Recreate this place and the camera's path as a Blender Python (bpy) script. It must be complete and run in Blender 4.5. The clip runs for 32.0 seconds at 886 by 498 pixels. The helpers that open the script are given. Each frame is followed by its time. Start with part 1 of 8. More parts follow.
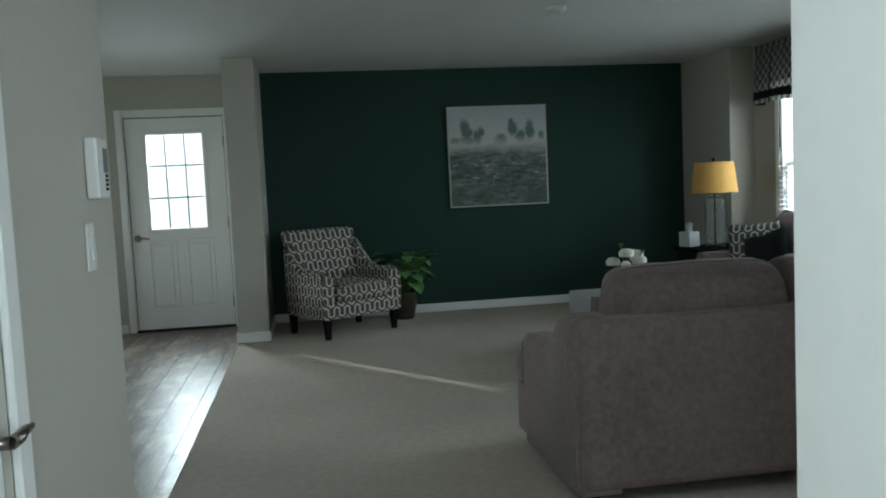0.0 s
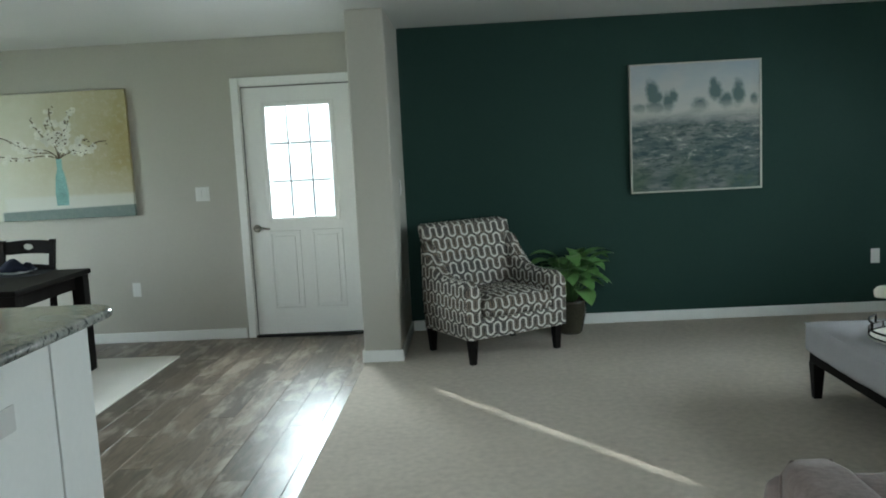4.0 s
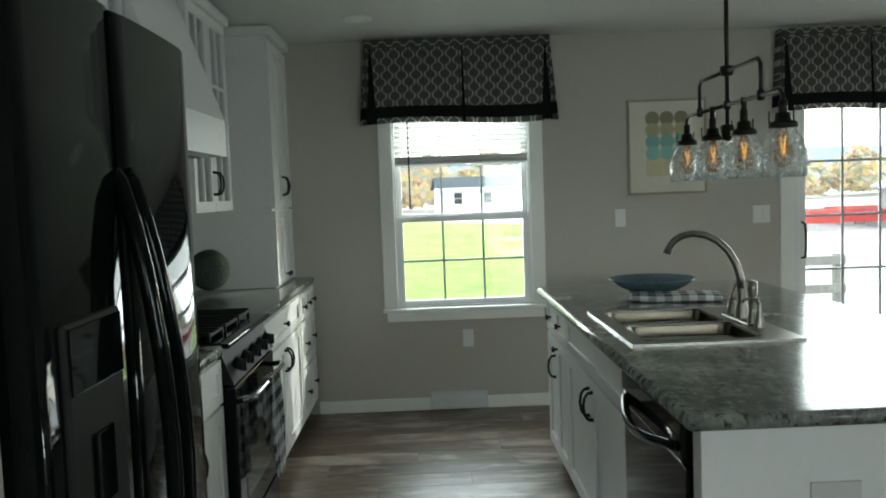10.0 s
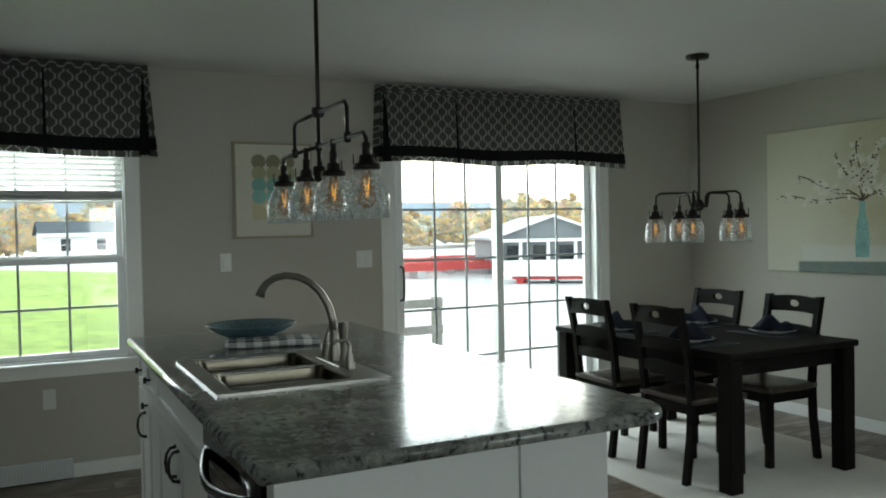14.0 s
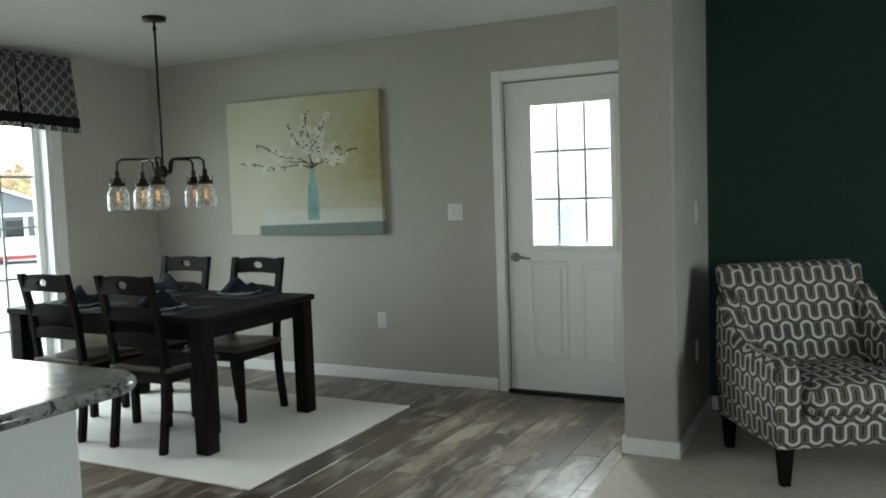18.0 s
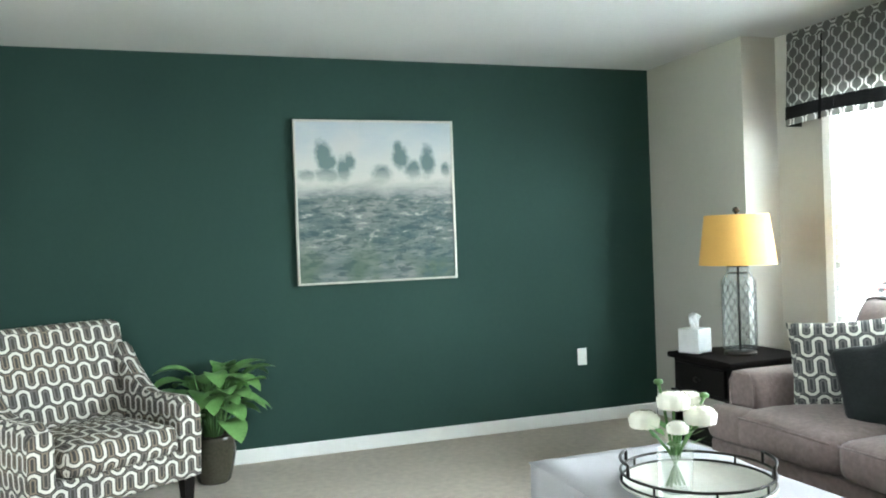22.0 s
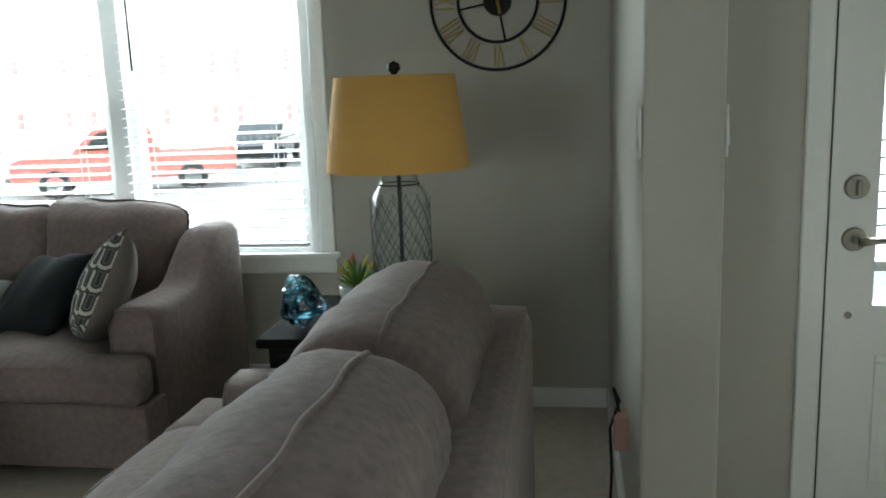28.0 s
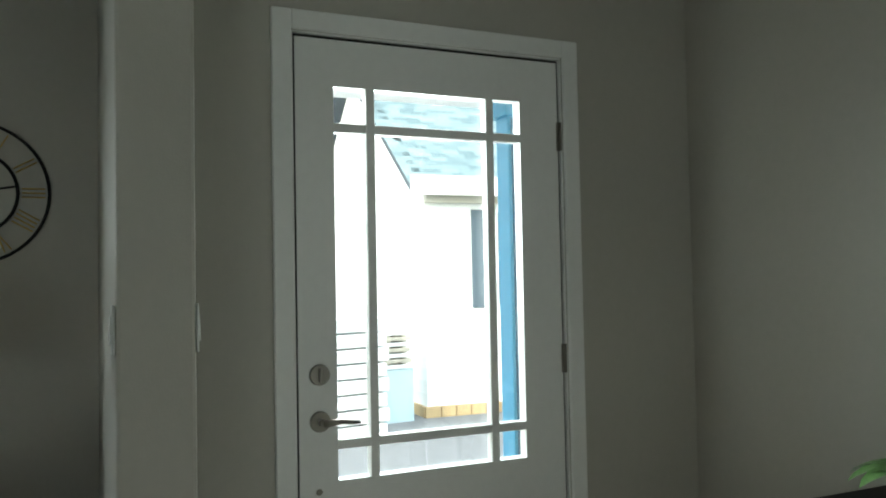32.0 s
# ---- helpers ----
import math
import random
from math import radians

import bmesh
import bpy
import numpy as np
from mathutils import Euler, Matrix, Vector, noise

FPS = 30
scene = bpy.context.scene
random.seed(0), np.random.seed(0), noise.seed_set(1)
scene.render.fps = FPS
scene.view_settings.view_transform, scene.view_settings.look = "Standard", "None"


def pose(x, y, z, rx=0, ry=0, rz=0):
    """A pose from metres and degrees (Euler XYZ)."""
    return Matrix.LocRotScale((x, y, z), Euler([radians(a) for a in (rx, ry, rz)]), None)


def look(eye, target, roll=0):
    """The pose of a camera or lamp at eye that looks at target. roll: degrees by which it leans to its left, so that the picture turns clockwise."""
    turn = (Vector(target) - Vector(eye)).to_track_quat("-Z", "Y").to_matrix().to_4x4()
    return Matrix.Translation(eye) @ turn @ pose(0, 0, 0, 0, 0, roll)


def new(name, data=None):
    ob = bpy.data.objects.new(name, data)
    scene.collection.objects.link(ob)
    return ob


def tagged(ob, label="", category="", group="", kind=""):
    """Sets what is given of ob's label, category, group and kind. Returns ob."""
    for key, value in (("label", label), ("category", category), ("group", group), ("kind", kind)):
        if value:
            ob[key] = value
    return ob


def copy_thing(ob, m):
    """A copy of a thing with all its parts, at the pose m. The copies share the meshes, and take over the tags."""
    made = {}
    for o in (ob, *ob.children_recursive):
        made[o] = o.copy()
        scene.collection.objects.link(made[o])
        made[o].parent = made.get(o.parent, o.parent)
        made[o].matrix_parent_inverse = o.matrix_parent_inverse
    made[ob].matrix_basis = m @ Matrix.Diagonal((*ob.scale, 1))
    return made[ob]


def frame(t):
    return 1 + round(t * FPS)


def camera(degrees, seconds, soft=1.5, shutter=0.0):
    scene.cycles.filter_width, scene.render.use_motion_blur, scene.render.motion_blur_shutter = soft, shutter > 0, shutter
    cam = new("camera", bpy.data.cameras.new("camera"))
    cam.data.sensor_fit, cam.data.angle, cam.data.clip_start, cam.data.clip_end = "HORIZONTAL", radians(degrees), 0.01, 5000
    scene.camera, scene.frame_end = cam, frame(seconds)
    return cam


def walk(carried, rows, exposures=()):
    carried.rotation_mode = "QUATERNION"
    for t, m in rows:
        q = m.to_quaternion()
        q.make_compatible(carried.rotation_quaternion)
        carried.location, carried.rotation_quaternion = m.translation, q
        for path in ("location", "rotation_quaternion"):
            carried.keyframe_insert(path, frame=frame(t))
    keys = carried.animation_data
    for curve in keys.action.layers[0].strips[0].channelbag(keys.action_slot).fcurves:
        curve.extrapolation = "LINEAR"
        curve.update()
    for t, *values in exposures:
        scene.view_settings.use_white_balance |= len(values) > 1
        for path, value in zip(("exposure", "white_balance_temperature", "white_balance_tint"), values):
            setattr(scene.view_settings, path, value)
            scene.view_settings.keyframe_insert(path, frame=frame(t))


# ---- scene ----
cam = camera(56.9, 32.0, soft=1.9)
PATH = [
    (0, (0.671, -8.177, 1.278), (0.987, -6.208, 1.123), -2.7),
    (0.5, (0.751, -7.927, 1.235), (0.965, -5.94, 1.154), 0.4),
    (1, (0.785, -7.728, 1.265), (1.042, -5.749, 1.129), 0.0),
    (1.5, (0.77, -7.495, 1.247), (1.196, -5.542, 1.183), -1.6),
    (2, (0.708, -7.353, 1.254), (1.153, -5.415, 1.044), -1.3),
    (2.5, (0.749, -7.139, 1.328), (1.002, -5.162, 1.171), -2.4),
    (4.5, (0.913, -6.434, 1.451), (0.54, -4.484, 1.205), -1.8),
    (4.75, (0.99, -6.34, 1.405), (0.418, -4.45, 1.198), -0.9),
    (5, (1.066, -6.251, 1.358), (0.323, -4.409, 1.117), -0.1),
    (5.5, (1.087, -6.123, 1.308), (0.173, -4.357, 1.097), 0.2),
    (6, (1.096, -5.985, 1.341), (-0.052, -4.359, 1.143), 0.3),
    (6.5, (1.074, -5.886, 1.327), (-0.337, -4.485, 1.11), -2.2),
    (7, (1.171, -5.746, 1.368), (-0.457, -4.602, 1.159), -0.6),
    (7.5, (1.219, -5.613, 1.365), (-0.524, -4.663, 1.123), -1.4),
    (8, (1.137, -5.497, 1.379), (-0.65, -4.628, 1.157), -0.8),
    (8.5, (1.142, -5.421, 1.416), (-0.747, -4.813, 1.17), -2.1),
    (9, (1.17, -5.325, 1.434), (-0.8, -5.058, 1.218), -1.2),
    (9.5, (1.174, -5.225, 1.464), (-0.812, -5.093, 1.269), -1.4),
    (10, (1.212, -5.184, 1.447), (-0.783, -5.15, 1.308), -2.1),
    (10.5, (1.202, -5.152, 1.446), (-0.796, -5.128, 1.356), -1.9),
    (11, (1.191, -5.125, 1.457), (-0.806, -5.036, 1.405), -1.6),
    (11.5, (1.21, -5.093, 1.456), (-0.783, -4.926, 1.437), -1.8),
    (12, (1.211, -5.066, 1.429), (-0.771, -4.802, 1.397), -0.6),
    (12.5, (1.171, -5.024, 1.415), (-0.778, -4.584, 1.328), -0.6),
    (13, (1.121, -5.031, 1.427), (-0.775, -4.4, 1.365), -0.5),
    (13.5, (1.085, -5.032, 1.426), (-0.757, -4.255, 1.372), -1.0),
    (15.5, (1.086, -4.971, 1.336), (-0.477, -3.724, 1.284), -0.3),
    (16, (1.078, -4.991, 1.397), (-0.382, -3.627, 1.303), -0.4),
    (16.5, (1.096, -4.955, 1.33), (-0.248, -3.476, 1.239), -0.4),
    (17, (1.115, -4.94, 1.377), (-0.112, -3.364, 1.277), -0.8),
    (17.5, (1.09, -4.953, 1.399), (-0.004, -3.285, 1.253), -1.6),
    (18, (1.058, -5.01, 1.378), (0.152, -3.233, 1.229), -2.0),
    (18.5, (1.093, -4.97, 1.348), (0.406, -3.101, 1.163), -2.2),
    (19, (1.167, -4.949, 1.372), (0.607, -3.038, 1.181), -3.3),
    (19.5, (1.257, -4.973, 1.337), (0.823, -3.028, 1.167), -2.5),
    (20, (1.339, -4.975, 1.369), (1.059, -3.006, 1.149), -2.9),
    (20.5, (1.348, -4.972, 1.33), (1.333, -2.977, 1.186), -3.0),
    (21, (1.32, -4.998, 1.319), (1.559, -3.014, 1.27), -2.6),
    (21.5, (1.293, -5.019, 1.308), (1.737, -3.069, 1.28), -2.2),
    (22, (1.292, -5.005, 1.292), (1.946, -3.115, 1.27), -2.1),
    (22.5, (1.286, -5.01, 1.296), (2.12, -3.192, 1.285), -1.8),
    (23, (1.272, -5.046, 1.293), (2.312, -3.337, 1.282), -1.5),
    (23.5, (1.28, -5.043, 1.28), (2.509, -3.466, 1.247), -1.2),
    (24, (1.28, -5.067, 1.272), (2.632, -3.594, 1.244), -1.7),
    (24.5, (1.284, -5.175, 1.29), (2.732, -3.796, 1.221), -1.4),
    (26.5, (1.319, -5.381, 1.32), (2.977, -4.316, 0.978), -3.1),
    (27, (1.333, -5.366, 1.312), (3.083, -4.505, 0.869), -3.5),
    (27.5, (1.34, -5.358, 1.31), (3.209, -4.774, 0.905), -2.7),
    (28, (1.285, -5.345, 1.307), (3.227, -5.037, 0.941), -2.2),
    (28.5, (1.269, -5.349, 1.32), (3.243, -5.273, 1.003), -1.9),
    (29, (1.234, -5.353, 1.334), (3.209, -5.462, 1.036), -1.8),
    (29.5, (1.245, -5.328, 1.323), (3.194, -5.682, 1.039), -0.7),
    (30, (1.197, -5.382, 1.326), (3.108, -5.91, 1.067), -0.9),
    (30.5, (1.171, -5.412, 1.31), (3.04, -6.066, 1.097), -0.9),
    (31, (1.145, -5.442, 1.293), (2.971, -6.225, 1.067), -0.8),
    (31.5, (1.166, -5.423, 1.296), (2.973, -6.275, 1.215), -1.3),
    (32, (1.154, -5.422, 1.315), (2.976, -6.243, 1.388), -1.1),
]
EXPO = [(0.0, 1.62, 5850, -4), (0.7, 2.33, 5850, -4), (2.5, 2.5, 5900, -4), (5.0, 2.42, 5950, -4), (6.0, 1.67, 6000, -4), (7.0, 1.35, 6230, -4), (8.0, 1.2, 6230, -4), (9.0, 1.4, 6230, -4), (10.0, 1.95, 6230, -4), (11.0, 2.15, 6230, -4), (12.0, 1.8, 6230, -4), (13.0, 1.68, 6230, -4), (16.0, 1.13, 6230, -4), (17.5, 1.43, 6230, -4), (18.5, 2.6, 6100, -1), (19.0, 2.6, 6150, -1), (20.0, 2.45, 6100, -1), (21.0, 3.55, 6050, -1), (21.6, 4.2, 6050, -1), (22.0, 4.17, 6050, -1), (22.5, 4.0, 6050, -4), (23.0, 3.15, 6050, -4), (24.0, 1.5, 6100, -4), (26.5, 1.9, 6150, -4), (28.0, 2.38, 6150, -4), (29.0, 1.83, 6200, -4), (30.0, 1.5, 6150, -4), (31.0, 1.55, 6280, -4), (32.0, 1.8, 6230, -4)]
walk(cam, [(t, look(eye, to, roll)) for t, eye, to, roll in PATH], EXPO)

# world
world = bpy.data.worlds.new("sky")
scene.world = world
world.use_nodes = True
wn = world.node_tree
sky = wn.nodes.new("ShaderNodeTexSky")
sky.sky_type = 'NISHITA'
sky.sun_disc = False
sky.sun_elevation = radians(24.5)
sky.sun_rotation = radians(322.8)
sky.air_density, sky.dust_density, sky.ozone_density = 1.0, 2.0, 1.0
bgn = wn.nodes["Background"]
bgn.inputs["Strength"].default_value = 0.15
cloud = wn.nodes.new("ShaderNodeMix")      # a thin white overcast before the blue
cloud.data_type = 'RGBA'
cloud.inputs[0].default_value = 0.6
cloud.inputs[7].default_value = (8.6, 8.8, 9.1, 1)
wn.links.new(sky.outputs["Color"], cloud.inputs[6])
wn.links.new(cloud.outputs[2], bgn.inputs["Color"])

sun = new("sun", bpy.data.lights.new("sun", 'SUN'))
sun.data.energy, sun.data.angle, sun.data.color = 0.8, radians(0.8), (1.0, 0.95, 0.88)
sun.matrix_basis = look((-6.05, 7.96, 4.557 + 2), (0, 0, 2))


def sky_panel(name, size_x, size_y, watts, m):
    """The sky's light through one opening; the hall's opening is added."""
    lamp = new(name, bpy.data.lights.new(name, 'AREA'))
    lamp.data.shape, lamp.data.size, lamp.data.size_y = 'RECTANGLE', size_x, size_y
    lamp.data.energy, lamp.data.color = watts, (0.93, 0.97, 1.0)
    lamp.matrix_basis = m
    return lamp


sky_panel("sky_light_patio", 1.7, 1.7, 18.4, look((-4.95, -1.9, 1.55), (-2.4, -1.9, 0.0)))
sky_panel("sky_light_kitchen", 0.85, 1.2, 8.7, look((-4.85, -4.95, 1.65), (-2.6, -4.95, 0.4)))
sky_panel("sky_light_living", 2.7, 1.35, 30.0, look((5.12, -2.82, 1.55), (3.2, -2.62, 0.7)))
sky_panel("sky_light_side", 0.6, 0.9, 19.4, look((-0.55, 0.6, 1.75), (-0.45, -1.4, 0.3)))
sky_panel("sky_light_entry", 0.7, 1.2, 13.5, look((4.3, -6.5, 1.7), (2.2, -6.5, 0.5)))

# added fill lamp that brightens the hall walls and jamb
sky_panel("sky_light_hall", 0.5, 1.0, 4.2, look((0.66, -8.69, 1.5), (0.95, -7.4, 1.2)))

# ---------------------------------------------------------------- materials


def mat(name, color, rough=0.6, metal=0.0, var=0.08, scale=6.0, bump=0.0, bscale=60.0, spec=0.5, island=0.0, coat=0.0, sheen=0.0):
    """A surface with two scales of colour variation and fine relief."""
    m = bpy.data.materials.new(name)
    m.use_nodes = True
    nt = m.node_tree
    b = nt.nodes["Principled BSDF"]
    b.inputs["Roughness"].default_value, b.inputs["Metallic"].default_value = rough, metal
    b.inputs["Specular IOR Level"].default_value = spec
    b.inputs["Coat Weight"].default_value = coat
    b.inputs["Sheen Weight"].default_value = sheen
    co = nt.nodes.new("ShaderNodeTexCoord")
    n1, n2 = nt.nodes.new("ShaderNodeTexNoise"), nt.nodes.new("ShaderNodeTexNoise")
    n1.inputs["Scale"].default_value, n2.inputs["Scale"].default_value = scale * 0.25, scale * 6
    n1.inputs["Detail"].default_value, n2.inputs["Detail"].default_value = 4, 3
    add = nt.nodes.new("ShaderNodeMath")
    add.operation = 'ADD'
    mr = nt.nodes.new("ShaderNodeMapRange")
    mr.inputs["From Min"].default_value, mr.inputs["From Max"].default_value = 0.6, 1.4
    mr.inputs["To Min"].default_value, mr.inputs["To Max"].default_value = 1 - var, 1 + var
    mul = nt.nodes.new("ShaderNodeVectorMath")
    mul.operation = 'SCALE'
    mul.inputs[0].default_value = color
    for n in (n1, n2):
        nt.links.new(co.outputs["Object"], n.inputs["Vector"])
    nt.links.new(n1.outputs["Fac"], add.inputs[0])
    nt.links.new(n2.outputs["Fac"], add.inputs[1])
    nt.links.new(add.outputs[0], mr.inputs["Value"])
    nt.links.new(mr.outputs[0], mul.inputs["Scale"])
    nt.links.new(mul.outputs[0], b.inputs["Base Color"])
    if bump:
        n3, bp = nt.nodes.new("ShaderNodeTexNoise"), nt.nodes.new("ShaderNodeBump")
        n3.inputs["Scale"].default_value, n3.inputs["Detail"].default_value = bscale, 3
        bp.inputs["Strength"].default_value, bp.inputs["Distance"].default_value = bump, 0.01
        nt.links.new(co.outputs["Object"], n3.inputs["Vector"])
        nt.links.new(n3.outputs["Fac"], bp.inputs["Height"])
        nt.links.new(bp.outputs[0], b.inputs["Normal"])
    return m


def glass_mat(name, color=(0.95, 0.97, 0.97), rough=0.0, ior=1.45):
    m = bpy.data.materials.new(name)
    m.use_nodes = True
    b = m.node_tree.nodes["Principled BSDF"]
    b.inputs["Base Color"].default_value = (*color, 1)
    b.inputs["Roughness"].default_value, b.inputs["IOR"].default_value = rough, ior
    b.inputs["Transmission Weight"].default_value = 1.0
    return m


def emit_mat(name, color, strength):
    m = bpy.data.materials.new(name)
    m.use_nodes = True
    b = m.node_tree.nodes["Principled BSDF"]
    b.inputs["Base Color"].default_value = (*color, 1)
    b.inputs["Emission Color"].default_value, b.inputs["Emission Strength"].default_value = (*color, 1), strength
    return m


WALL = mat("greige_wall_paint", (0.46, 0.44, 0.39), 0.55, var=0.03, bump=0.06, bscale=180)
GREEN = mat("deep_green_wall_paint", (0.0225, 0.051, 0.042), 0.75, var=0.05, bump=0.06, bscale=180, spec=0.2)
CEIL = mat("ceiling_paint", (0.62, 0.62, 0.605), 0.8, var=0.03, bump=0.15, bscale=90)
WHITE = mat("white_trim_paint", (0.84, 0.84, 0.82), 0.4, var=0.03)
DOORW = mat("white_door_paint", (0.83, 0.83, 0.81), 0.45, var=0.03, bump=0.03, bscale=120)
VINYLW = mat("white_vinyl_frame", (0.8, 0.81, 0.81), 0.35, var=0.03)
# white glazing bars, their backlit shade put into a grey colour
GRILLE = mat("backlit_white_grille", (0.42, 0.44, 0.45), 0.5, var=0.03)
CARPET = mat("beige_carpet", (0.56, 0.50, 0.43), 0.95, var=0.17, scale=4, bump=0.5, bscale=420, spec=0.1)
RUGM = mat("cream_rug", (0.76, 0.73, 0.68), 0.95, var=0.07, scale=14, bump=0.4, bscale=260, spec=0.1)
CABW = mat("white_cabinet_paint", (0.74, 0.74, 0.73), 0.4, var=0.03)
ESP = mat("espresso_wood", (0.009, 0.0075, 0.007), 0.5, var=0.25, scale=10, spec=0.07)
ESPT = mat("espresso_table_top", (0.010, 0.008, 0.0075), 0.75, var=0.25, scale=10, spec=0.03)
SEATW = mat("dark_walnut_seat", (0.055, 0.038, 0.028), 0.35, var=0.3, scale=12)
SOFA = mat("taupe_plush_upholstery", (0.210, 0.163, 0.153), 0.85, var=0.28, scale=7, bump=0.25, bscale=55, spec=0.2, sheen=0.12)
OTTO = mat("grey_linen_upholstery", (0.40, 0.39, 0.405), 0.9, var=0.07, scale=20, bump=0.2, bscale=300, spec=0.15)
CHAR = mat("charcoal_velvet", (0.016, 0.018, 0.019), 0.8, var=0.2, scale=10, bump=0.2, bscale=90, spec=0.15, sheen=0.06)
GREYP = mat("grey_linen_pillow", (0.30, 0.29, 0.28), 0.9, var=0.08, scale=16, bump=0.2, bscale=220, spec=0.15)
BRONZE = mat("oil_rubbed_bronze", (0.03, 0.026, 0.023), 0.4, 0.8, var=0.2)
NICKEL = mat("brushed_nickel", (0.27, 0.25, 0.22), 0.3, 1.0, var=0.08)
STEEL = mat("sink_steel", (0.33, 0.32, 0.30), 0.28, 1.0, var=0.06, scale=20)
BLACKG = mat("black_gloss_enamel", (0.004, 0.005, 0.005), 0.05, var=0.05, spec=0.16)
BLACKM = mat("matte_black_iron", (0.010, 0.010, 0.010), 0.6, var=0.1, spec=0.22)
SEALM = mat("grey_door_seal", (0.16, 0.16, 0.155), 0.8, var=0.1)
CHROME = mat("dark_chrome", (0.25, 0.25, 0.26), 0.15, 1.0, var=0.05)
SHADE = mat("mustard_lamp_shade", (0.66, 0.38, 0.10), 0.85, var=0.06, scale=25, bump=0.15, bscale=300)
PLASTIC = mat("white_plastic", (0.75, 0.75, 0.73), 0.35, var=0.02)
LEAF = mat("glossy_green_leaf", (0.15, 0.29, 0.09), 0.35, var=0.35, scale=22, spec=0.5)
STEM = mat("green_stem", (0.10, 0.2, 0.06), 0.5, var=0.2)
PETAL = mat("white_petal", (0.78, 0.76, 0.66), 0.6, var=0.06, scale=30)
POT = mat("brown_glazed_pot", (0.05, 0.045, 0.032), 0.16, var=0.3, scale=12)
SOIL = mat("potting_soil", (0.03, 0.022, 0.016), 0.95, var=0.3, scale=40, bump=0.6, bscale=120)
TRIMB = mat("black_valance_band", (0.012, 0.012, 0.013), 0.9, var=0.15, scale=20)
BLIND = mat("white_blind_slat", (0.78, 0.78, 0.77), 0.45, var=0.03)
TEALG = glass_mat("teal_glass", (0.10, 0.24, 0.30), 0.03)
FILAMENT = emit_mat("glowing_filament", (1.0, 0.70, 0.28), 0.6)


def pane_mat():
    """Window glass: thin, clear, with a weak mirror image."""
    m = bpy.data.materials.new("window_pane")
    m.use_nodes = True
    nt = m.node_tree
    nt.nodes.remove(nt.nodes["Principled BSDF"])
    tr, gl, mx = nt.nodes.new("ShaderNodeBsdfTransparent"), nt.nodes.new("ShaderNodeBsdfGlossy"), nt.nodes.new("ShaderNodeMixShader")
    gl.inputs["Roughness"].default_value = 0.0
    mx.inputs[0].default_value = 0.05
    nt.links.new(tr.outputs[0], mx.inputs[1])
    nt.links.new(gl.outputs[0], mx.inputs[2])
    nt.links.new(mx.outputs[0], nt.nodes["Material Output"].inputs[0])
    return m


PANE = pane_mat()


def thin_glass(name, tint, milk, gloss=0.35):
    """Blown glass seen as a thin skin: clear, glossier at the rim, faintly milky with seeds."""
    m = bpy.data.materials.new(name)
    m.use_nodes = True
    nt = m.node_tree
    b = nt.nodes["Principled BSDF"]
    b.inputs["Base Color"].default_value, b.inputs["Roughness"].default_value = (0.8, 0.84, 0.84, 1), 0.25
    tr, gl = nt.nodes.new("ShaderNodeBsdfTransparent"), nt.nodes.new("ShaderNodeBsdfGlossy")
    tr.inputs["Color"].default_value = (*tint, 1)
    gl.inputs["Roughness"].default_value = 0.03
    m1, m2 = nt.nodes.new("ShaderNodeMixShader"), nt.nodes.new("ShaderNodeMixShader")
    fr_ = nt.nodes.new("ShaderNodeLayerWeight")
    fr_.inputs["Blend"].default_value = gloss
    no = nt.nodes.new("ShaderNodeTexNoise")
    no.inputs["Scale"].default_value = 90
    co = nt.nodes.new("ShaderNodeTexCoord")
    nt.links.new(co.outputs["Object"], no.inputs["Vector"])
    mr = nt.nodes.new("ShaderNodeMapRange")
    mr.inputs["From Min"].default_value, mr.inputs["From Max"].default_value = 0.45, 0.75
    mr.inputs["To Min"].default_value, mr.inputs["To Max"].default_value = milk * 0.5, milk * 2.2
    nt.links.new(no.outputs["Fac"], mr.inputs["Value"])
    nt.links.new(mr.outputs[0], m1.inputs[0])
    nt.links.new(tr.outputs[0], m1.inputs[1])
    nt.links.new(b.outputs[0], m1.inputs[2])
    rimf = nt.nodes.new("ShaderNodeMath")
    rimf.operation = 'MULTIPLY'
    rimf.inputs[1].default_value = 0.4
    nt.links.new(fr_.outputs["Fresnel"], rimf.inputs[0])
    nt.links.new(rimf.outputs[0], m2.inputs[0])
    nt.links.new(m1.outputs[0], m2.inputs[1])
    nt.links.new(gl.outputs[0], m2.inputs[2])
    nt.links.new(m2.outputs[0], nt.nodes["Material Output"].inputs[0])
    return m


GLASS = thin_glass("clear_glass", (0.97, 0.98, 0.98), 0.05, 0.12)
SEEDED = thin_glass("seeded_glass", (0.93, 0.945, 0.945), 0.22, 0.11)
AMBER = thin_glass("amber_bulb_glass", (0.80, 0.50, 0.15), 0.12, 0.20)

# ---------------------------------------------------------------- mesh helpers


def bx(bm, x0, x1, y0, y1, z0, z1, bevel=0.0, seg=2):
    """A box, its edges rounded where bevel is given."""
    v = [bm.verts.new((x, y, z)) for x in (x0, x1) for y in (y0, y1) for z in (z0, z1)]
    f = [bm.faces.new([v[i] for i in q]) for q in ((0, 1, 3, 2), (4, 6, 7, 5), (0, 4, 5, 1), (2, 3, 7, 6), (0, 2, 6, 4), (1, 5, 7, 3))]
    if bevel:
        e = list({e for q in f for e in q.edges})
        bmesh.ops.bevel(bm, geom=e, offset=bevel, segments=seg, affect='EDGES', profile=0.5)
    return bm


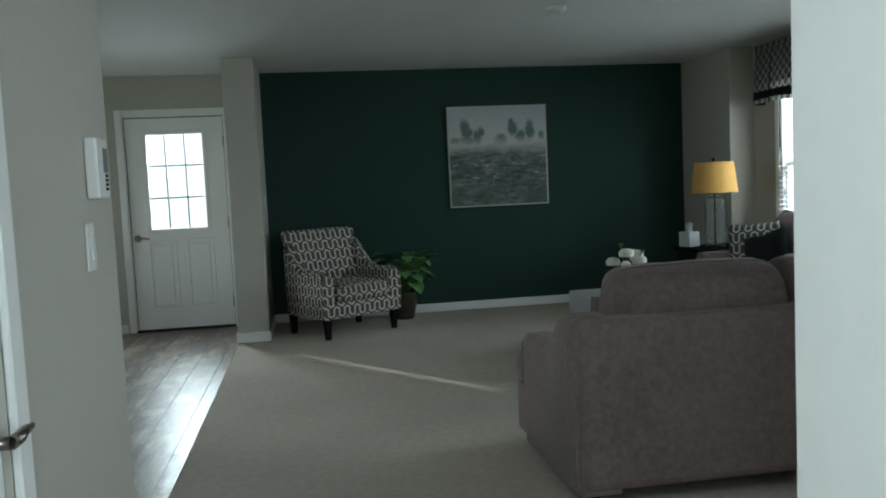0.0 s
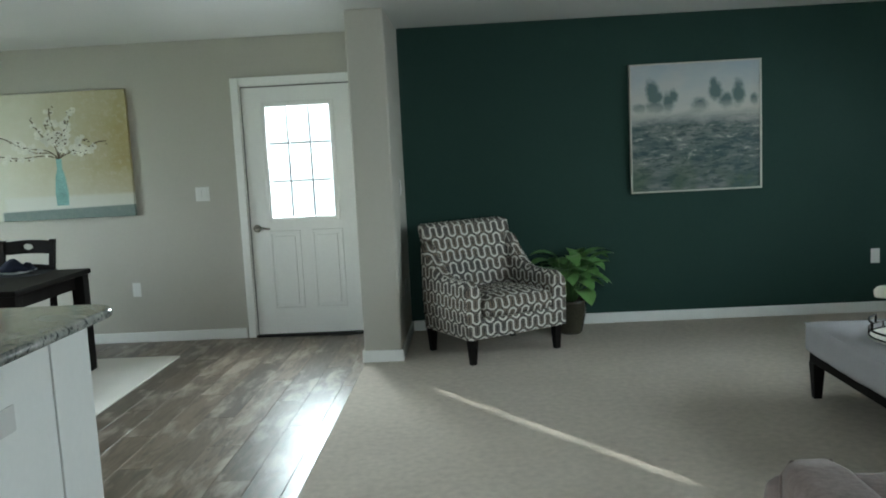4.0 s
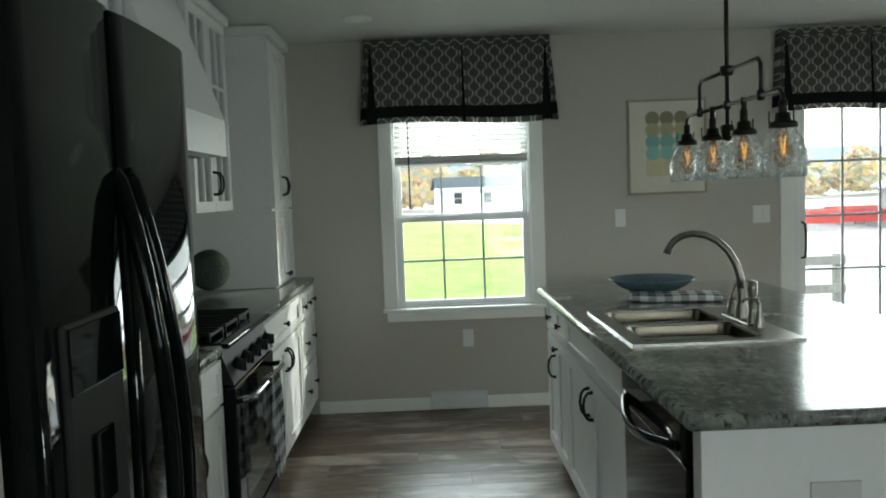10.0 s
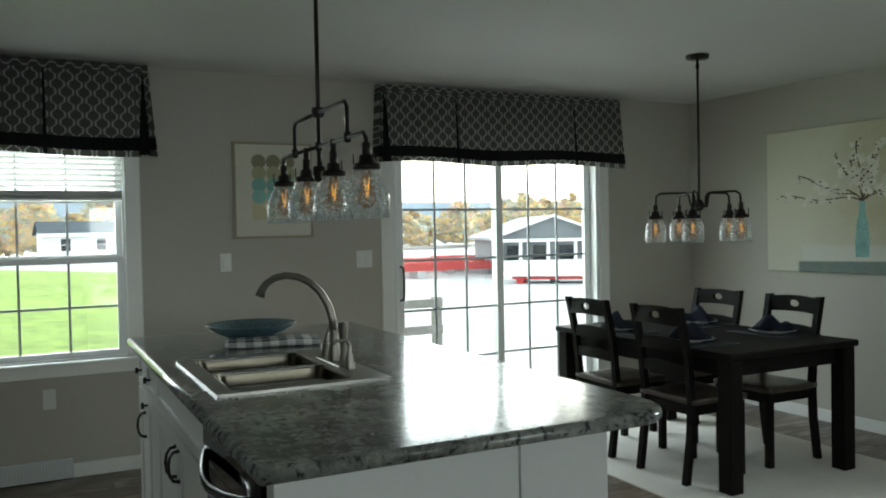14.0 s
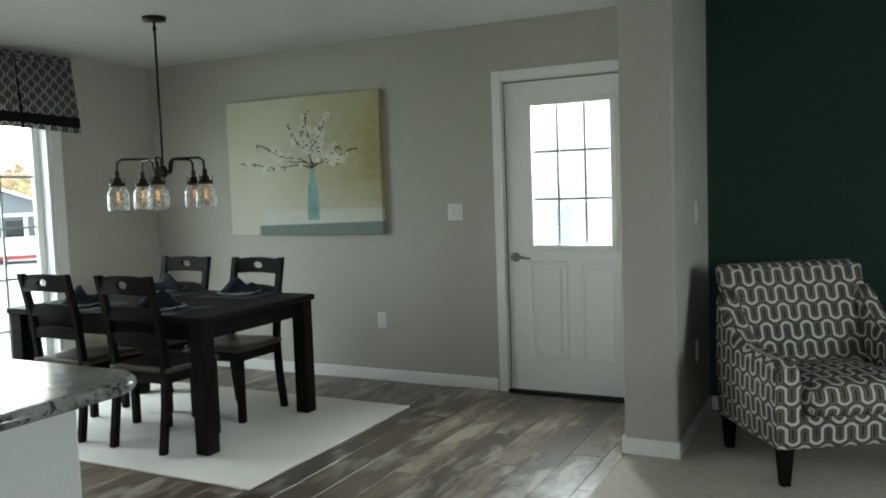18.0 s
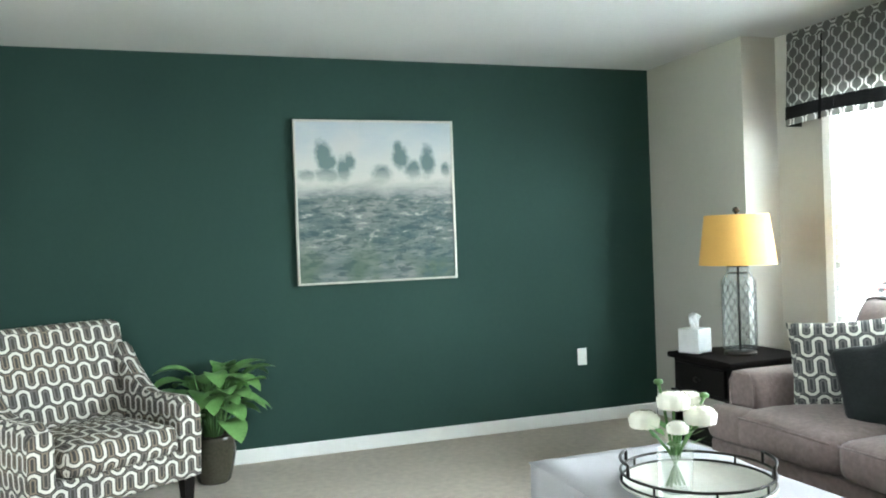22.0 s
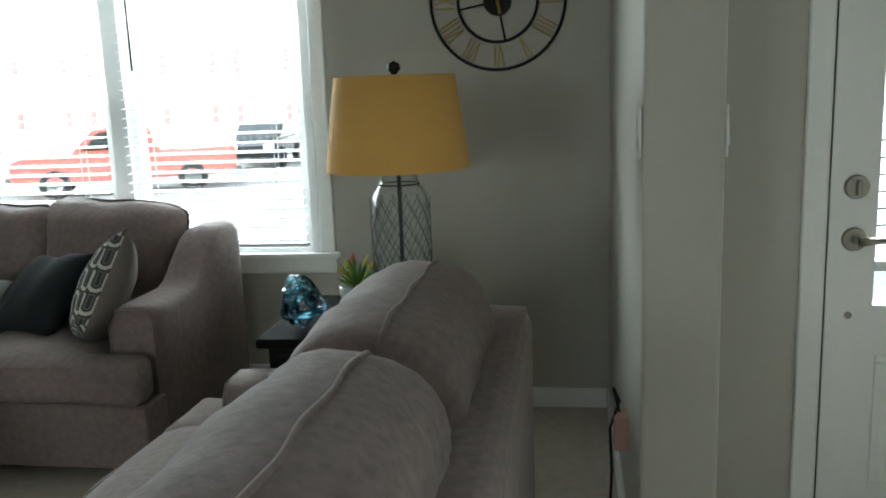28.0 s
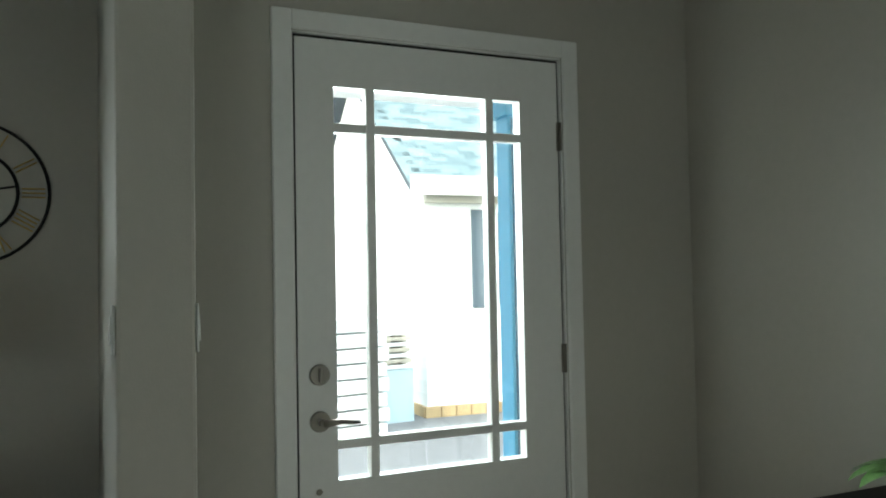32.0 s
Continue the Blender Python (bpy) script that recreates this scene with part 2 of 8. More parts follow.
def rim(bm, x0, x1, z0, z1, w, y0, y1):
    """A closed rectangular frame of width w, in one piece, upright in x and z."""
    vs = []
    for y in (y0, y1):
        vs.append([bm.verts.new((x, y, z)) for x, z in ((x0, z0), (x1, z0), (x1, z1), (x0, z1))])
        vs.append([bm.verts.new((x, y, z)) for x, z in ((x0 + w, z0 + w), (x1 - w, z0 + w), (x1 - w, z1 - w), (x0 + w, z1 - w))])
    o0, i0, o1, i1 = vs
    for k in range(4):
        j = (k + 1) % 4
        for q in ((o0[k], o0[j], i0[j], i0[k]), (o1[k], o1[j], i1[j], i1[k]), (o0[k], o0[j], o1[j], o1[k]), (i0[k], i0[j], i1[j], i1[k])):
            bm.faces.new(q)
    return bm


def ring(bm, c, u, w, r, n):
    return [bm.verts.new(Vector(c) + r * (math.cos(2 * math.pi * k / n) * u + math.sin(2 * math.pi * k / n) * w)) for k in range(n)]


def axes_of(d):
    d = Vector(d).normalized()
    u = d.orthogonal().normalized()
    return u, d.cross(u)


def bridge(bm, a, b, smooth=True):
    n = len(a)
    for k in range(n):
        f = bm.faces.new((a[k], a[(k + 1) % n], b[(k + 1) % n], b[k]))
        f.smooth = smooth


def cyl(bm, p0, p1, r0, r1=None, n=16):
    """A rod or cone from p0 to p1."""
    u, w = axes_of(Vector(p1) - Vector(p0))
    a, b = ring(bm, p0, u, w, r0, n), ring(bm, p1, u, w, r0 if r1 is None else r1, n)
    bridge(bm, a, b)
    bm.faces.new(a[::-1])
    bm.faces.new(b)
    return bm


def tube(bm, pts, r, n=10, closed=False):
    """A round bar along the points."""
    pts = [Vector(p) for p in pts]
    rings, u = [], None
    m = len(pts)
    for k, p in enumerate(pts):
        d = (pts[(k + 1) % m] - pts[k - 1]) if closed else (pts[min(k + 1, m - 1)] - pts[max(k - 1, 0)])
        d.normalize()
        u = axes_of(d)[0] if u is None else (u - d * u.dot(d)).normalized()
        rr = r[k] if isinstance(r, (list, tuple)) else r
        rings.append(ring(bm, p, u, d.cross(u), rr, n))
    for k in range(m - 1 if not closed else m):
        bridge(bm, rings[k], rings[(k + 1) % m])
    if not closed:
        bm.faces.new(rings[0][::-1])
        bm.faces.new(rings[-1])
    return bm


def lathe(bm, prof, c=(0, 0, 0), n=28):
    """A turned body: profile of (radius, height)."""
    c, last = Vector(c), None
    for r, z in prof:
        cur = ring(bm, c + Vector((0, 0, z)), Vector((1, 0, 0)), Vector((0, 1, 0)), max(r, 1e-4), n)
        if last:
            bridge(bm, last, cur)
        last = cur
    return bm


def part(name, bm, material, parent=None, label="", smooth=False, shadow=True):
    """Links a bmesh as one mesh object, under a thing or a part."""
    me = bpy.data.meshes.new(name)
    bmesh.ops.recalc_face_normals(bm, faces=bm.faces[:])
    if smooth:
        for f in bm.faces:
            f.smooth = True
    bm.to_mesh(me)
    bm.free()
    me.materials.append(material)
    ob = new(name, me)
    if parent is not None:
        ob.parent = parent
    if not shadow:
        ob.visible_shadow = False
    if label:
        tagged(ob, label)
    return ob


def B(*boxes, bevel=0.0, seg=2):
    bm = bmesh.new()
    for b in boxes:
        bx(bm, *b, bevel=bevel, seg=seg)
    return bm


def thing(name, label, category, m=None, group="", kind=""):
    ob = new(name)
    ob.empty_display_size = 0.1
    if m is not None:
        ob.matrix_basis = m
    return tagged(ob, label, category, group, kind)


def setting(name, bm, material, label):
    return tagged(part(name, bm, material), label, "", "", "structure")


def cushion(bm, x0, x1, y0, y1, z0, z1, puff=0.05, n=8, r=0.06):
    """A soft block, swollen in the middle of its faces."""
    sub = bmesh.new()
    bmesh.ops.create_cube(sub, size=2)
    bmesh.ops.subdivide_edges(sub, edges=sub.edges[:], cuts=n, use_grid_fill=True)
    h = Vector(((x1 - x0) / 2, (y1 - y0) / 2, (z1 - z0) / 2))
    c = Vector(((x0 + x1) / 2, (y0 + y1) / 2, (z0 + z1) / 2))
    vs = {}
    for v in sub.verts:
        p = Vector((v.co.x * h.x, v.co.y * h.y, v.co.z * h.z))
        inner = Vector([max(-h[i] + r, min(h[i] - r, p[i])) if h[i] > r else 0 for i in range(3)])
        d = p - inner
        if d.length > 1e-6:
            p = inner + d.normalized() * min(r, min(h))
        q = Vector((p.x / h.x, p.y / h.y, p.z / h.z))
        for i in range(3):
            j, k = (i + 1) % 3, (i + 2) % 3
            p[i] += q[i] * puff * max(0, 1 - q[j] ** 2) * max(0, 1 - q[k] ** 2) * (1.0 if h[i] == min(h) else 0.35)
        p += 0.006 * noise.noise_vector(p * 6 + c)
        vs[v] = bm.verts.new(c + p)
    for f in sub.faces:
        bm.faces.new([vs[v] for v in f.verts]).smooth = True
    sub.free()
    return bm


def turned(bm, m):
    bmesh.ops.transform(bm, matrix=m, verts=bm.verts[:])
    return bm

# ---------------------------------------------------------------- structure
H = 2.44
KX, FX, BX, EY = -4.17, 4.85, 4.60, 0.0     # kitchen wall, window wall, main front wall, end wall


def wall_with_holes(name, axis, at, thick, u0, u1, holes, material, label, z0=0.0, z1=H):
    """A wall along u with openings (u0, u1, z0, z1) cut through it."""
    us = sorted({u0, u1, *[h[0] for h in holes], *[h[1] for h in holes]})
    zs = sorted({z0, z1, *[h[2] for h in holes], *[h[3] for h in holes]})
    bm = bmesh.new()
    lo, hi = min(at, at + thick), max(at, at + thick)
    for a, b in zip(us, us[1:]):
        run = None
        for c, d in zip(zs, zs[1:]):
            hole = any(h[0] <= a and b <= h[1] and h[2] <= c and d <= h[3] for h in holes)
            if hole:
                if run:
                    bx(bm, *((lo, hi, a, b) if axis == "x" else (a, b, lo, hi)), *run)
                run = None
            else:
                run = (run[0], d) if run else (c, d)
        if run:
            bx(bm, *((lo, hi, a, b) if axis == "x" else (a, b, lo, hi)), *run)
    bmesh.ops.remove_doubles(bm, verts=bm.verts[:], dist=1e-5)
    return setting(name, bm, material, label)


SIDE_DOOR = (-1.03, -0.10, 0.0, 2.06)
KWIN = (-5.40, -4.51, 0.69, 1.98)
PATIO = (-2.76, -0.97, 0.0, 2.03)
LWIN = (-4.22, -1.42, 0.63, 2.12)
FDOOR = (-6.995, -6.025, 0.0, 2.088)

wall_with_holes("wall_end", "y", 0.0, 0.16, KX - 0.16, 0.265, [SIDE_DOOR], WALL, "greige painted end wall round the side door")
wall_with_holes("wall_green", "y", 0.0, 0.16, 0.265, FX + 0.16, [], GREEN, "deep green painted accent wall")
wall_with_holes("wall_kitchen", "x", KX, -0.16, -8.6, 0.0, [KWIN, PATIO], WALL, "greige painted wall with kitchen window and patio door")
wall_with_holes("wall_window", "x", FX, 0.16, -4.40, -0.99, [LWIN], WALL, "greige painted wall round the triple window")
setting("wall_jog", B((BX, FX + 0.16, -0.99, -0.001, 0, H)), WALL, "greige painted wall jog beside the window")
setting("wall_clock", B((BX, FX + 0.16, -5.505, -4.40, 0, H)), WALL, "greige painted wall behind the clock")
setting("stub_wall", B((0.0, 0.265, -0.975, -0.001, 0, H), bevel=0.012), WALL, "greige painted stub wall with rounded corners")
setting("entry_stub_wall", B((3.17, FX + 0.16, -5.685, -5.506, 0, H), bevel=0.01), WALL, "greige painted stub wall beside the entry door")
wall_with_holes("wall_entry", "x", 3.60, 0.16, -7.56, -5.686, [FDOOR], WALL, "greige painted wall round the entry door")
setting("wall_hall", B((1.089, 3.76, -7.72, -7.561, 0, H), bevel=0.008), WALL, "greige painted hall wall")
wall_with_holes("wall_thermostat", "x", 0.02, 0.12, -8.6, -5.825, [(-7.50, -6.70, 0.0, 2.05)], WALL, "greige painted wall with the thermostat")
setting("wall_kitchen_back", B((KX, 0.02, -6.76, -6.60, 0, H)), WALL, "greige painted wall behind the kitchen cabinets")
# unseen wall; its opening is added to hold the hall fill lamp
wall_with_holes("wall_hall_back", "y", -8.60, -0.16, 0.14, 3.76, [(0.35, 0.97, 0.9, 2.05)], WALL, "plain unseen wall closing the hall, with an added opening for fill light")
setting("hall_jamb", B((1.071, 1.088, -7.735, -7.545, 0, H), bevel=0.003), WHITE, "white painted jamb at the end of the hall wall")
setting("wall_hall_side", B((2.2, 2.32, -8.60, -7.721, 0, H)), WALL, "plain wall closing the hall side")
setting("ceiling", B((KX - 0.16, FX + 0.16, -8.76, 0.16, H, H + 0.12)), CEIL, "flat white ceiling")

setting("subfloor", B((KX - 0.16, FX + 0.16, -8.76, 0.16, -0.20, -0.012)), WALL, "plain subfloor under the rooms")
bm = bmesh.new()
NXc, NYc = 60, 90
grid = [[bm.verts.new((0.005 + (FX - 0.005) * i / NXc, -8.6 + 8.6 * j / NYc, 0.002 * noise.noise((i * 0.5, j * 0.5, 0)))) for j in range(NYc + 1)] for i in range(NXc + 1)]
for i in range(NXc):
    for j in range(NYc):
        bm.faces.new((grid[i][j], grid[i + 1][j], grid[i + 1][j + 1], grid[i][j + 1])).smooth = True
setting("floor_carpet", bm, CARPET, "beige cut-pile carpet")

# skirting boards
BBH = 0.085


def skirting(name, *runs):
    bm = bmesh.new()
    for r in runs:
        bx(bm, *r, 0.0, BBH, bevel=0.004, seg=1)
    return setting(name, bm, WHITE, "white painted skirting board")


T = 0.014
skirting("baseboard_end", (KX + T, -1.11, -T, -0.001), (-0.02, -0.001, -T, -0.001))
skirting("baseboard_green", (0.266 + T, BX - T, -T, -0.001))
skirting("baseboard_stub", (-T, -0.001, -0.975, -0.001 - T), (-T, 0.265 + T, -0.975 - T, -0.976), (0.266, 0.265 + T, -0.975, -T))
skirting("baseboard_kitchen", (KX + 0.001, KX + T, -5.95, -5.21), (KX + 0.001, KX + T, -4.83, -2.85), (KX + 0.001, KX + T, -0.88, -T))
skirting("baseboard_jog", (BX - T, BX - 0.001, -0.99, -T), (BX, FX - T, -0.991 - T, -0.991))
skirting("baseboard_window", (FX - T, FX - 0.001, -4.40, -0.992 - T))
skirting("baseboard_clock", (BX - T, BX - 0.001, -5.504 + T, -4.40))
skirting("baseboard_entry_stub", (3.17, BX - T, -5.505, -5.505 + T), (3.17 - T, 3.169, -5.685 - T, -5.505 + T), (3.17, 3.599 - T, -5.686 - T, -5.686))
skirting("baseboard_entry", (3.60 - T, 3.599, -5.958, -5.686), (3.60 - T, 3.599, -7.56, -7.06))
skirting("baseboard_hall", (1.089, 3.599 - T, -7.56, -7.561 + T))
skirting("baseboard_hall_left", (0.141, 0.14 + T, -6.62, -5.825))


def casing(name, axis, at, side, u0, u1, z0, z1, w=0.065, t=0.016, sill=False):
    """Flat trim round an opening; side is the way into the room."""
    a, b = sorted((at + side * 0.001, at + side * t))
    def q(ua, ub, za, zb):
        return (a, b, ua, ub, za, zb) if axis == "x" else (ua, ub, a, b, za, zb)
    bm = B(q(u0 - w, u0, z0, z1 + w), q(u1, u1 + w, z0, z1 + w), q(u0, u1, z1, z1 + w), bevel=0.004, seg=1)
    if sill:
        bx(bm, *q(u0, u1, z0 - w, z0), bevel=0.004, seg=1)
    return setting(name, bm, WHITE, "white painted casing trim")


casing("trim_side_door", "y", 0.0, -1, -1.03, -0.10, 0.0, 2.06)
casing("trim_entry_door", "x", 3.60, -1, -6.995, -6.025, 0.0, 2.088, w=0.062)
casing("trim_patio", "x", KX, 1, -2.76, -0.97, 0.0, 2.03, w=0.09)
casing("trim_hall_door", "x", 0.14, 1, -7.50, -6.70, 0.0, 2.05)

# ---------------------------------------------------------------- doors


def lever_handle(name, parent, m, flip=1):
    """Rosette, neck and curved lever."""
    bm = bmesh.new()
    cyl(bm, (0, 0, 0), (0, -0.012, 0), 0.033, 0.030, 24)
    cyl(bm, (0, -0.012, 0), (0, -0.05, 0), 0.011, 0.011, 14)
    tube(bm, [(0, -0.05, 0), (0.02 * flip, -0.056, 0.003), (0.055 * flip, -0.052, 0.004), (0.09 * flip, -0.046, -0.002), (0.115 * flip, -0.045, -0.004)], [0.012, 0.011, 0.009, 0.008, 0.006], 12)
    ob = part(name, turned(bm, m), NICKEL, parent, "brushed nickel lever")
    return ob


def raised_panel(bm, u0, u1, z0, z1, y, t=0.010):
    """An embossed door panel on the face y = 0, towards -y."""
    w = 0.022
    for a in ((u0, u1, z0, z0 + w), (u0, u1, z1 - w, z1), (u0, u0 + w, z0 + w, z1 - w), (u1 - w, u1, z0 + w, z1 - w)):
        bx(bm, a[0], a[1], y - t * 0.6, y, a[2], a[3], bevel=0.0035, seg=1)
    bx(bm, u0 + 0.045, u1 - 0.045, y - t * 0.6, y, z0 + 0.045, z1 - 0.045, bevel=0.004, seg=1)


def hinge(parent, x, y, z):
    bm = B((x - 0.012, x + 0.012, y - 0.004, y, z - 0.05, z + 0.05))
    cyl(bm, (x, y - 0.006, z - 0.05), (x, y - 0.006, z + 0.05), 0.006, n=10)
    part("hinge", bm, NICKEL, parent, "nickel butt hinge")


# side door: white steel, nine lights over two panels
sd = thing("door_side", "white half-glass side door with nine panes and two panels, closed", "door", pose(-1.03, 0.012, 0.0), kind="structure")
W, DH = 0.93, 2.055
gx0, gx1, gz0, gz1 = 0.19, 0.73, 0.975, 1.895
for q in ((0.015, gx0, 0.02, DH - 0.013), (gx1, W - 0.012, 0.02, DH - 0.013), (gx0, gx1, 0.02, gz0), (gx0, gx1, gz1, DH - 0.013)):
    part("stile" if q[3] - q[2] > 2 else "rail", B((q[0], q[1], 0.0, 0.044, q[2], q[3])), DOORW, sd)
for pa, pb in ((0.16, 0.42), (0.51, 0.77)):
    sdp = bmesh.new()
    raised_panel(sdp, pa, pb, 0.22, 0.88, 0.0)
    part("door_panel", sdp, DOORW, sd)
part("weatherstrip", B((0.0062, 0.0148, 0.004, 0.04, 0.02, 2.042), (0.0062, W - 0.007, 0.004, 0.04, 2.0423, 2.0535), (W - 0.0118, W - 0.0065, 0.004, 0.04, 0.02, 2.042)), SEALM, sd, "grey weatherstrip in the door gap")
bm = bmesh.new()
for q in ((gx0 - 0.025, gx0 + 0.012, gz0 - 0.025, gz1 + 0.025), (gx1 - 0.012, gx1 + 0.025, gz0 - 0.025, gz1 + 0.025), (gx0 + 0.012, gx1 - 0.012, gz0 - 0.025, gz0 + 0.012), (gx0 + 0.012, gx1 - 0.012, gz1 - 0.012, gz1 + 0.025)):
    bx(bm, q[0], q[1], -0.014, -0.001, q[2], q[3], bevel=0.004, seg=1)
part("lite_frame", bm, DOORW, sd)
for i in (1, 2):
    gx = gx0 + (gx1 - gx0) * i / 3
    part("glazing_bar", B((gx - 0.008, gx + 0.008, 0.012, 0.030, gz0, gz1)), GRILLE, sd)
    gz = gz0 + (gz1 - gz0) * i / 3
    part("glazing_bar", B((gx0, gx1, 0.013, 0.029, gz - 0.008, gz + 0.008)), GRILLE, sd)
part("pane", B((gx0, gx1, 0.033, 0.037, gz0, gz1)), PANE, sd, shadow=False)
lever_handle("lever", sd, pose(0.065, -0.001, 0.905), 1)
part("strike_plate", B((-0.030, -0.012, -0.0185, -0.0165, 0.875, 0.935), bevel=0.001), NICKEL, sd)
for z in (0.25, 1.02, 1.80):
    hinge(sd, W - 0.008, -0.001, z)
part("threshold", B((0.0, W, -0.04, 0.14, 0.001, 0.018), bevel=0.004), BLACKM, sd, "dark threshold")
setting("door_side_jamb", B((-1.03, -1.024, 0.0, 0.16, 0.0, 2.06), (-0.106, -0.10, 0.0, 0.16, 0.0, 2.06), (-1.024, -0.106, 0.0, 0.16, 2.054, 2.06)), WHITE, "white door jamb")

# entry door: long glass in a prairie grid over one panel; built facing -y, turned to face -x
ed = thing("door_entry", "white entry door with prairie-grid glass over one panel, closed", "door", pose(3.612, -6.025, 0.0, 0, 0, -90), kind="structure")
W = 0.97
gx0, gx1, gz0, gz1 = 0.137, 0.805, 0.70, 1.925
for q in ((0.015, gx0, 0.02, 2.073), (gx1, W - 0.012, 0.02, 2.073), (gx0, gx1, 0.02, gz0), (gx0, gx1, gz1, 2.073)):
    part("stile" if q[3] - q[2] > 2 else "rail", B((q[0], q[1], 0.0, 0.044, q[2], q[3])), DOORW, ed)
edp = bmesh.new()
raised_panel(edp, 0.15, 0.79, 0.16, 0.56, 0.0)
part("door_panel", edp, DOORW, ed)
part("weatherstrip", B((0.0062, 0.0148, 0.004, 0.04, 0.02, 2.0732), (0.0062, W - 0.007, 0.004, 0.04, 2.0733, 2.0815), (W - 0.0118, W - 0.0065, 0.004, 0.04, 0.02, 2.0732)), BLACKM, ed, "black weatherstrip in the door gap")
bars = [(gx0 + 0.105, gx0 + 0.135, gz0, gz1), (gx1 - 0.135, gx1 - 0.105, gz0, gz1)]
for q in bars:
    part("glazing_bar", B((q[0], q[1], -0.006, 0.032, q[2], q[3]), bevel=0.004), DOORW, ed)
for z in (gz0 + 0.11, gz1 - 0.13):
    part("glazing_bar", B((gx0, gx1, -0.004, 0.030, z - 0.015, z + 0.015), bevel=0.004), DOORW, ed)
part("pane", B((gx0, gx1, 0.034, 0.038, gz0, gz1)), PANE, ed, shadow=False)
lever_handle("lever", ed, pose(0.08, -0.001, 0.885), 1)
bm = bmesh.new()
cyl(bm, (0.08, -0.001, 1.028), (0.08, -0.015, 1.028), 0.033, 0.030, 24)
bx(bm, 0.074, 0.086, -0.032, -0.015, 1.008, 1.048, bevel=0.003)
part("deadbolt", bm, NICKEL, ed, "brushed nickel deadbolt thumbturn")
part("screw_cap", cyl(bmesh.new(), (0.075, -0.001, 0.672), (0.075, -0.004, 0.672), 0.010, n=14), NICKEL, ed)
for z in (0.26, 1.03, 1.81):
    hinge(ed, W - 0.006, -0.001, z)
part("threshold", B((0.0, W, -0.04, 0.14, 0.001, 0.018), bevel=0.004), BLACKM, ed, "dark threshold")
setting("door_entry_jamb", B((3.60, 3.76, -6.031, -6.025, 0, 2.088), (3.60, 3.76, -6.995, -6.989, 0, 2.088), (3.60, 3.76, -6.989, -6.031, 2.082, 2.088)), WHITE, "white door jamb")

# hall door beside the start of the walk
hd = thing("door_hall", "white interior door with a nickel lever, closed", "door", pose(0.128, -7.50, 0.0, 0, 0, 90), kind="structure")
hbm = B((0.006, 0.794, 0.0, 0.035, 0.01, 2.04))
raised_panel(hbm, 0.12, 0.68, 0.2, 0.9, 0.0)
raised_panel(hbm, 0.12, 0.68, 1.02, 1.9, 0.0)
part("slab", hbm, DOORW, hd)
lever_handle("lever", hd, pose(0.70, -0.001, 0.90), 1)

# ---------------------------------------------------------------- windows


def sash(parent, axis_m, u0, u1, z0, z1, y, cols, rows, fw=0.035):
    """One sash: four frame members, glazing bars and a pane; u runs along x, room side is -y."""
    s = part("sash", rim(bmesh.new(), u0, u1, z0, z1, fw, y, y + 0.035), VINYLW, parent)
    a, b, c, d = u0 + fw, u1 - fw, z0 + fw, z1 - fw
    for i in range(1, cols):
        g = a + (b - a) * i / cols
        part("glazing_bar", B((g - 0.007, g + 0.007, y + 0.012, y + 0.022, c, d)), GRILLE, s)
    for j in range(1, rows):
        g = c + (d - c) * j / rows
        part("glazing_bar", B((a, b, y + 0.011, y + 0.023, g - 0.007, g + 0.007)), GRILLE, s)
    part("pane", B((a - 0.005, b + 0.005, y + 0.015, y + 0.019, c - 0.005, d + 0.005)), PANE, s, shadow=False)
    return s


def hung_window(parent, u0, u1, z0, z1, split, cols=3, rows=2):
    sash(parent, None, u0, u1, split, z1, 0.055, cols, rows)
    sash(parent, None, u0, u1, z0, split + 0.02, 0.015, cols, rows)
    part("sash_lock", B(((u0 + u1) / 2 - 0.03, (u0 + u1) / 2 + 0.03, 0.0, 0.015, split + 0.02, split + 0.035), bevel=0.004), VINYLW, parent)


# kitchen window, local x along -y of the room, room side towards -y local -> +x
KW = thing("window_kitchen", "white double-hung kitchen window with muntins", "window", pose(KX, -5.40, 0.0, 0, 0, 90), kind="structure")
hung_window(KW, 0.012, 0.878, 0.70, 1.97, 1.27)
part("window_frame", B((0.0, 0.012, 0.0, 0.15, 0.69, 1.98), (0.878, 0.89, 0.0, 0.15, 0.69, 1.98), (0.012, 0.878, 0.0, 0.15, 1.97, 1.98), (0.012, 0.878, 0.0, 0.15, 0.69, 0.70)), VINYLW, KW)
part("window_sill", B((-0.10, 0.99, -0.055, 0.0, 0.665, 0.688), bevel=0.005), WHITE, KW)
part("apron", B((-0.075, 0.965, -0.018, -0.001, 0.60, 0.664), bevel=0.004), WHITE, KW)
part("casing", B((-0.092, 0.0, -0.018, -0.001, 0.689, 2.072), (0.89, 0.982, -0.018, -0.001, 0.689, 2.072), (0.0, 0.89, -0.018, -0.001, 1.98, 2.072), bevel=0.004, seg=1), WHITE, KW)

# triple living-room window, local x along +y... turned to face -x
LW = thing("window_living", "white triple double-hung window with blinds, above the sofa", "window", pose(FX, -1.42, 0.0, 0, 0, -90), kind="structure")
UW = 2.80 / 3
for i in range(3):
    a = i * UW
    hung_window(LW, a + 0.045, a + UW - 0.045, 0.65, 2.10, 1.315, 1, 1)
    part("mullion", B((a - (0.0 if i == 0 else 0.045), a + 0.045, -0.012, 0.15, 0.63, 2.12), bevel=0.004), VINYLW, LW)
part("mullion", B((2.755, 2.80, -0.012, 0.15, 0.63, 2.12), bevel=0.004), VINYLW, LW)
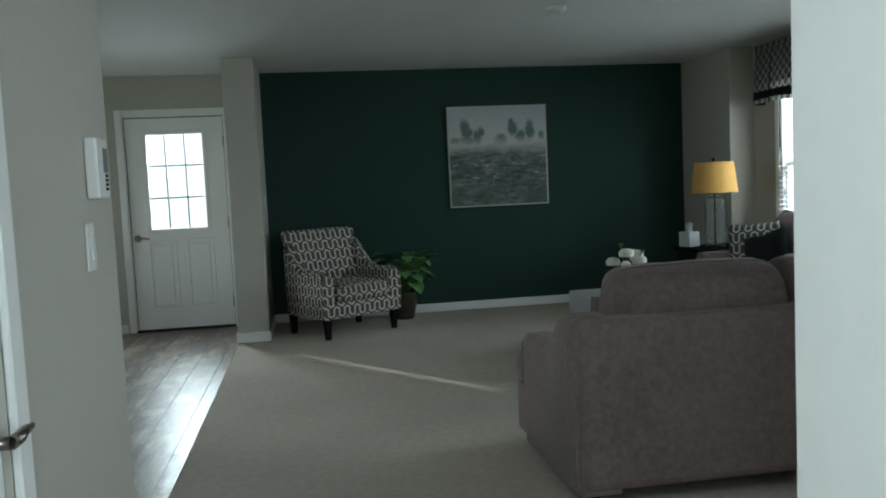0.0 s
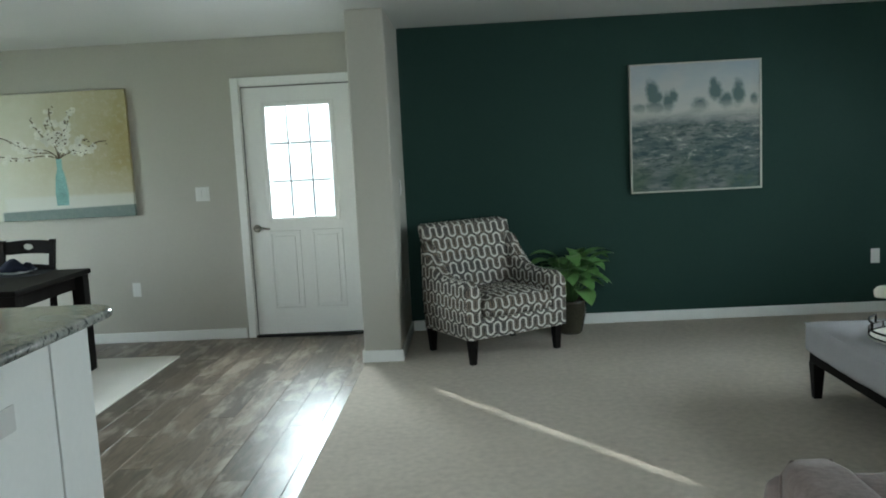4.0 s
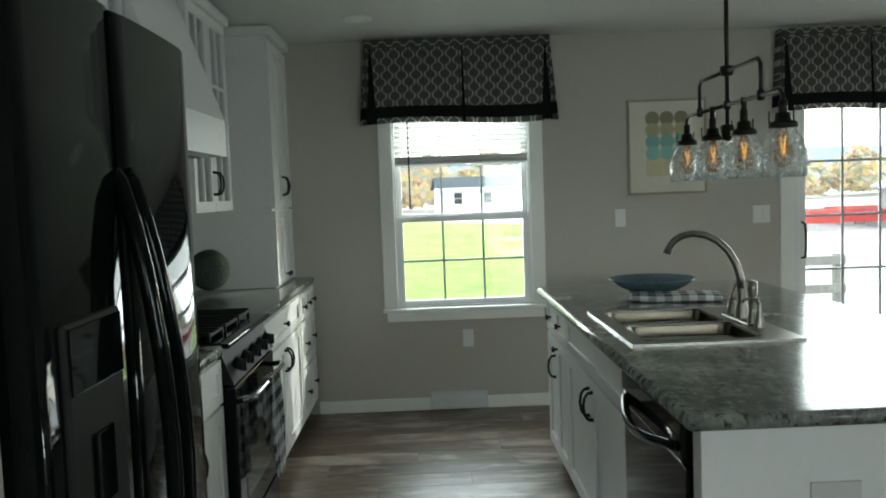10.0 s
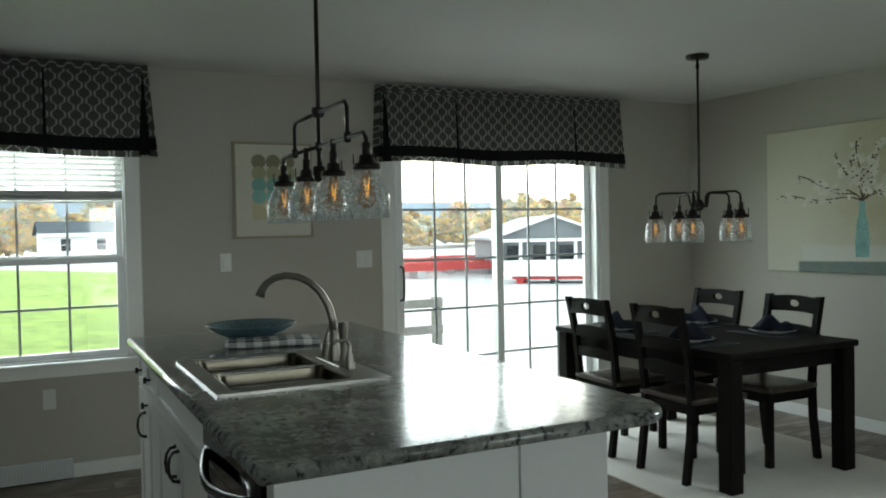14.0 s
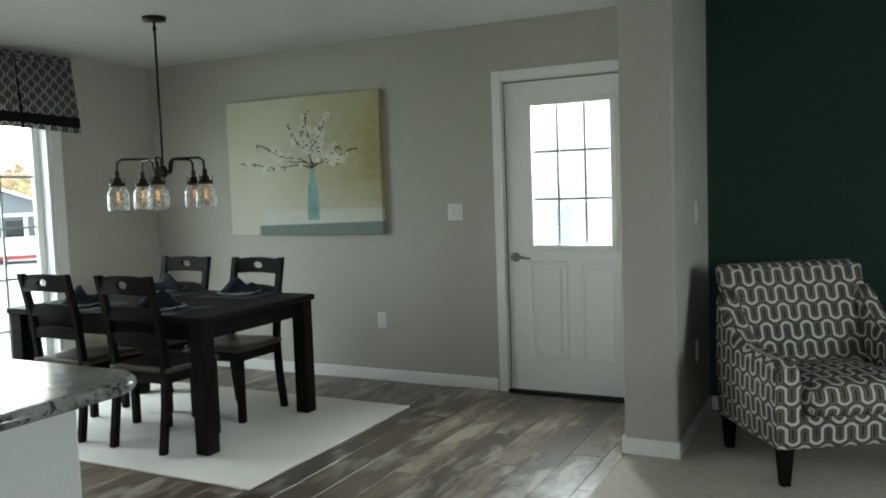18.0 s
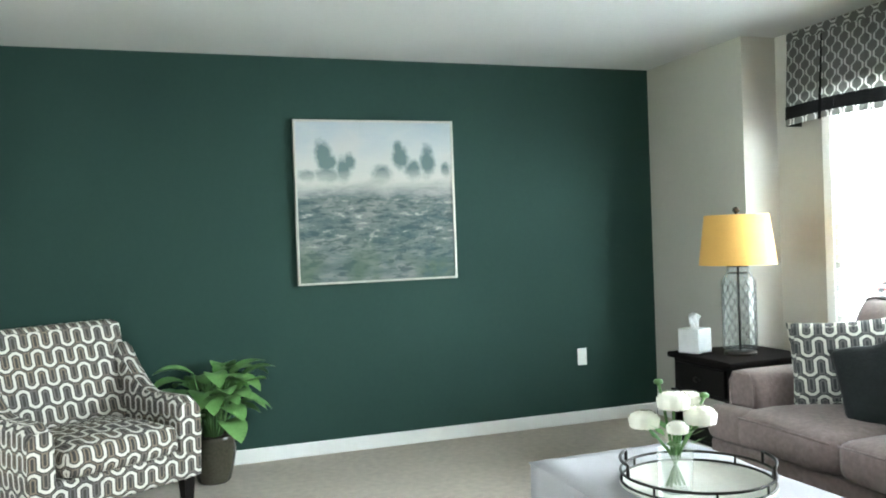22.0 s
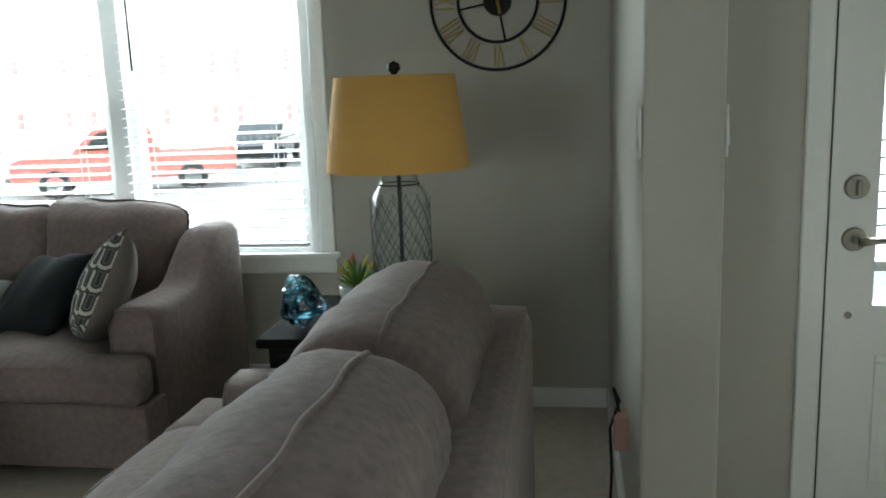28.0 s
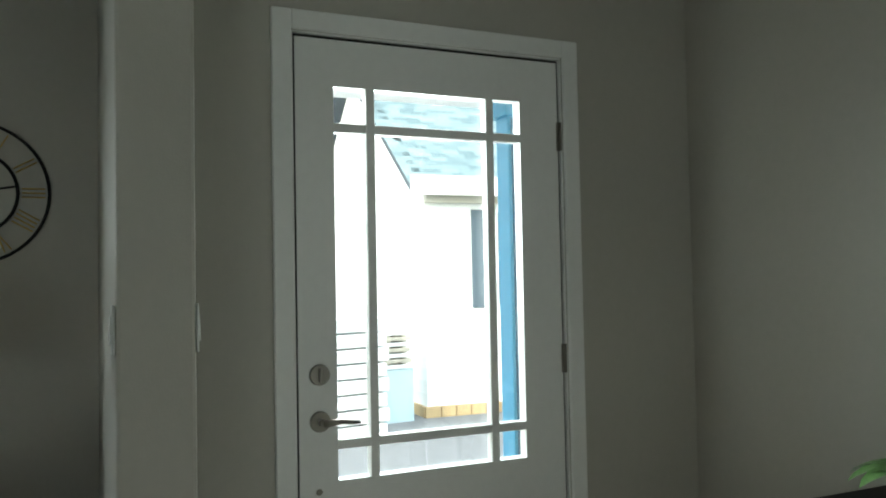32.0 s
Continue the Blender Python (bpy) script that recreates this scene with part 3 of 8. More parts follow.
part("window_frame", B((0.045, 2.755, 0.0, 0.15, 2.10, 2.12), (0.045, 2.755, 0.0, 0.15, 0.63, 0.65)), VINYLW, LW)
part("window_sill", B((-0.09, 2.89, -0.06, -0.013, 0.605, 0.63), bevel=0.005), WHITE, LW)
part("apron", B((-0.065, 2.865, -0.018, -0.001, 0.53, 0.604), bevel=0.004), WHITE, LW)
part("casing", B((-0.065, -0.001, -0.018, -0.001, 0.631, 2.185), (2.801, 2.865, -0.018, -0.001, 0.631, 2.185), (-0.001, 2.801, -0.018, -0.001, 2.12, 2.185), bevel=0.004, seg=1), WHITE, LW)


def blind(name, parent_m, width, z_top, z_low, drop_slats, tilt, label, pitch=0.042, wand=True, stack=0):
    """A faux-wood blind: head rail, slats, bottom rail, ladder cords, wand."""
    bl = thing(name, label, "window blind", parent_m)
    part("head_rail", B((0, width, -0.03, 0.03, z_top - 0.05, z_top), bevel=0.004), BLIND, bl)
    me = None
    z = z_top - 0.07
    k = 0
    while z > z_low + 0.03 + 0.005 * stack and k < drop_slats:
        if me is None:
            s = part("slat", turned(B((0, width, -0.024, 0.024, -0.0015, 0.0015), bevel=0.0012, seg=1), pose(0, 0, 0, tilt, 0, 0)), BLIND, bl)
            me = s.data
        else:
            s = new("slat", me)
            s.parent = bl
        s.location = (0, 0, z)
        z -= pitch
        k += 1
    for k in range(stack):
        s = new("slat", me)
        s.parent = bl
        s.location = (0, 0, z_low + 0.021 + 0.0045 * k)
    part("bottom_rail", B((0, width, -0.025, 0.025, z_low, z_low + 0.016), bevel=0.004), BLIND, bl)
    for u in (0.12, width - 0.12):
        for y in (-0.026, 0.026):
            part("ladder_cord", cyl(bmesh.new(), (u, y, z_low), (u, y, z_top - 0.05), 0.0012, n=6), BLIND, bl)
    if wand:
        part("wand", cyl(bmesh.new(), (0.09, -0.045, z_top - 0.05), (0.09, -0.045, z_top - 0.62), 0.005, n=8), BRONZE, bl, "dark tilt wand")
    return bl


for i in range(3):
    blind("window_blind", pose(FX - 0.0, -1.42 - i * UW - 0.05, 0, 0, 0, -90) @ pose(0, -0.05, 0), UW - 0.10, 2.09, 0.665, 40, 8, "white faux-wood blind, lowered with open slats")
blind("window_blind", pose(KX, -5.385, 0, 0, 0, 90) @ pose(0, -0.035, 0), 0.86, 1.97, 1.625, 40, -20, "white faux-wood blind, raised above the lower sash", pitch=0.032, stack=7)

# patio door
PD = thing("door_patio", "white sliding patio door with muntin grid, closed", "patio door", pose(KX, -2.76, 0.0, 0, 0, 90), kind="structure")
pw = 1.79
part("door_frame", B((0, 0.035, -0.01, 0.15, 0.0, 2.03), (pw - 0.035, pw, -0.01, 0.15, 0.0, 2.03), (0.035, pw - 0.035, -0.01, 0.15, 1.995, 2.03), (0.035, pw - 0.035, -0.01, 0.15, 0.0, 0.035), bevel=0.004, seg=1), VINYLW, PD)


def slider(u0, u1, y):
    fw = 0.055
    s = part("door_leaf", B((u0, u0 + fw, y, y + 0.035, 0.04, 1.99), (u1 - fw, u1, y, y + 0.035, 0.04, 1.99), (u0 + fw, u1 - fw, y, y + 0.035, 0.04, 0.12), (u0 + fw, u1 - fw, y, y + 0.035, 1.92, 1.99), bevel=0.003, seg=1), VINYLW, PD)
    a, b, c, d = u0 + fw, u1 - fw, 0.12, 1.92
    for i in (1, 2):
        g = a + (b - a) * i / 3
        part("glazing_bar", B((g - 0.008, g + 0.008, y + 0.012, y + 0.022, c, d)), GRILLE, s)
    for j in (1, 2, 3, 4):
        g = c + (d - c) * j / 5
        part("glazing_bar", B((a, b, y + 0.011, y + 0.023, g - 0.008, g + 0.008)), GRILLE, s)
    part("pane", B((a - 0.005, b + 0.005, y + 0.015, y + 0.019, c - 0.005, d + 0.005)), PANE, s, shadow=False)
    return s


L1 = slider(0.036, 0.91, 0.02)
slider(0.86, pw - 0.036, 0.07)
bm = bmesh.new()
tube(bm, [(0.065, 0.02, 0.92), (0.065, -0.03, 0.93), (0.065, -0.04, 1.0), (0.065, -0.04, 1.08), (0.065, -0.03, 1.15), (0.065, 0.02, 1.16)], 0.008, 10)
part("pull_handle", bm, BLACKM, L1, "black pull handle")

# ---------------------------------------------------------------- patterned materials


def mixcol(nt, fac, a, b):
    m = nt.nodes.new("ShaderNodeMix")
    m.data_type = 'RGBA'
    for sock, val in ((m.inputs[0], fac), (m.inputs[6], a), (m.inputs[7], b)):
        if hasattr(val, "is_linked"):
            nt.links.new(val, sock)
        elif isinstance(val, tuple):
            sock.default_value = (*val, 1)
        else:
            sock.default_value = val
    return m.outputs[2]


def mth(nt, op, a, b=None, c=None):
    n = nt.nodes.new("ShaderNodeMath")
    n.operation = op
    for sock, val in zip(n.inputs, (a, b, c)):
        if val is None:
            continue
        if hasattr(val, "is_linked"):
            nt.links.new(val, sock)
        else:
            sock.default_value = val
    return n.outputs[0]


def stripes(nt, base_name, rough):
    m = bpy.data.materials.new(base_name)
    m.use_nodes = True
    b = m.node_tree.nodes["Principled BSDF"]
    b.inputs["Roughness"].default_value = rough
    return m, m.node_tree, b


def noise_node(nt, vec, scale, detail=4, rough=0.5, dist=0.0):
    n = nt.nodes.new("ShaderNodeTexNoise")
    n.inputs["Scale"].default_value, n.inputs["Detail"].default_value = scale, detail
    n.inputs["Roughness"].default_value, n.inputs["Distortion"].default_value = rough, dist
    if vec is not None:
        nt.links.new(vec, n.inputs["Vector"])
    return n.outputs["Fac"]


def step(nt, v, lo, hi):
    r = nt.nodes.new("ShaderNodeMapRange")
    r.inputs["From Min"].default_value, r.inputs["From Max"].default_value = lo, hi
    nt.links.new(v, r.inputs["Value"])
    return r.outputs[0]


def counter_mat():
    m, nt, b = stripes(None, "grey_granite_laminate", 0.16)
    co = nt.nodes.new("ShaderNodeTexCoord").outputs["Object"]
    big, mid, fine = noise_node(nt, co, 7, 6, 0.6, 0.6), noise_node(nt, co, 38, 5, 0.65), noise_node(nt, co, 150, 2)
    c = mixcol(nt, step(nt, big, 0.38, 0.62), (0.095, 0.102, 0.097), (0.30, 0.305, 0.285))
    c = mixcol(nt, mth(nt, 'MULTIPLY', step(nt, mid, 0.54, 0.61), 0.92), c, (0.026, 0.029, 0.031))
    c = mixcol(nt, mth(nt, 'MULTIPLY', step(nt, mid, 0.44, 0.38), 0.55), c, (0.40, 0.39, 0.36))
    c = mixcol(nt, mth(nt, 'MULTIPLY', step(nt, fine, 0.62, 0.72), 0.45), c, (0.42, 0.42, 0.40))
    nt.links.new(c, b.inputs["Base Color"])
    nt.links.new(mth(nt, 'MULTIPLY_ADD', mid, 0.12, 0.09), b.inputs["Roughness"])
    b.inputs["Specular IOR Level"].default_value = 0.65
    return m


def plank_mat():
    """Distressed vinyl planks: every plank its own tone, with long grain and bleached wear."""
    m, nt, b = stripes(None, "distressed_vinyl_plank", 0.33)
    info = nt.nodes.new("ShaderNodeObjectInfo")
    co = nt.nodes.new("ShaderNodeTexCoord").outputs["Object"]
    off = nt.nodes.new("ShaderNodeVectorMath")
    off.operation = 'ADD'
    sc = nt.nodes.new("ShaderNodeVectorMath")
    sc.operation = 'SCALE'
    sc.inputs[0].default_value = (37.0, 91.0, 13.0)
    nt.links.new(info.outputs["Random"], sc.inputs["Scale"])
    nt.links.new(co, off.inputs[0])
    nt.links.new(sc.outputs[0], off.inputs[1])
    st = nt.nodes.new("ShaderNodeMapping")
    st.inputs["Scale"].default_value = (9.0, 1.6, 1.0)
    nt.links.new(off.outputs[0], st.inputs["Vector"])
    grain = noise_node(nt, st.outputs[0], 3.2, 6, 0.62, 0.5)
    st2 = nt.nodes.new("ShaderNodeMapping")
    st2.inputs["Scale"].default_value = (3.0, 1.0, 1.0)
    nt.links.new(off.outputs[0], st2.inputs["Vector"])
    wear = noise_node(nt, st2.outputs[0], 2.6, 5, 0.6, 0.3)
    tone = mixcol(nt, info.outputs["Random"], (0.055, 0.036, 0.023), (0.20, 0.142, 0.096))
    c = mixcol(nt, step(nt, grain, 0.42, 0.68), tone, (0.052, 0.035, 0.024))
    c = mixcol(nt, mth(nt, 'MULTIPLY', step(nt, wear, 0.50, 0.66), 0.78), c, (0.40, 0.345, 0.285))
    nt.links.new(c, b.inputs["Base Color"])
    nt.links.new(mth(nt, 'MULTIPLY_ADD', grain, 0.20, 0.23), b.inputs["Roughness"])
    b.inputs["Specular IOR Level"].default_value = 0.85
    bp = nt.nodes.new("ShaderNodeBump")
    bp.inputs["Strength"].default_value, bp.inputs["Distance"].default_value = 0.12, 0.004
    nt.links.new(grain, bp.inputs["Height"])
    nt.links.new(bp.outputs[0], b.inputs["Normal"])
    return m


def check_mat(name, size, dark, light):
    """Woven buffalo check, along u and v of the surface's own x, y and z."""
    m, nt, b = stripes(None, name, 0.9)
    sep = nt.nodes.new("ShaderNodeSeparateXYZ")
    nt.links.new(nt.nodes.new("ShaderNodeTexCoord").outputs["Object"], sep.inputs[0])
    def band(v):
        return step(nt, mth(nt, 'PINGPONG', v, size), size * 0.45, size * 0.55)
    s = mth(nt, 'MULTIPLY', mth(nt, 'ADD', band(mth(nt, 'ADD', sep.outputs[0], 5.0)), band(mth(nt, 'ADD', mth(nt, 'ADD', sep.outputs[1], sep.outputs[2]), 5.0))), 0.5)
    nt.links.new(mixcol(nt, s, dark, light), b.inputs["Base Color"])
    return m


def ogee_mat(name, px, pz, ground, line, across=0, along=2):
    """The valance cloth: columns of bulbs and necks drawn in pale wavy lines on a dark ground."""
    m, nt, b = stripes(None, name, 0.85)
    b.inputs["Specular IOR Level"].default_value = 0.2
    sep = nt.nodes.new("ShaderNodeSeparateXYZ")
    co = nt.nodes.new("ShaderNodeTexCoord").outputs["Object"]
    nt.links.new(co, sep.inputs[0])
    u, v = sep.outputs[across], sep.outputs[along]
    un = mth(nt, 'DIVIDE', mth(nt, 'ADD', u, 50.0), px)
    s = mth(nt, 'MULTIPLY', mth(nt, 'SINE', mth(nt, 'MULTIPLY', v, 2 * math.pi / pz)), 0.22)
    s = mth(nt, 'MAXIMUM', mth(nt, 'MINIMUM', s, 0.135), -0.135)
    def line_at(sign):
        return mth(nt, 'PINGPONG', mth(nt, 'ADD', mth(nt, 'ADD', un, mth(nt, 'MULTIPLY', s, sign)), 0.25 * sign), 0.5)
    a = mth(nt, 'MINIMUM', line_at(1.0), line_at(-1.0))
    k = mth(nt, 'SUBTRACT', 1.0, step(nt, a, 0.050, 0.078))
    weave, fade = noise_node(nt, co, 380, 2), noise_node(nt, co, 9, 3)
    c = mixcol(nt, fade, ground, tuple(q * 1.35 for q in ground))
    c = mixcol(nt, k, c, line)
    c = mixcol(nt, mth(nt, 'MULTIPLY', weave, 0.22), c, (0.22, 0.22, 0.21))
    nt.links.new(c, b.inputs["Base Color"])
    return m


COUNTER = counter_mat()
PLANK = plank_mat()
TOWEL = check_mat("checked_towel", 0.035, (0.03, 0.035, 0.05), (0.75, 0.75, 0.74))
VALK = ogee_mat("trellis_valance_cloth", 0.092, 0.087, (0.165, 0.16, 0.15), (0.80, 0.79, 0.75))
VALH = ogee_mat("trellis_header_cloth", 0.087, 0.092, (0.165, 0.16, 0.15), (0.80, 0.79, 0.75), 2, 0)

# ---------------------------------------------------------------- kitchen units


def pull(parent, p, vertical=True, L=0.11, out=(0, -1, 0)):
    """An arched bronze pull with its feet at p +/- L/2."""
    o = Vector(out)
    d = Vector((0, 0, 1)) if vertical else Vector((1, 0, 0)) if abs(o.y) > 0.5 else Vector((0, 1, 0))
    p = Vector(p)
    pts = [p - d * L / 2, p - d * L / 2 * 0.92 + o * 0.022, p - d * L * 0.28 + o * 0.034, p + o * 0.038, p + d * L * 0.28 + o * 0.034, p + d * L / 2 * 0.92 + o * 0.022, p + d * L / 2]
    part("handle", tube(bmesh.new(), pts, [0.008, 0.006, 0.0055, 0.006, 0.0055, 0.006, 0.008], 8), BRONZE, parent, "dark bronze arched pull")


def knob(parent, p):
    bm = bmesh.new()
    cyl(bm, p, (p[0], p[1] - 0.018, p[2]), 0.006, n=10)
    cyl(bm, (p[0], p[1] - 0.018, p[2]), (p[0], p[1] - 0.030, p[2]), 0.015, 0.013, 14)
    part("knob", bm, BRONZE, parent, "dark bronze knob")


def shaker(parent, name, x0, x1, z0, z1, y, rail=0.055, glass=False, cols=1, rows=1):
    """A shaker front on the plane y, its face towards -y."""
    g = 0.002
    x0, x1, z0, z1 = x0 + g, x1 - g, z0 + g, z1 - g
    d = part(name, rim(bmesh.new(), x0, x1, z0, z1, rail, y - 0.019, y - 0.0005), CABW, parent)
    if not glass:
        part("panel", B((x0 + rail, x1 - rail, y - 0.009, y - 0.0005, z0 + rail, z1 - rail)), CABW, d)
    if glass:
        a, b, c, e = x0 + rail, x1 - rail, z0 + rail, z1 - rail
        for i in range(1, cols):
            q = a + (b - a) * i / cols
            part("glazing_bar", B((q - 0.008, q + 0.008, y - 0.017, y - 0.004, c, e)), CABW, d)
        for j in range(1, rows):
            q = c + (e - c) * j / rows
            part("glazing_bar", B((a, b, y - 0.016, y - 0.005, q - 0.008, q + 0.008)), CABW, d)
        part("pane", B((a, b, y - 0.012, y - 0.009, c, e)), GLASS, d, shadow=False)
    return d


def base_unit(m, w, layout, label, depth=0.60, h=0.882, slab=False):
    """A base cabinet, built with its face on y = 0 towards -y, its left side at x = 0."""
    c = thing("base_cabinet", label, "cabinet", m, "kitchen base cabinets")
    part("body", B((0.0, w, 0.0, depth, 0.10, h)), CABW, c)
    part("toe_kick", B((0.0, w, 0.06, depth, 0.0, 0.099)), BLACKM, c, "dark recessed toe kick")
    top = h - 0.012
    if layout == "drawer_doors":
        d = shaker(c, "drawer", 0.005, w - 0.005, 0.71, top, 0.0, 0.04)
        knob(d, (w / 2, -0.019, 0.79))
        n = 2 if w > 0.5 else 1
        for i in range(n):
            a, b = 0.005 + (w - 0.01) * i / n, 0.005 + (w - 0.01) * (i + 1) / n
            d = shaker(c, "door", a, b, 0.115, 0.70, 0.0)
            pull(d, ((b - 0.03) if (i == 0 and n == 2) else (a + 0.03), -0.019, 0.60))
    elif layout == "two_over":
        for i in range(2):
            a, b = 0.005 + (w - 0.01) * i / 2, 0.005 + (w - 0.01) * (i + 1) / 2
            d = shaker(c, "drawer", a, b, 0.71, top, 0.0, 0.035)
            knob(d, ((a + b) / 2, -0.019, 0.79))
            d = shaker(c, "door", a, b, 0.115, 0.70, 0.0)
            if i == 0:
                pull(d, (b - 0.035, -0.019, 0.56))
            else:
                knob(d, (a + 0.04, -0.019, 0.66))
    elif layout == "false_doors":
        shaker(c, "false_front", 0.005, w - 0.005, 0.71, top, 0.0, 0.04)
        for i in range(2):
            a, b = 0.005 + (w - 0.01) * i / 2, 0.005 + (w - 0.01) * (i + 1) / 2
            d = shaker(c, "door", a, b, 0.115, 0.70, 0.0)
            pull(d, ((b - 0.035) if i == 0 else (a + 0.035), -0.019, 0.60))
    elif layout == "drawers":
        for i in range(3):
            a, b = 0.005 + (w - 0.01) * i / 3, 0.005 + (w - 0.01) * (i + 1) / 3
            d = shaker(c, "drawer", a, b, 0.71, top, 0.0, 0.03)
            knob(d, ((a + b) / 2, -0.019, 0.79))
        for z0, z1 in ((0.42, 0.70), (0.115, 0.41)):
            d = shaker(c, "drawer", 0.005, w - 0.005, z0, z1, 0.0)
            for q in (0.25, 0.75):
                knob(d, (w * q, -0.019, (z0 + z1) / 2))
    return c


FACE = -5.975                      # back run, faces +y
def back_run(x1):
    return pose(x1, FACE, 0, 0, 0, 180)


base_unit(back_run(-3.575), 0.59, "drawers", "white shaker base cabinet with drawers beneath the pantry", depth=0.62)
base_unit(back_run(-2.52), 1.05, "drawer_doors", "white shaker base cabinet with drawer and two doors", depth=0.62)
base_unit(back_run(-0.91), 0.84, "drawer_doors", "white shaker base cabinet between range and refrigerator", depth=0.62)


def slab_top(name, x0, x1, y0, y1, label):
    t = thing(name, label, "countertop")
    part("top", B((x0, x1, y0, y1, 0.884, 0.922), bevel=0.012, seg=3), COUNTER, t)
    return t


slab_top("countertop", -4.168, -2.515, -6.598, -5.945, "grey speckled granite-look laminate worktop beside the range")
ct2 = slab_top("countertop", -1.745, -0.90, -6.598, -5.945, "short grey speckled laminate worktop by the refrigerator")
part("backsplash", B((-4.168, -2.515, -6.598, -6.580, 0.923, 1.02), bevel=0.004), COUNTER, ct2)

# island
IF = -4.555
for a, w, lay, lab in ((-3.07, 0.60, "two_over", "white shaker island cabinet with two drawers and doors"), (-2.47, 1.10, "false_doors", "white shaker sink cabinet in the island")):
    base_unit(pose(a, IF, 0), w, lay, lab, depth=0.60)
isl = thing("kitchen_island", "white painted panels closing the kitchen island", "island")
part("end_panel", B((-0.70, -0.640, -4.57, -3.95, 0.0, 0.882), bevel=0.003), CABW, isl)
part("end_panel", B((-0.70, -0.634, -3.948, -3.68, 0.0, 0.882), bevel=0.003), CABW, isl)
part("back_panel", B((-3.07, -0.701, -3.953, -3.93, 0.0, 0.882)), CABW, isl)
part("corner_post", B((-3.07, -0.701, -3.74, -3.68, 0.0, 0.882), bevel=0.002), CABW, isl)
tagged(isl, "white painted panels closing the kitchen island")
out = part("outlet_plate", B((-0.6395, -0.6335, -4.315, -4.195, 0.655, 0.74), bevel=0.002), mat("grey_cover_plate", (0.58, 0.57, 0.56), 0.5, var=0.03), isl, "blank grey outlet plate")
ict = thing("island_countertop", "grey speckled granite-look laminate island top with bullnose edge", "countertop")
bm = bmesh.new()
pts = [(-3.10, -4.60), (-0.60, -4.60)] + [(-0.60 - 0.12 + 0.12 * math.cos(radians(a)), -3.48 - 0.12 + 0.12 * math.sin(radians(a))) for a in range(0, 91, 15)] + [(-3.10, -3.48)]
# a hole for the two sink bowls
SX0, SX1, SY0, SY1 = -2.13, -1.44, -4.50, -4.06
for q in ((-3.10, SX0, -4.60, -3.48), (SX0, SX1, -4.60, SY0), (SX0, SX1, SY1, -3.48)):
    bx(bm, *q, 0.884, 0.922)
lo = [bm.verts.new((x, y, 0.884)) for x, y in [(SX1, -4.60)] + pts[1:-1] + [(SX1, -3.48)]]
hi = [bm.verts.new((v.co.x, v.co.y, 0.922)) for v in lo]
bm.faces.new(lo[::-1])
bm.faces.new(hi)
bridge(bm, lo, hi, False)
part("top", bm, COUNTER, ict)
edge = [(-3.10, -4.60, 0.903)] + [(x, y, 0.903) for x, y in pts[1:-1]] + [(-3.10, -3.48, 0.903)]
part("bullnose", tube(bmesh.new(), edge, 0.0195, 12), COUNTER, ict)

# sink
sk = thing("kitchen_sink", "double-bowl stainless steel drop-in sink", "sink")
bm = B((-2.155, SX0 + 0.02, -4.535, -3.965, 0.922, 0.930), (SX1 - 0.02, -1.40, -4.535, -3.965, 0.922, 0.930), (SX0 + 0.02, SX1 - 0.02, -4.535, -4.475, 0.922, 0.930), (SX0 + 0.02, SX1 - 0.02, -4.085, -3.965, 0.922, 0.930), (-1.80, -1.77, -4.475, -4.085, 0.922, 0.930))
part("rim", bm, STEEL, sk)
# darker copy of the sink steel, with the bowls' inner shade in its colour
BOWLS = mat("shaded_bowl_steel", (0.14, 0.122, 0.094), 0.24, 1.0, var=0.15, scale=20)


def basin(x0, x1, y0, y1, top, depth):
    bm = bmesh.new()
    last = None
    n = 6
    for z, inset, r in ((top, 0, 0.05), (top - 0.02, 0.004, 0.05), (top - depth + 0.03, 0.012, 0.06), (top - depth, 0.04, 0.06)):
        cur = []
        a, b, c, d = x0 + inset, x1 - inset, y0 + inset, y1 - inset
        for cx, cy, a0 in ((b - r, d - r, 0), (a + r, d - r, 90), (a + r, c + r, 180), (b - r, c + r, 270)):
            for k in range(n + 1):
                t = radians(a0 + 90 * k / n)
                cur.append(bm.verts.new((cx + r * math.cos(t), cy + r * math.sin(t), z)))
        if last:
            bridge(bm, last, cur)
        last = cur
    bm.faces.new(last)
    return bm


part("bowl", basin(SX0 + 0.015, -1.795, -4.48, -4.08, 0.931, 0.18), BOWLS, sk)
part("bowl", basin(-1.775, SX1 - 0.015, -4.48, -4.08, 0.931, 0.18), BOWLS, sk)
for x in (-1.955, -1.61):
    part("drain", lathe(bmesh.new(), [(0.045, 0.752), (0.04, 0.757), (0.03, 0.753), (0.0, 0.753)], (x, -4.28, 0), 20), CHROME, sk)

fa = thing("kitchen_faucet", "brushed nickel gooseneck faucet with lever, sprayer and soap pump", "faucet", pose(-1.79, -4.028, 0.930))
part("deck_plate", B((-0.13, 0.13, -0.03, 0.03, 0.0, 0.008), bevel=0.004), NICKEL, fa)
bm = bmesh.new()
lathe(bm, [(0.028, 0.008), (0.026, 0.03), (0.018, 0.07), (0.016, 0.12)], n=20)
neck = [(0, 0, 0.10), (-0.001, -0.004, 0.16), (-0.007, -0.018, 0.215), (-0.018, -0.042, 0.262), (-0.034, -0.075, 0.297), (-0.053, -0.114, 0.319), (-0.073, -0.155, 0.326), (-0.091, -0.192, 0.317), (-0.105, -0.220, 0.297), (-0.113, -0.236, 0.272), (-0.116, -0.243, 0.250)]
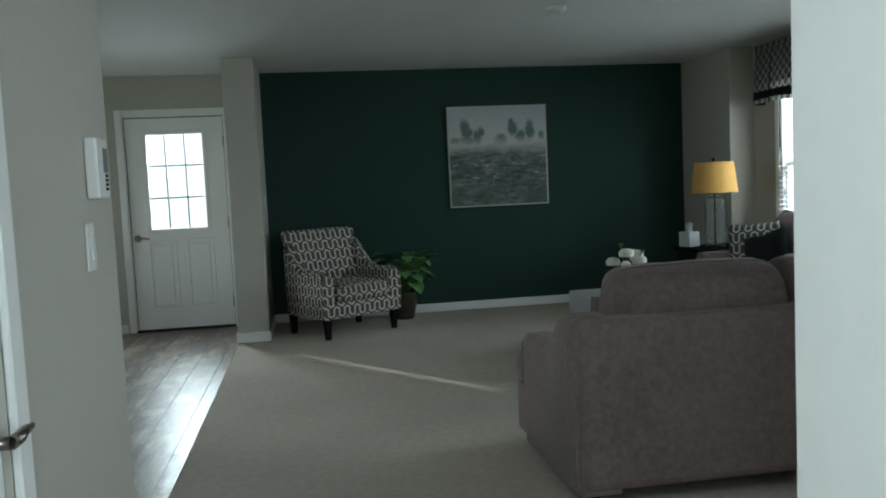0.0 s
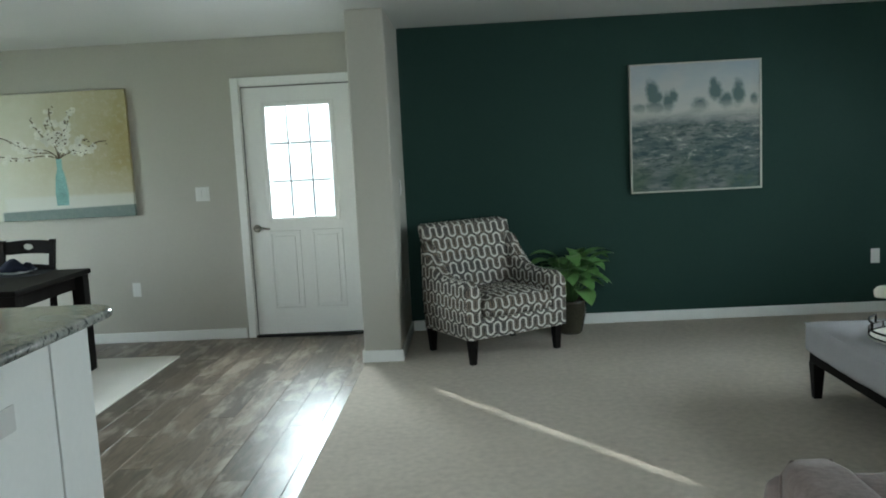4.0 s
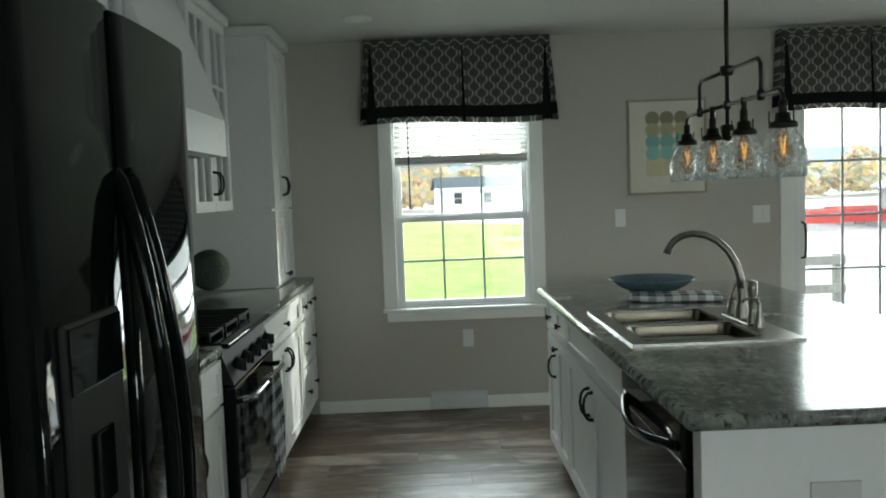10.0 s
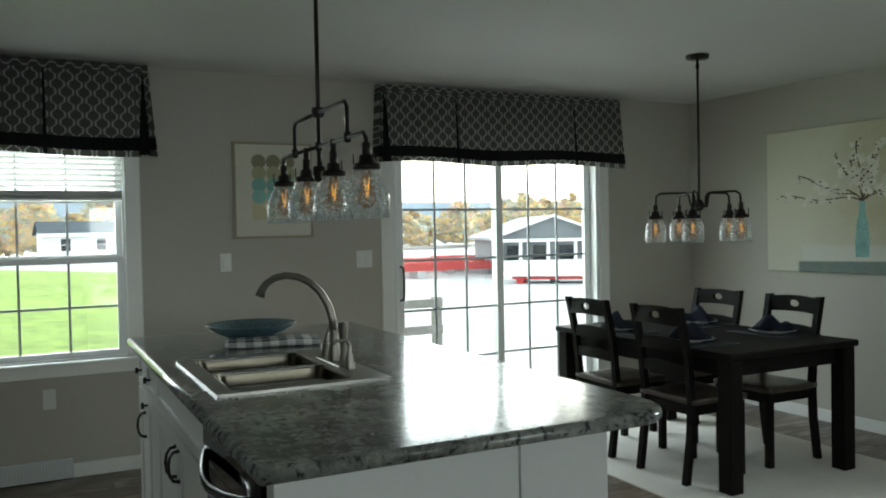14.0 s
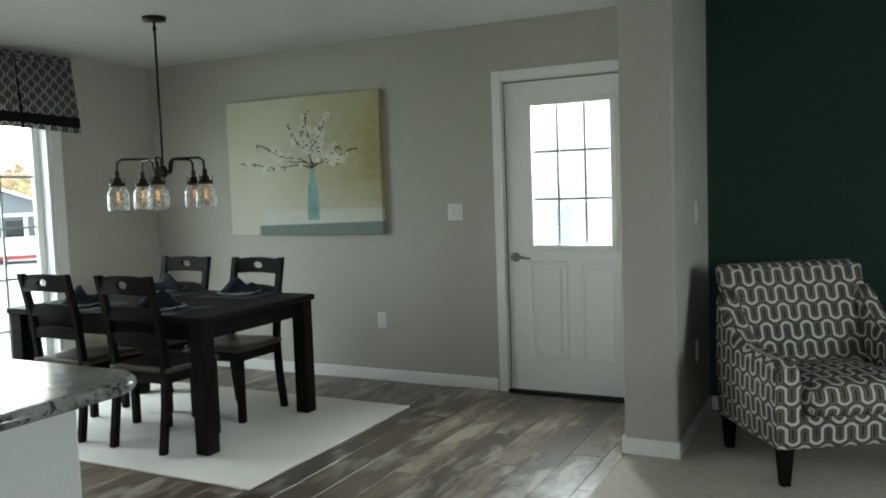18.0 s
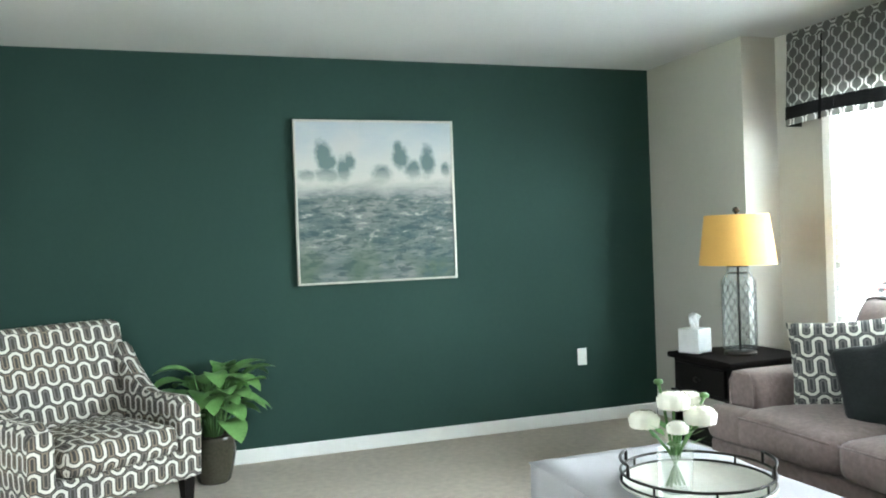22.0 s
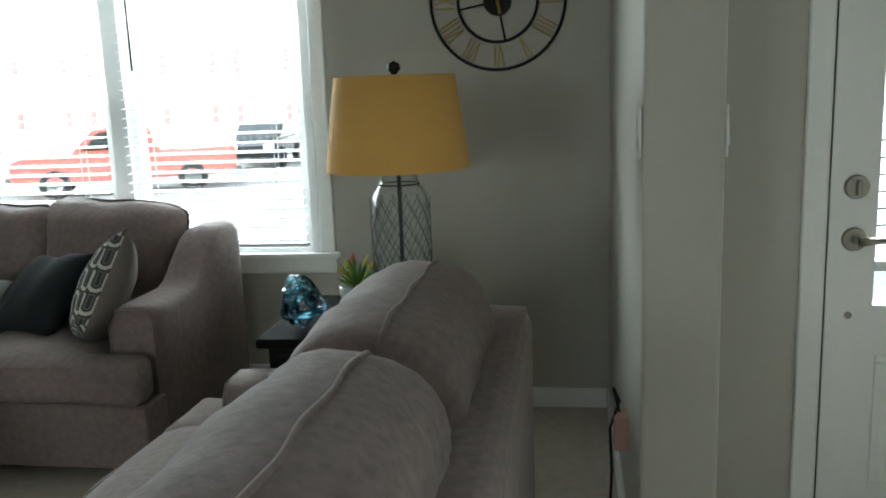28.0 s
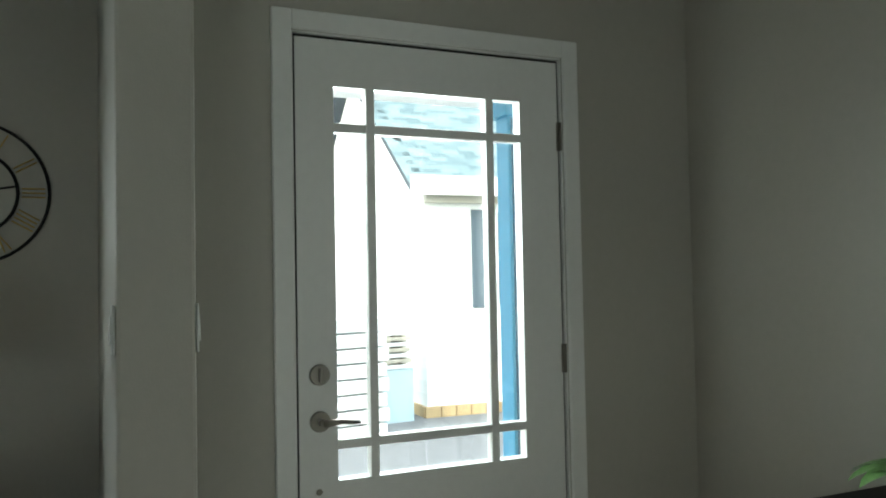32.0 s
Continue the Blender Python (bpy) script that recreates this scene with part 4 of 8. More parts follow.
tube(bm, neck, [0.0155, 0.015, 0.0145, 0.014, 0.0135, 0.0135, 0.0135, 0.0135, 0.0135, 0.015, 0.018], 14)
part("gooseneck", bm, NICKEL, fa)
for x, n in ((-0.10, "lever_handle"), (0.10, "side_sprayer"), (0.16, "soap_pump")):
    bm = bmesh.new()
    if n == "side_sprayer":
        lathe(bm, [(0.02, 0.0), (0.018, 0.02), (0.012, 0.05), (0.014, 0.10), (0.02, 0.13), (0.018, 0.155), (0.0, 0.16)], (x, 0, 0), 16)
    elif n == "soap_pump":
        lathe(bm, [(0.018, 0.0), (0.015, 0.03), (0.008, 0.06), (0.008, 0.09)], (x, 0, 0), 16)
        tube(bm, [(x, 0, 0.08), (x, -0.01, 0.10), (x, -0.05, 0.10), (x, -0.06, 0.09)], 0.007, 10)
    else:
        lathe(bm, [(0.02, 0.0), (0.018, 0.03), (0.014, 0.06), (0.0, 0.065)], (x, 0, 0), 16)
        tube(bm, [(x, 0, 0.06), (x - 0.01, 0.01, 0.09), (x - 0.015, 0.025, 0.125)], [0.010, 0.008, 0.006], 10)
    part(n, bm, NICKEL, fa)

# dishwasher
dw = thing("dishwasher", "black built-in dishwasher with a bowed handle, in the island", "dishwasher", pose(-1.365, IF, 0))
part("body", B((0.0, 0.66, 0.002, 0.58, 0.0, 0.88)), BLACKM, dw)
part("door", B((0.02, 0.645, -0.025, 0.001, 0.11, 0.755), bevel=0.006), BLACKG, dw)
part("control_panel", B((0.02, 0.645, -0.035, 0.001, 0.76, 0.872), bevel=0.012), BLACKG, dw)
bm = bmesh.new()
tube(bm, [(0.05 + 0.565 * k / 12, -0.028 - 0.05 * math.sin(math.pi * k / 12), 0.80 - 0.03 * math.sin(math.pi * k / 12)) for k in range(13)], 0.013, 12)
part("handle", bm, BLACKG, dw, "bowed gloss black handle")
part("kick_plate", B((0.0, 0.66, -0.002, 0.0, 0.0, 0.10)), BLACKM, dw)

# range
rg = thing("gas_range", "black gas range with cast-iron grates and front knobs", "range", pose(-1.753, -5.945, 0, 0, 0, 180))
rw = 0.755
part("body", B((0.0, rw, 0.02, 0.64, 0.0, 0.905), bevel=0.004), BLACKG, rg)
part("cooktop", B((-0.005, rw + 0.005, -0.02, 0.645, 0.905, 0.925), bevel=0.006), BLACKG, rg)
part("oven_door", B((0.01, rw - 0.01, -0.03, 0.019, 0.20, 0.76), bevel=0.008), BLACKG, rg)
part("oven_window", B((0.12, rw - 0.12, -0.033, -0.0305, 0.30, 0.60), bevel=0.001), GLASS, rg)
bm = bmesh.new()
tube(bm, [(0.05, -0.03, 0.70), (0.05, -0.07, 0.705), (0.09, -0.085, 0.705), (rw - 0.09, -0.085, 0.705), (rw - 0.05, -0.07, 0.705), (rw - 0.05, -0.03, 0.70)], 0.012, 12)
part("oven_handle", bm, CHROME, rg, "dark chrome bar handle")
part("drawer", B((0.01, rw - 0.01, -0.03, 0.019, 0.03, 0.19), bevel=0.006), BLACKG, rg)
bm = bmesh.new()
v = [bm.verts.new(p) for p in ((0, -0.03, 0.77), (rw, -0.03, 0.77), (rw, 0.02, 0.904), (0, 0.02, 0.904), (0, 0.06, 0.77), (rw, 0.06, 0.77), (rw, 0.06, 0.904), (0, 0.06, 0.904))]
for q in ((0, 1, 2, 3), (4, 7, 6, 5), (0, 4, 5, 1), (3, 2, 6, 7), (0, 3, 7, 4), (1, 5, 6, 2)):
    bm.faces.new([v[i] for i in q])
part("control_panel", bm, BLACKM, rg)
for i in range(5):
    x = 0.10 + 0.55 * i / 4
    bm = bmesh.new()
    cyl(bm, (x, -0.008, 0.835), (x, -0.045, 0.822), 0.024, 0.021, 18)
    bx(bm, x - 0.004, x + 0.004, -0.056, -0.03, 0.802, 0.846)
    part("knob", bm, BLACKM, rg)
for g in range(3):
    bm = bmesh.new()
    x0 = 0.03 + g * 0.235
    for k in range(4):
        x = x0 + 0.02 + k * 0.062
        bx(bm, x - 0.006, x + 0.006, 0.06, 0.58, 0.945, 0.96, bevel=0.003, seg=1)
    for y in (0.06, 0.2, 0.32, 0.44, 0.57):
        bx(bm, x0 + 0.01, x0 + 0.216, y, y + 0.012, 0.938, 0.952, bevel=0.003, seg=1)
    for x in (x0 + 0.015, x0 + 0.205):
        for y in (0.065, 0.565):
            bx(bm, x - 0.006, x + 0.006, y - 0.006, y + 0.006, 0.925, 0.942)
    part("grate", bm, BLACKM, rg)
for x, y in ((0.15, 0.18), (0.15, 0.46), (0.378, 0.32), (0.605, 0.18), (0.605, 0.46)):
    part("burner", lathe(bmesh.new(), [(0.05, 0.925), (0.048, 0.932), (0.03, 0.934), (0.03, 0.944), (0.0, 0.945)], (x, y, 0), 20), BLACKM, rg)

# towel over the oven handle
tw = thing("dish_towel", "black and white buffalo-check dish towel over the oven handle", "towel", pose(-1.753, -5.945, 0, 0, 0, 180))
bm = bmesh.new()
for side, zb in ((-0.103, 0.30), (-0.066, 0.42)):
    prev = None
    for k in range(13):
        z = 0.721 - (0.721 - zb) * k / 12
        row = [bm.verts.new((0.33 + 0.20 * j / 10 + 0.01 * math.sin(k * 0.5), side + 0.006 * math.sin(j * 1.5 + k * 0.3), z - 0.02 * (j / 10))) for j in range(11)]
        if prev:
            for j in range(10):
                bm.faces.new((prev[j], prev[j + 1], row[j + 1], row[j])).smooth = True
        else:
            first = row
            if side == -0.103:
                keep = row
            else:
                for j in range(10):
                    bm.faces.new((keep[j], keep[j + 1], row[j + 1], row[j]))
        prev = row
bmesh.ops.solidify(bm, geom=bm.faces[:], thickness=0.004)
part("cloth", bm, TOWEL, tw)

# upper cabinets, facing +y
def upper(x1, w, z0, z1, y, label, glass, cols=2):
    c = thing("wall_cabinet", label, "cabinet", pose(x1, y, 0, 0, 0, 180), "kitchen wall cabinets")
    d = y + 6.599
    part("body", B((0, 0.018, 0.0, d, z0, z1), (w - 0.018, w, 0.0, d, z0, z1), (0.018, w - 0.018, 0, d, z0, z0 + 0.018), (0.018, w - 0.018, 0, d, z1 - 0.018, z1), (0.018, w - 0.018, d - 0.012, d, z0, z1)), CABW, c)
    if glass:
        part("shelf", B((0.02, w - 0.02, 0.02, d - 0.02, (z0 + z1) / 2, (z0 + z1) / 2 + 0.018)), CABW, c)
    for i in range(2):
        a, b = w * i / 2, w * (i + 1) / 2
        k = shaker(c, "door", a, b, z0, z1, 0.0, 0.05, glass, 2, 3)
        pull(k, ((b - 0.028) if i == 0 else (a + 0.028), -0.019, z0 + 0.14))
    part("crown", B((-0.02, w + 0.02, -0.045, d, z1 + 0.001, z1 + 0.055), bevel=0.012), CABW, c)
    return c


upper(-2.52, 0.70, 1.39, 2.36, -6.25, "white wall cabinet with six-light glass doors", True)
upper(-0.905, 0.84, 1.39, 2.36, -6.25, "white wall cabinet with six-light glass doors", True)
upper(0.0, 0.88, 1.90, 2.36, -5.98, "white wall cabinet with glass doors over the refrigerator", True)

# flared hood
hoodt = thing("range_hood", "white painted wooden range hood with a flared front", "range hood", pose(-1.755, -6.599, 0, 0, 0, 180))
bm = bmesh.new()
for (z0, d0), (z1, d1) in (((1.64, 0.52), (1.80, 0.52)), ((1.80, 0.52), (2.43, 0.30))):
    v = [bm.verts.new(p) for p in ((0.002, 0, z0), (0.755, 0, z0), (0.755, -d0, z0), (0.002, -d0, z0), (0.002, 0, z1), (0.755, 0, z1), (0.755, -d1, z1), (0.002, -d1, z1))]
    for q in ((0, 1, 2, 3), (4, 7, 6, 5), (0, 4, 5, 1), (1, 5, 6, 2), (2, 6, 7, 3), (3, 7, 4, 0)):
        bm.faces.new([v[i] for i in q])
part("canopy", bm, CABW, hoodt)
part("filter", B((0.08, 0.68, -0.42, -0.08, 1.632, 1.639)), CHROME, hoodt)

# pantry on the counter
pn = thing("pantry_cabinet", "white tall pantry cabinet standing on the worktop", "cabinet", pose(-3.575, -6.09, 0, 0, 0, 180))
part("body", B((0, 0.592, 0.0, 0.505, 0.924, 2.38)), CABW, pn)
for z0, z1, hz in ((0.93, 1.375, None), (1.385, 2.36, 1.52)):
    for i in range(2):
        a, b = 0.592 * i / 2, 0.592 * (i + 1) / 2
        d = shaker(pn, "door", a, b, z0, z1, 0.0, 0.05)
        if hz:
            pull(d, ((b - 0.028) if i == 0 else (a + 0.028), -0.019, hz))
        else:
            knob(d, ((b - 0.03) if i == 0 else (a + 0.03), -0.019, 0.98))
part("crown", B((-0.02, 0.592, -0.045, 0.505, 2.381, 2.437), bevel=0.012), CABW, pn)

# refrigerator
fr = thing("refrigerator", "black side-by-side refrigerator with curved handles and ice dispenser", "refrigerator", pose(0.005, -5.80, 0, 0, 0, 180))
part("body", B((0.0, 0.885, 0.035, 0.78, 0.02, 1.80), bevel=0.004), BLACKM, fr)
for a, b, n in ((0.002, 0.40, "freezer_door"), (0.406, 0.883, "fridge_door")):
    bm = bmesh.new()
    K = 10
    last = None
    for k in range(K + 1):
        x = a + (b - a) * k / K
        bow = -0.028 * math.sin(math.pi * (k / K) * 0.98 + 0.03) ** 0.16
        cur = [bm.verts.new(p) for p in ((x, 0.034, 0.06), (x, bow, 0.06), (x, bow, 1.82), (x, 0.034, 1.82))]
        if last:
            bridge(bm, last, cur)
        else:
            bm.faces.new(cur)
        last = cur
    bm.faces.new(last[::-1])
    part(n, bm, BLACKG, fr)
for x, s in ((0.372, -1), (0.436, 1)):
    pts = [(x + s * 0.004, -0.018, 0.34)] + [(x + s * 0.012 * math.sin(math.pi * k / 14), -0.03 - 0.075 * math.sin(math.pi * k / 14) ** 0.8, 0.36 + 1.13 * k / 14) for k in range(15)] + [(x + s * 0.004, -0.018, 1.51)]
    part("handle", tube(bmesh.new(), pts, 0.0165, 12), BLACKG, fr, "long bowed gloss black handle")
dp = part("dispenser", B((0.08, 0.32, -0.036, -0.018, 0.86, 1.26), bevel=0.008), BLACKM, fr, "black ice and water dispenser")
part("dispenser_panel", B((0.09, 0.31, -0.040, -0.0365, 1.14, 1.25), bevel=0.002), BLACKG, dp)
part("dispenser_paddle", B((0.16, 0.24, -0.044, -0.0365, 0.93, 1.06), bevel=0.004), BLACKG, dp)
for x in (0.03, 0.85):
    part("hinge_cover", B((x - 0.03, x + 0.03, 0.0, 0.09, 1.821, 1.838), bevel=0.006), BLACKM, fr)

# things on the worktops
ball = thing("decor_ball", "dark green woven decorative ball on the worktop", "ornament", pose(-3.38, -6.42, 0.925))
bm = bmesh.new()
bmesh.ops.create_icosphere(bm, subdivisions=3, radius=0.115)
for v in bm.verts:
    v.co *= 1 + 0.025 * math.sin(40 * v.co.z) * math.cos(9 * math.atan2(v.co.y, v.co.x))
bmesh.ops.translate(bm, verts=bm.verts[:], vec=(0, 0, 0.134))
part("ball", bm, mat("dark_green_wicker", (0.035, 0.05, 0.04), 0.6, var=0.4, scale=30, bump=0.6, bscale=70), ball, smooth=True)

bw = thing("decor_bowl", "shallow blue patterned ceramic bowl on the island", "bowl", pose(-2.64, -4.13, 0.9235))
BLUEC = mat("blue_glazed_ceramic", (0.10, 0.17, 0.21), 0.25, var=0.6, scale=18)
part("bowl", lathe(bmesh.new(), [(0.0, 0.0), (0.07, 0.0), (0.075, 0.01), (0.15, 0.04), (0.20, 0.075), (0.205, 0.08), (0.195, 0.08), (0.14, 0.048), (0.07, 0.02), (0.0, 0.018)], n=40), BLUEC, bw)
pm = thing("island_towel", "folded black and white buffalo-check towel beside the sink", "towel", pose(-2.44, -4.085, 0.9235, 0, 0, 78))
bm = bmesh.new()
cushion(bm, -0.20, 0.20, -0.085, 0.085, 0.001, 0.030, 0.003, 8, 0.012)
part("cloth", bm, TOWEL, pm)

# island chandelier, four seeded glass shades in a row
def seeded_shade(parent, p, r=0.075, h=0.16):
    """Cap, bell glass and tubular bulb hanging from p."""
    x, y, z = p
    bm = bmesh.new()
    cyl(bm, (x, y, z), (x, y, z - 0.05), 0.014, n=12)
    lathe(bm, [(0.0, z - 0.04), (0.022, z - 0.04), (0.026, z - 0.065), (0.044, z - 0.07), (0.046, z - 0.088), (0.0, z - 0.089)], (x, y, 0), 20)
    part("socket", bm, BRONZE, parent)
    for a in (0.4, 2.5, 4.6):
        dx, dy = 0.043 * math.cos(a), 0.043 * math.sin(a)
        part("thumb_screw", cyl(bmesh.new(), (x + dx, y + dy, z - 0.071), (x + dx, y + dy, z - 0.035), 0.0025, n=6), BRONZE, parent)
    bm = bmesh.new()
    prof = [(0.040, -0.085), (0.043, -0.10), (0.060, -0.125), (r, -0.17), (r * 1.02, -0.20), (r * 0.94, -0.085 - h), (r * 0.91, -0.085 - h), (r * 0.98, -0.20), (r * 0.95, -0.17), (0.056, -0.127), (0.039, -0.10)]
    lathe(bm, [(q, z + w) for q, w in prof], (x, y, 0), 24)
    part("glass_shade", bm, SEEDED, parent, "clear seeded glass shade", shadow=False)
    bm = bmesh.new()
    lathe(bm, [(0.0, z - 0.088), (0.014, z - 0.09), (0.015, z - 0.105), (0.022, z - 0.135), (0.0305, z - 0.165), (0.0325, z - 0.182), (0.028, z - 0.200), (0.015, z - 0.212), (0.0, z - 0.215)], (x, y, 0), 18)
    bulb = part("bulb", bm, AMBER, parent, "amber filament bulb, lit", shadow=False)
    coil = [(x + 0.008 * math.cos(1.57 * k), y + 0.008 * math.sin(1.57 * k), z - (0.115 if k % 2 else 0.178)) for k in range(8)]
    part("filament", tube(bmesh.new(), coil, 0.0016, 5), FILAMENT, bulb, "glowing filament")


ch1 = thing("island_chandelier", "dark bronze linear chandelier with four seeded glass shades", "chandelier", pose(-1.88, -4.04, 0))
bm = bmesh.new()
lathe(bm, [(0.0, H - 0.001), (0.065, H - 0.001), (0.062, H - 0.02), (0.0, H - 0.022)], n=24)
part("canopy", bm, BRONZE, ch1)
bm = bmesh.new()
cyl(bm, (0, 0, 1.60), (0, 0, H - 0.02), 0.008, n=12)
lathe(bm, [(0.0, 1.885), (0.024, 1.88), (0.026, 1.865), (0.022, 1.845), (0.0, 1.84)], n=18)
lathe(bm, [(0.0, 1.665), (0.022, 1.66), (0.026, 1.645), (0.026, 1.625), (0.018, 1.605), (0.0, 1.60)], n=18)
lathe(bm, [(0.0, 1.755), (0.014, 1.75), (0.014, 1.72), (0.0, 1.715)], n=14)
part("rod", bm, BRONZE, ch1)
for s in (1, -1):
    bm = tube(bmesh.new(), [(0, 0, 1.862), (s * 0.29, 0, 1.862), (s * 0.31, 0, 1.842), (s * 0.31, 0, 1.735)], 0.0075, 10)
    lathe(bm, [(0.0, 1.757), (0.013, 1.753), (0.013, 1.72), (0.0, 1.716)], (s * 0.31, 0, 0), 12)
    part("arm", bm, BRONZE, ch1)
    part("arm", tube(bmesh.new(), [(0, 0, 1.735), (s * 0.46, 0, 1.735), (s * 0.482, 0, 1.715), (s * 0.482, 0, 1.67)], 0.0075, 10), BRONZE, ch1)
for x in (-0.482, -0.16, 0.16, 0.482):
    if abs(x) < 0.3:
        part("stem", cyl(bmesh.new(), (x, 0, 1.70), (x, 0, 1.745), 0.011, n=12), BRONZE, ch1)
    seeded_shade(ch1, (x, 0, 1.70))

# floor planks come last in the file
def switch_plate(m, label, toggles=1, kind_="switch"):
    w = 0.07 + 0.046 * (toggles - 1)
    s = thing("light_switch" if kind_ == "switch" else "wall_outlet", label, "switch" if kind_ == "switch" else "outlet", m)
    part("plate", B((-w / 2, w / 2, -0.006, -0.0005, -0.058, 0.058), bevel=0.003), PLASTIC, s)
    for i in range(toggles):
        x = (i - (toggles - 1) / 2) * 0.046
        if kind_ == "switch":
            part("rocker", turned(B((-0.0165, 0.0165, -0.005, 0.0, -0.033, 0.033), bevel=0.0015), pose(x, -0.0062, 0.0, -3, 0, 0)), PLASTIC, s)
        else:
            for z in (-0.02, 0.02):
                part("socket", B((x - 0.017, x + 0.017, -0.008, -0.0055, z - 0.014, z + 0.014), bevel=0.002), PLASTIC, s)
    return s


switch_plate(pose(KX, -3.915, 1.232, 0, 0, 90), "white single light switch on the kitchen wall")
switch_plate(pose(KX, -2.975, 1.224, 0, 0, 90), "white double light switch beside the patio door", 2)
switch_plate(pose(KX, -4.945, 0.474, 0, 0, 90), "white outlet under the kitchen window", 1, "outlet")
switch_plate(pose(-1.39, 0, 1.211), "white double light switch beside the side door", 2)
switch_plate(pose(-2.01, 0, 0.444), "white outlet on the dining wall", 1, "outlet")
switch_plate(pose(4.006, 0, 0.456), "white outlet on the green wall", 1, "outlet")
switch_plate(pose(0.265, -0.42, 1.20, 0, 0, 90), "white light switch on the stub wall")
switch_plate(pose(0.265, -0.42, 0.44, 0, 0, 90), "white outlet on the stub wall", 1, "outlet")
switch_plate(pose(3.21, -5.505, 1.21, 0, 0, 180), "white light switch on the entry stub wall")
switch_plate(pose(3.21, -5.686, 1.21), "white light switch inside the entry")
switch_plate(pose(BX, -4.55, 0.36, 0, 0, -90), "white outlet beside the sofa", 1, "outlet")
switch_plate(pose(0.14, -6.09, 1.17, 0, 0, 90), "white light switch below the thermostat")
th = thing("thermostat", "white wall thermostat with dark buttons", "thermostat", pose(0.14, -6.02, 1.36, 0, 0, 90))
part("case", B((-0.055, 0.055, -0.03, -0.0005, -0.075, 0.075), bevel=0.006), PLASTIC, th)
part("display", B((0.0, 0.04, -0.0325, -0.0301, -0.01, 0.05)), mat("grey_display", (0.18, 0.2, 0.2), 0.3), th)
for k in range(4):
    part("button", B((0.015, 0.03, -0.034, -0.0301, -0.055 + 0.011 * k, -0.048 + 0.011 * k)), BLACKM, th)

# floor register and recessed ceiling cans
REGM = mat("pale_grey_register", (0.62, 0.66, 0.68), 0.45, var=0.03)
vt = thing("wall_register", "white louvred air register at the skirting", "air vent", pose(KX, -5.02, 0.0, 0, 0, 90))
part("frame", B((-0.19, 0.19, -0.03, -0.0005, 0.005, 0.12), bevel=0.006), REGM, vt)
for k in range(22):
    x = -0.17 + 0.34 * k / 21
    part("louvre", B((x - 0.003, x + 0.003, -0.034, -0.0301, 0.02, 0.105)), PLASTIC, vt)


def can_light(x, y, r=0.085):
    c = thing("recessed_light", "white recessed ceiling light, off", "ceiling light", pose(x, y, H))
    part("trim_ring", lathe(bmesh.new(), [(r, 0.0), (r, -0.006), (r - 0.02, -0.009), (r - 0.03, -0.002), (r - 0.03, -0.0005)], n=28), PLASTIC, c)
    part("lens", lathe(bmesh.new(), [(r - 0.03, -0.003), (0.0, -0.004)], n=28), PLASTIC, c)


can_light(-3.49, -5.54)
can_light(-2.36, -5.54)
sm = thing("smoke_detector", "white round smoke detector on the ceiling", "smoke detector", pose(2.39, -2.75, H))
part("body", lathe(bmesh.new(), [(0.07, 0.0), (0.07, -0.02), (0.055, -0.035), (0.0, -0.038)], n=28), PLASTIC, sm)
part("button", lathe(bmesh.new(), [(0.012, -0.036), (0.012, -0.041), (0.0, -0.042)], (0.02, 0, 0), 12), PLASTIC, sm)

# ---------------------------------------------------------------- valances
def valance(name, m, width, z0, z1, pleats, label, flare=0.06, band=0.07, hem=0.035, depth=0.11):
    """A box-pleated valance: cloth front with flared sides, dark band above a printed hem; room side is -y."""
    v = thing(name, label, "valance", m)
    def skin(za, zb, off, grow=0.0):
        bm = bmesh.new()
        N = 80
        lo, hi = [], []
        for k in range(N + 1):
            u = width * k / N
            dip = min([abs(u - p) for p in pleats] + [9])
            fold = 0.018 if dip < 0.012 else 0.0
            for zz, row in ((za, lo), (zb, hi)):
                s = (z1 - zz) / (z1 - z0)
                uu = u + (u / width - 0.5) * 2 * flare * 0.5 * s
                row.append(bm.verts.new((uu, -depth - off - 0.03 * s + fold + 0.006 * math.sin(u * 9) * s, zz + 0.012 * math.sin(u * 5.3) * s * s)))
        for row, zz in ((lo, za), (hi, zb)):
            s = (z1 - zz) / (z1 - z0)
            row.insert(0, bm.verts.new((-flare * 0.5 * s, -0.022, zz)))
            row.append(bm.verts.new((width + flare * 0.5 * s, -0.022, zz)))
        for a, b, c, d in zip(lo, lo[1:], hi[1:], hi):
            bm.faces.new((a, b, c, d)).smooth = True
        bmesh.ops.solidify(bm, geom=bm.faces[:], thickness=0.006)
        return bm
    part("cloth", skin(z0 + hem + band, z1 - 0.05, 0.0), VALK, v)
    part("header", skin(z1 - 0.054, z1, 0.004), VALH, v, "turned trellis cloth header")
    part("band", skin(z0 + hem, z0 + hem + band + 0.004, 0.004), TRIMB, v, "black cloth band")
    part("hem", skin(z0, z0 + hem + 0.004, 0.0), VALK, v)
    for p in pleats:
        wide = 0.034 if p < 0.1 or p > width - 0.1 else 0.012
        bm = bmesh.new()
        q = [bm.verts.new(c) for c in ((p - 0.004, -depth - 0.004, z1 - 0.06), (p + 0.004, -depth - 0.004, z1 - 0.06), (p + wide, -depth - 0.036, z0 + 0.004), (p - wide, -depth - 0.036, z0 + 0.004))]
        bm.faces.new(q)
        bmesh.ops.solidify(bm, geom=bm.faces[:], thickness=0.004)
        part("pleat", bm, TRIMB, v, "black inverted pleat")
    part("board", B((0.01, width - 0.01, -depth + 0.03, -0.001, z1 - 0.03, z1 - 0.008), bevel=0.002), WHITE, v, "white mounting board")
    return v


